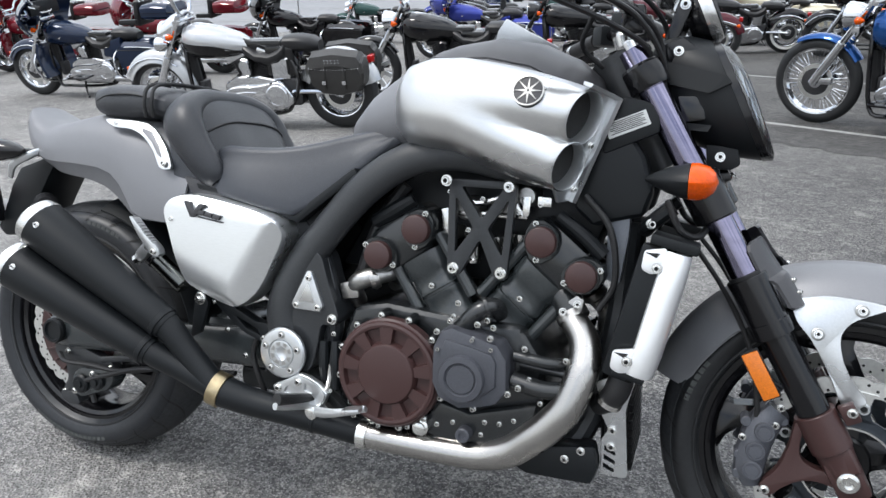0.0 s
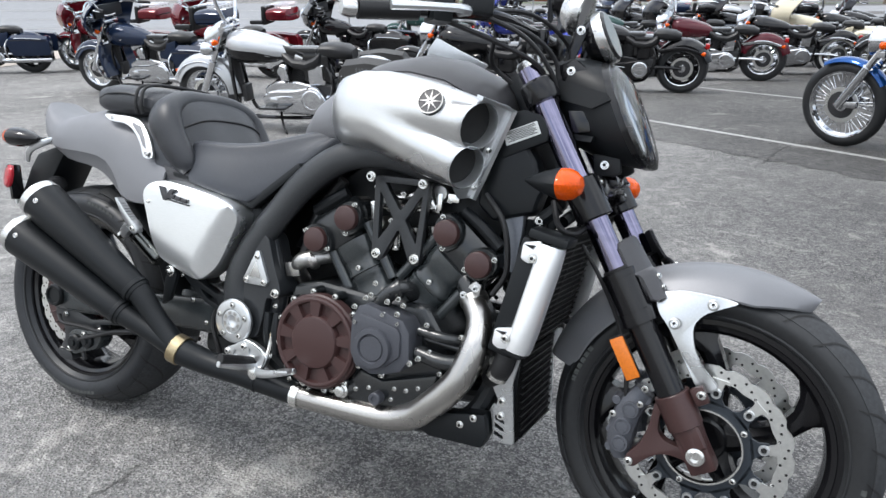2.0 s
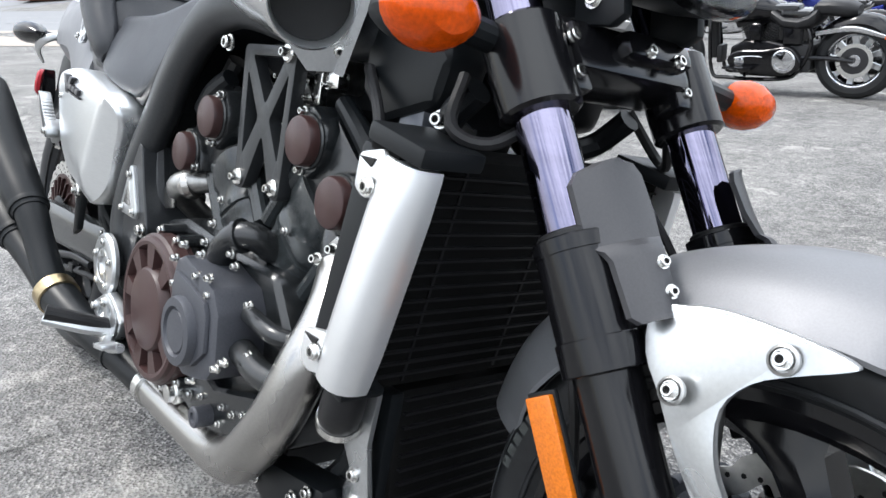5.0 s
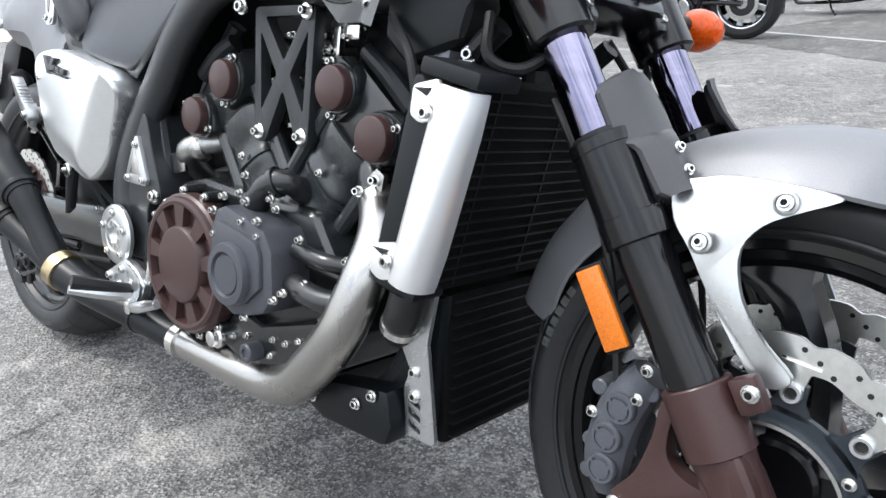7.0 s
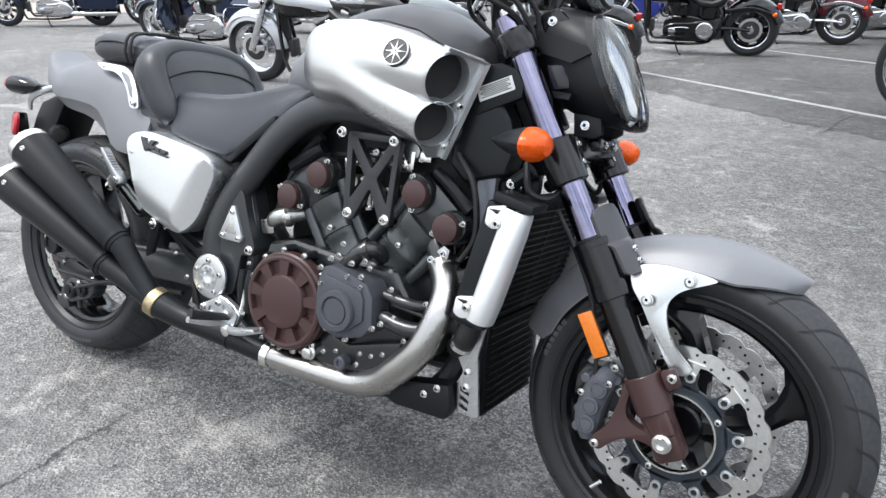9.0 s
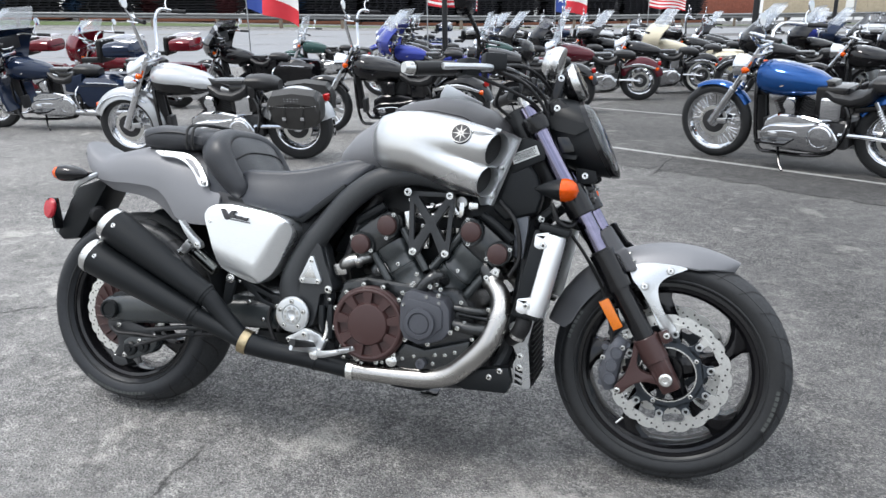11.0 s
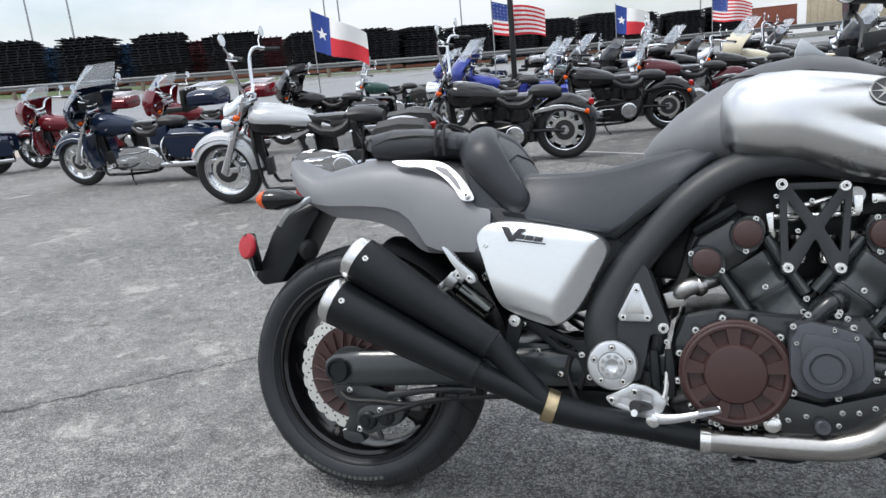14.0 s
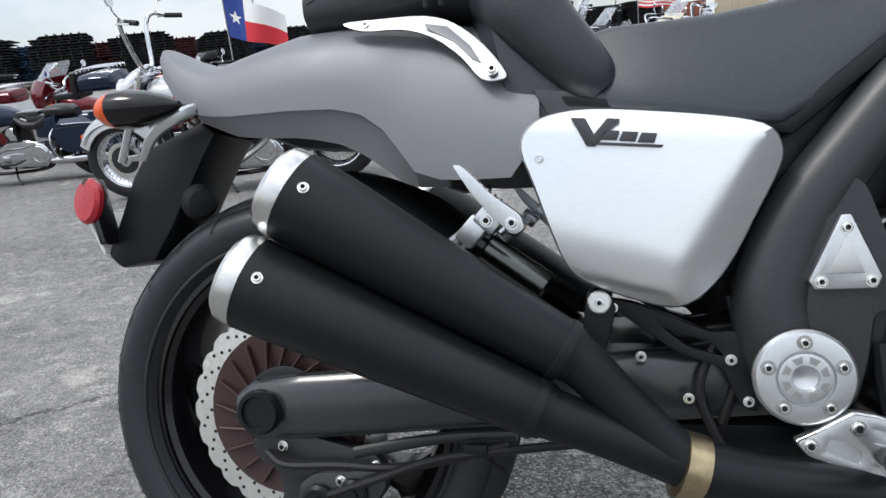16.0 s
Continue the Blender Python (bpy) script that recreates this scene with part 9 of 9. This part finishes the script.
# ---- what stands beyond: flags, posts, road, rail, stacked racks, wagons ----
EX, NX = V((0.906, 0.423, 0)), V((-0.423, 0.906, 0))         # along and across the road
O0 = V((1.3, -1.5, 0))


def far(s, d, z=None):
    p = O0 + EX * s + NX * d
    return V((p.x, p.y, ground_z(p.x, p.y) if z is None else z))


M["post"] = mat("dark_painted_post", (0.012, 0.013, 0.015), 0.35, 0.2, 0.2, 40, 0.05)
M["pole_metal"] = mat("galvanised_pole", (0.35, 0.36, 0.37), 0.4, 0.8, 0.2, 40, 0.05)
M["cloth_red"] = mat("red_flag_cloth", (0.60, 0.030, 0.045), 0.75, 0, 0.08, 300, 0.2)
M["cloth_white"] = mat("white_flag_cloth", (0.78, 0.78, 0.77), 0.75, 0, 0.05, 300, 0.2)
M["cloth_blue"] = mat("blue_flag_cloth", (0.018, 0.050, 0.25), 0.75, 0, 0.08, 300, 0.2)
M["rack_dark"] = mat("stacked_rack_steel", (0.013, 0.013, 0.017), 0.6, 0.0, 0.3, 3, 0.0, random_tint=0.9, spec=0.25)
M["rack_rust"] = mat("rusty_base_steel", (0.17, 0.060, 0.030), 0.8, 0, 0.3, 4, 0.1)
M["galv"] = mat("weathered_guardrail", (0.21, 0.215, 0.215), 0.5, 0.6, 0.2, 8, 0.1)
M["wood_post"] = mat("weathered_post_wood", (0.20, 0.16, 0.12), 0.85, 0, 0.3, 20, 0.3)
M["wagon_tan"] = mat("tan_wagon_paint", (0.42, 0.36, 0.26), 0.6, 0, 0.15, 3, 0.0)
M["wagon_rust"] = mat("rust_brown_wagon_paint", (0.20, 0.060, 0.035), 0.7, 0, 0.25, 3, 0.0)
M["wagon_black"] = mat("sooty_tank_wagon", (0.035, 0.035, 0.038), 0.6, 0, 0.25, 3, 0.0)
M["tarp_red"] = mat("dark_red_stack", (0.070, 0.010, 0.014), 0.7, 0, 0.25, 2, 0.0)
M["tarp_blue"] = mat("blue_stack", (0.014, 0.050, 0.11), 0.7, 0, 0.25, 2, 0.0)
M["lot_line"] = mat("worn_white_line_paint", (0.29, 0.29, 0.28), 0.8, 0, 0.35, 18, 0.2)
M["road_grey"] = mat("pale_road_asphalt", (0.20, 0.205, 0.215), 0.9, 0, 0.1, 30, 0.2)
M["tan_concrete"] = mat("tan_shoulder_concrete", (0.33, 0.29, 0.25), 0.9, 0, 0.15, 2, 0.1)
M["verge_grass"] = mat("mown_verge_grass", (0.075, 0.105, 0.035), 0.9, 0, 0.3, 6, 0.3)


def flag(kind, x, y, ztop, h, w, way, label, droop=0.45):
    """A flag on a thin pole; the cloth streams towards way (degrees) in folds and hangs with its weight."""
    f = thing("flag", label, "flag", Matrix.Translation((x, y, ground_z(x, y))), "flags on poles")
    zt = ztop - ground_z(x, y)
    part("flag_pole", tube([(0, 0, 0), (0, 0, zt + 0.03)], 0.012, 8), M["pole_metal"], f)
    d = V((math.cos(radians(way)), math.sin(radians(way)), 0))
    n = V((-d.y, d.x, 0))

    def at(u, v, off=0.0):
        ripple = 0.07 * math.sin(7.5 * u + 1.2 * v) * min(1, 2.5 * u)
        return d * (u * w * 0.94) + n * (ripple + off) + V((0, 0, zt - v * h * (1 - 0.22 * u) - droop * u ** 1.2 * h - 0.03 * math.sin(6 * u)))

    def patch(name, u0, u1, v0, v1, m, off=0.0, nu=14, nv=4):
        bm = bmesh.new()
        for face in (off + 0.002, -off - 0.002):
            g = [[bm.verts.new(at(u0 + (u1 - u0) * i / nu, v0 + (v1 - v0) * j / nv, face)) for i in range(nu + 1)] for j in range(nv + 1)]
            for a, b in zip(g, g[1:]):
                for i in range(nu):
                    bm.faces.new((a[i], a[i + 1], b[i + 1], b[i]))
        return part(name, bm, m, f)

    if kind == "lone":
        patch("blue_field", 0, 0.34, 0, 1, M["cloth_blue"])
        patch("white_stripe", 0.34, 1, 0, 0.5, M["cloth_white"])
        patch("red_stripe", 0.34, 1, 0.5, 1, M["cloth_red"])
        star = bmesh.new()
        for s in (1, -1):
            pts = []
            for k in range(10):
                a = radians(90 + 36 * k)
                r = 0.17 if k % 2 == 0 else 0.068
                pts.append(star.verts.new(at(0.17 + r * math.cos(a) * h / w, 0.5 - r * math.sin(a), s * 0.005)))
            star.faces.new(pts)
        part("star", star, M["cloth_white"], f)
    else:
        for k in range(13):
            patch("red_stripe" if k % 2 == 0 else "white_stripe", 0 if k > 6 else 0.40, 1, k / 13, (k + 1) / 13, M["cloth_red"] if k % 2 == 0 else M["cloth_white"], nv=1)
        patch("blue_canton", 0, 0.40, 0, 7 / 13, M["cloth_blue"], nu=6)
        dots = bmesh.new()
        for i in range(6):
            for j in range(5):
                for s in (1, -1):
                    c = (0.045 + 0.062 * i, (0.06 + 0.105 * j) * 1.0)
                    dots.faces.new([dots.verts.new(at(c[0] + 0.014 * math.cos(a) * h / w, c[1] + 0.014 * math.sin(a), s * 0.005)) for a in (0.3, 1.56, 2.8, 4.1, 5.3)])
        part("canton_spangle", dots, M["cloth_white"], f)
    return f


flag("lone", -5.42, 9.95, 2.22, 0.68, 1.12, -8, "lone star flag in blue, white and red on a thin pole", 0.72)
flag("stripes", -2.87, 12.50, 2.22, 0.62, 1.10, -5, "striped flag with a blue starred canton on a thin pole")
flag("lone", -1.10, 18.4, 2.25, 0.72, 0.95, -20, "faded lone star flag on a thin pole")
flag("stripes", 1.30, 20.0, 2.25, 0.62, 1.05, -12, "faded striped flag on a thin pole")

for x, y, r, h in ((-2.45, 12.3, 0.055, 4.2), (3.26, 12.56, 0.055, 4.2), (6.42, 21.83, 0.055, 4.4)):
    po = thing("steel_post", "dark painted steel canopy post between the rows", "post", Matrix.Translation((x, y, ground_z(x, y))), "canopy posts")
    part("shaft", tube([(0, 0, 0), (0, 0, h)], r, 16), M["post"], po)
    part("foot_plate", box((0, 0, 0.01), (0.22, 0.22, 0.02), 0.004), M["post"], po)


def strip(name, d0, d1, m, label, lift, s0=-160, s1=160, n=60):
    bm = bmesh.new()
    rows_ = []
    for i in range(n + 1):
        s = s0 + (s1 - s0) * i / n
        row = []
        for j in range(5):
            p = far(s, d0 + (d1 - d0) * j / 4)
            row.append(bm.verts.new((p.x, p.y, p.z + lift)))
        rows_.append(row)
    for a, b in zip(rows_, rows_[1:]):
        for i in range(4):
            bm.faces.new((a[i], a[i + 1], b[i + 1], b[i]))
    return tagged(part(name, bm, m, None), label, "ground", kind="structure")


strip("road_shoulder", 13.5, 22, M["tan_concrete"], "tan concrete shoulder beside the road", 0.012, -160, -8)
strip("road", 22, 41, M["road_grey"], "pale grey asphalt road beyond the lot", 0.010)
strip("verge", 44.2, 48, M["verge_grass"], "mown grass verge by the guardrail", 0.012)
for d in (26.5, 31.5, 36.5):
    strip("road_line", d, d + 0.14, M["lot_line"], "worn lane line on the road", 0.020)

# guardrail
gr = thing("guardrail", "weathered steel guardrail on short posts", "guardrail")
rail = []
prof = [(0, 0.50), (0.05, 0.54), (0.05, 0.60), (0, 0.64), (0.05, 0.68), (0.05, 0.74), (0, 0.78), (-0.01, 0.78), (-0.01, 0.50)]
for i in range(41):
    c = far(-90 + 3.5 * i, 43)
    rail.append([V((c.x, c.y, c.z)) - NX * a + V((0, 0, z)) for a, z in prof])
part("rail", loft(rail), M["galv"], gr)
pst = None
for i in range(40):
    c = far(-90 + 3.5 * i, 43.12)
    if pst is None:
        pst = part("post", box((0, 0, 0.36), (0.16, 0.16, 0.72), 0.01), M["wood_post"], gr)
        pst.location = c
    else:
        again(pst, Matrix.Translation(c))


# stacks of dark steel racks
def rack_stack(x, y, turn, layers, w, tint, label, jit):
    st_ = thing("rack_stack", label, "stacked racks", Matrix.Translation((x, y, ground_z(x, y))) @ pose(0, 0, 0, 0, 0, turn), "stacks of racks")
    h = 0.165
    prof = [(-w / 2, 0), (w / 2, 0)]
    n_ = 4
    for k in range(n_, -1, -1):                     # a comb of uprights on a long bearer
        cx = -w * 0.34 + w * 0.68 * k / n_
        prof += [(cx + 0.05, 0.062), (cx + 0.05, 0.150), (cx - 0.05, 0.150), (cx - 0.05, 0.062)]
    prof = prof[:2] + [(w / 2, 0.062)] + prof[2:] + [(-w / 2, 0.062)]
    part("base", box((0, 0, 0.10), (w * 1.02, 2.2, 0.2), 0.01), M["rack_rust"], st_)
    part("load", box((0, 0.25, 0.2 + h * layers * 0.49), (w * 0.64, 1.6, h * layers * 0.97), 0.01), tint, st_)
    first = part("rack", plate(prof, -1.05, 1.05, 0), tint, st_, flat=True)
    first.location = (0, 0, 0.2)
    for k in range(1, layers):
        again(first, Matrix.Translation((jit.uniform(-0.12, 0.12) + (0.35 * jit.uniform(-1, 1) if k > layers - 3 else 0), jit.uniform(-0.12, 0.08), 0.2 + h * k)) @ Matrix.Rotation(jit.uniform(-0.03, 0.03), 4, "Z") @ Matrix.Diagonal((0.94 + 0.09 * jit.random() - (0.25 if k == layers - 1 else 0), 1, 1, 1)))
    return st_


rr_ = random.Random(3)
row_line = curve([(-62, 14), (-50, 25), (-40.4, 33.1), (-34.8, 36.6), (-29.0, 40.6), (-22.0, 45.6), (-16.0, 52.0), (-10.0, 59.0), (-3.0, 65.5), (4.0, 70.0)], 24)
run, prev, due, k = 0.0, None, 0.0, 0
for q in row_line:
    if prev is not None:
        run += float(np.hypot(*(q - prev)))
        if run >= due:
            d_ = (q - prev) / np.hypot(*(q - prev))
            turn = math.degrees(math.atan2(d_[1], d_[0]))
            w = rr_.uniform(3.5, 4.0)
            west = q[0] < -24
            rack_stack(q[0], q[1], turn, 16 + rr_.randint(0, 2), w, M["rack_dark"], "tall stack of dark steel racks beyond the road", rr_)
            bx_, by_ = q[0] - d_[1] * 3.4 + d_[0] * 2.3, q[1] + d_[0] * 3.4 + d_[1] * 2.3
            rack_stack(bx_, by_, turn, 15, 3.4, (M["tarp_red"] if k % 4 < 2 else M["tarp_blue"]) if west else M["rack_dark"], ("dark red stack of racks behind the others" if k % 4 < 2 else "blue stack of racks behind the others") if west else "dark stack of racks behind the front row", rr_)
            due = run + w + (rr_.uniform(0.5, 0.9) if west else 0.25)
            k += 1
    prev = q


def wagon(x, y, L, h, m, label, tank_=False):
    w_ = thing("freight_wagon", label, "railway wagon", Matrix.Translation((x, y, ground_z(x, y))) @ pose(0, 0, 0, 0, 0, -8), "goods train")
    if tank_:
        part("tank_barrel", tube([(-L / 2, 0, 2.4), (-L / 2 + 0.3, 0, 2.4), (L / 2 - 0.3, 0, 2.4), (L / 2, 0, 2.4)], [0.9, 1.45, 1.45, 0.9], 24, 3), m, w_)
        part("dome", lathe([(0.6, 0), (0.6, 0.5), (0.4, 0.6)], (0, 0, 3.8), (0, 0, 1), 16), m, w_)
    else:
        part("body", box((0, 0, 1.0 + h / 2), (L, 2.9, h), 0.05), m, w_)
        for i in range(int(L / 0.9)):
            part("rib", box((-L / 2 + 0.45 + 0.9 * i, -1.47, 1.0 + h / 2), (0.12, 0.10, h * 0.98), 0.01), m, w_)
        part("roof", box((0, 0, 1.06 + h), (L * 1.005, 3.0, 0.14), 0.05), M["wagon_tan"] if m is not M["wagon_rust"] else m, w_)
    part("underframe", box((0, 0, 0.85), (L * 0.96, 2.2, 0.3), 0.02), M["wagon_black"], w_)
    for dx in (-L / 2 + 1.8, -L / 2 + 3.4, L / 2 - 3.4, L / 2 - 1.8):
        part("wheelset", tube([(dx, -1.0, 0.46), (dx, 1.0, 0.46)], 0.46, 18), M["wagon_black"], w_)
    return w_


for k, (L_, h_, m_, lab_, tk_) in enumerate(((11.5, 2.4, "wagon_black", "sooty black tank wagon", True), (10.5, 3.0, "wagon_rust", "rust brown boxcar with ribs", False), (10.5, 3.3, "wagon_tan", "tan boxcar with ribs", False), (10.5, 3.1, "wagon_tan", "tan hopper wagon with ribs", False), (10.5, 2.9, "wagon_rust", "rust brown hopper wagon with ribs", False), (10.5, 3.2, "wagon_tan", "tan boxcar with ribs", False), (10.5, 3.0, "wagon_tan", "tan hopper wagon with ribs", False))):
    wagon(-2.0 + 11.6 * k, 118.5 - 1.63 * k, L_, h_, M[m_], lab_, tk_)

for s, d, h in ((-60, 80, 12), (-47, 75, 11), (-33, 78, 13), (-29, 78, 13), (-4, 82, 13), (-2.5, 82, 13), (12, 90, 12), (40, 85, 12), (70, 90, 13), (82, 88, 12)):
    lp = thing("lamp_mast", "thin far lamp mast against the sky", "lamp mast", Matrix.Translation(far(s, d)), "far lamp masts")
    part("mast", tube([(0, 0, 0), (0, 0, h)], [0.12, 0.06], 8), M["pole_metal"], lp)
    part("lamp_head", box((0.4, 0, h), (1.1, 0.3, 0.12), 0.02), M["pole_metal"], lp)

# parking lines on the lot
def lot_line(x0, y0, x1, y1, w=0.075):
    a, b = V((x0, y0, 0)), V((x1, y1, 0))
    d = (b - a).normalized()
    n = V((-d.y, d.x, 0)) * w / 2
    bm = bmesh.new()
    k = 14
    rows_ = []
    r = random.Random(int(x0 * 100) + 7)
    for i in range(k + 1):
        c = a.lerp(b, i / k)
        j = r.uniform(0.75, 1.05)
        rows_.append([bm.verts.new((*(c + n * j).xy, ground_z(c.x, c.y) + 0.004)), bm.verts.new((*(c - n * j).xy, ground_z(c.x, c.y) + 0.004))])
    for p, q in zip(rows_, rows_[1:]):
        bm.faces.new((p[0], p[1], q[1], q[0]))
    tagged(part("lot_line", bm, M["lot_line"], None), "worn white parking line on the asphalt", "line marking", kind="structure")


lot_line(-0.6, 6.75, 5.2, 3.2)
lot_line(0.6, 9.3, 4.6, 7.0)
lot_line(-4.6, 7.6, -1.6, 7.1)
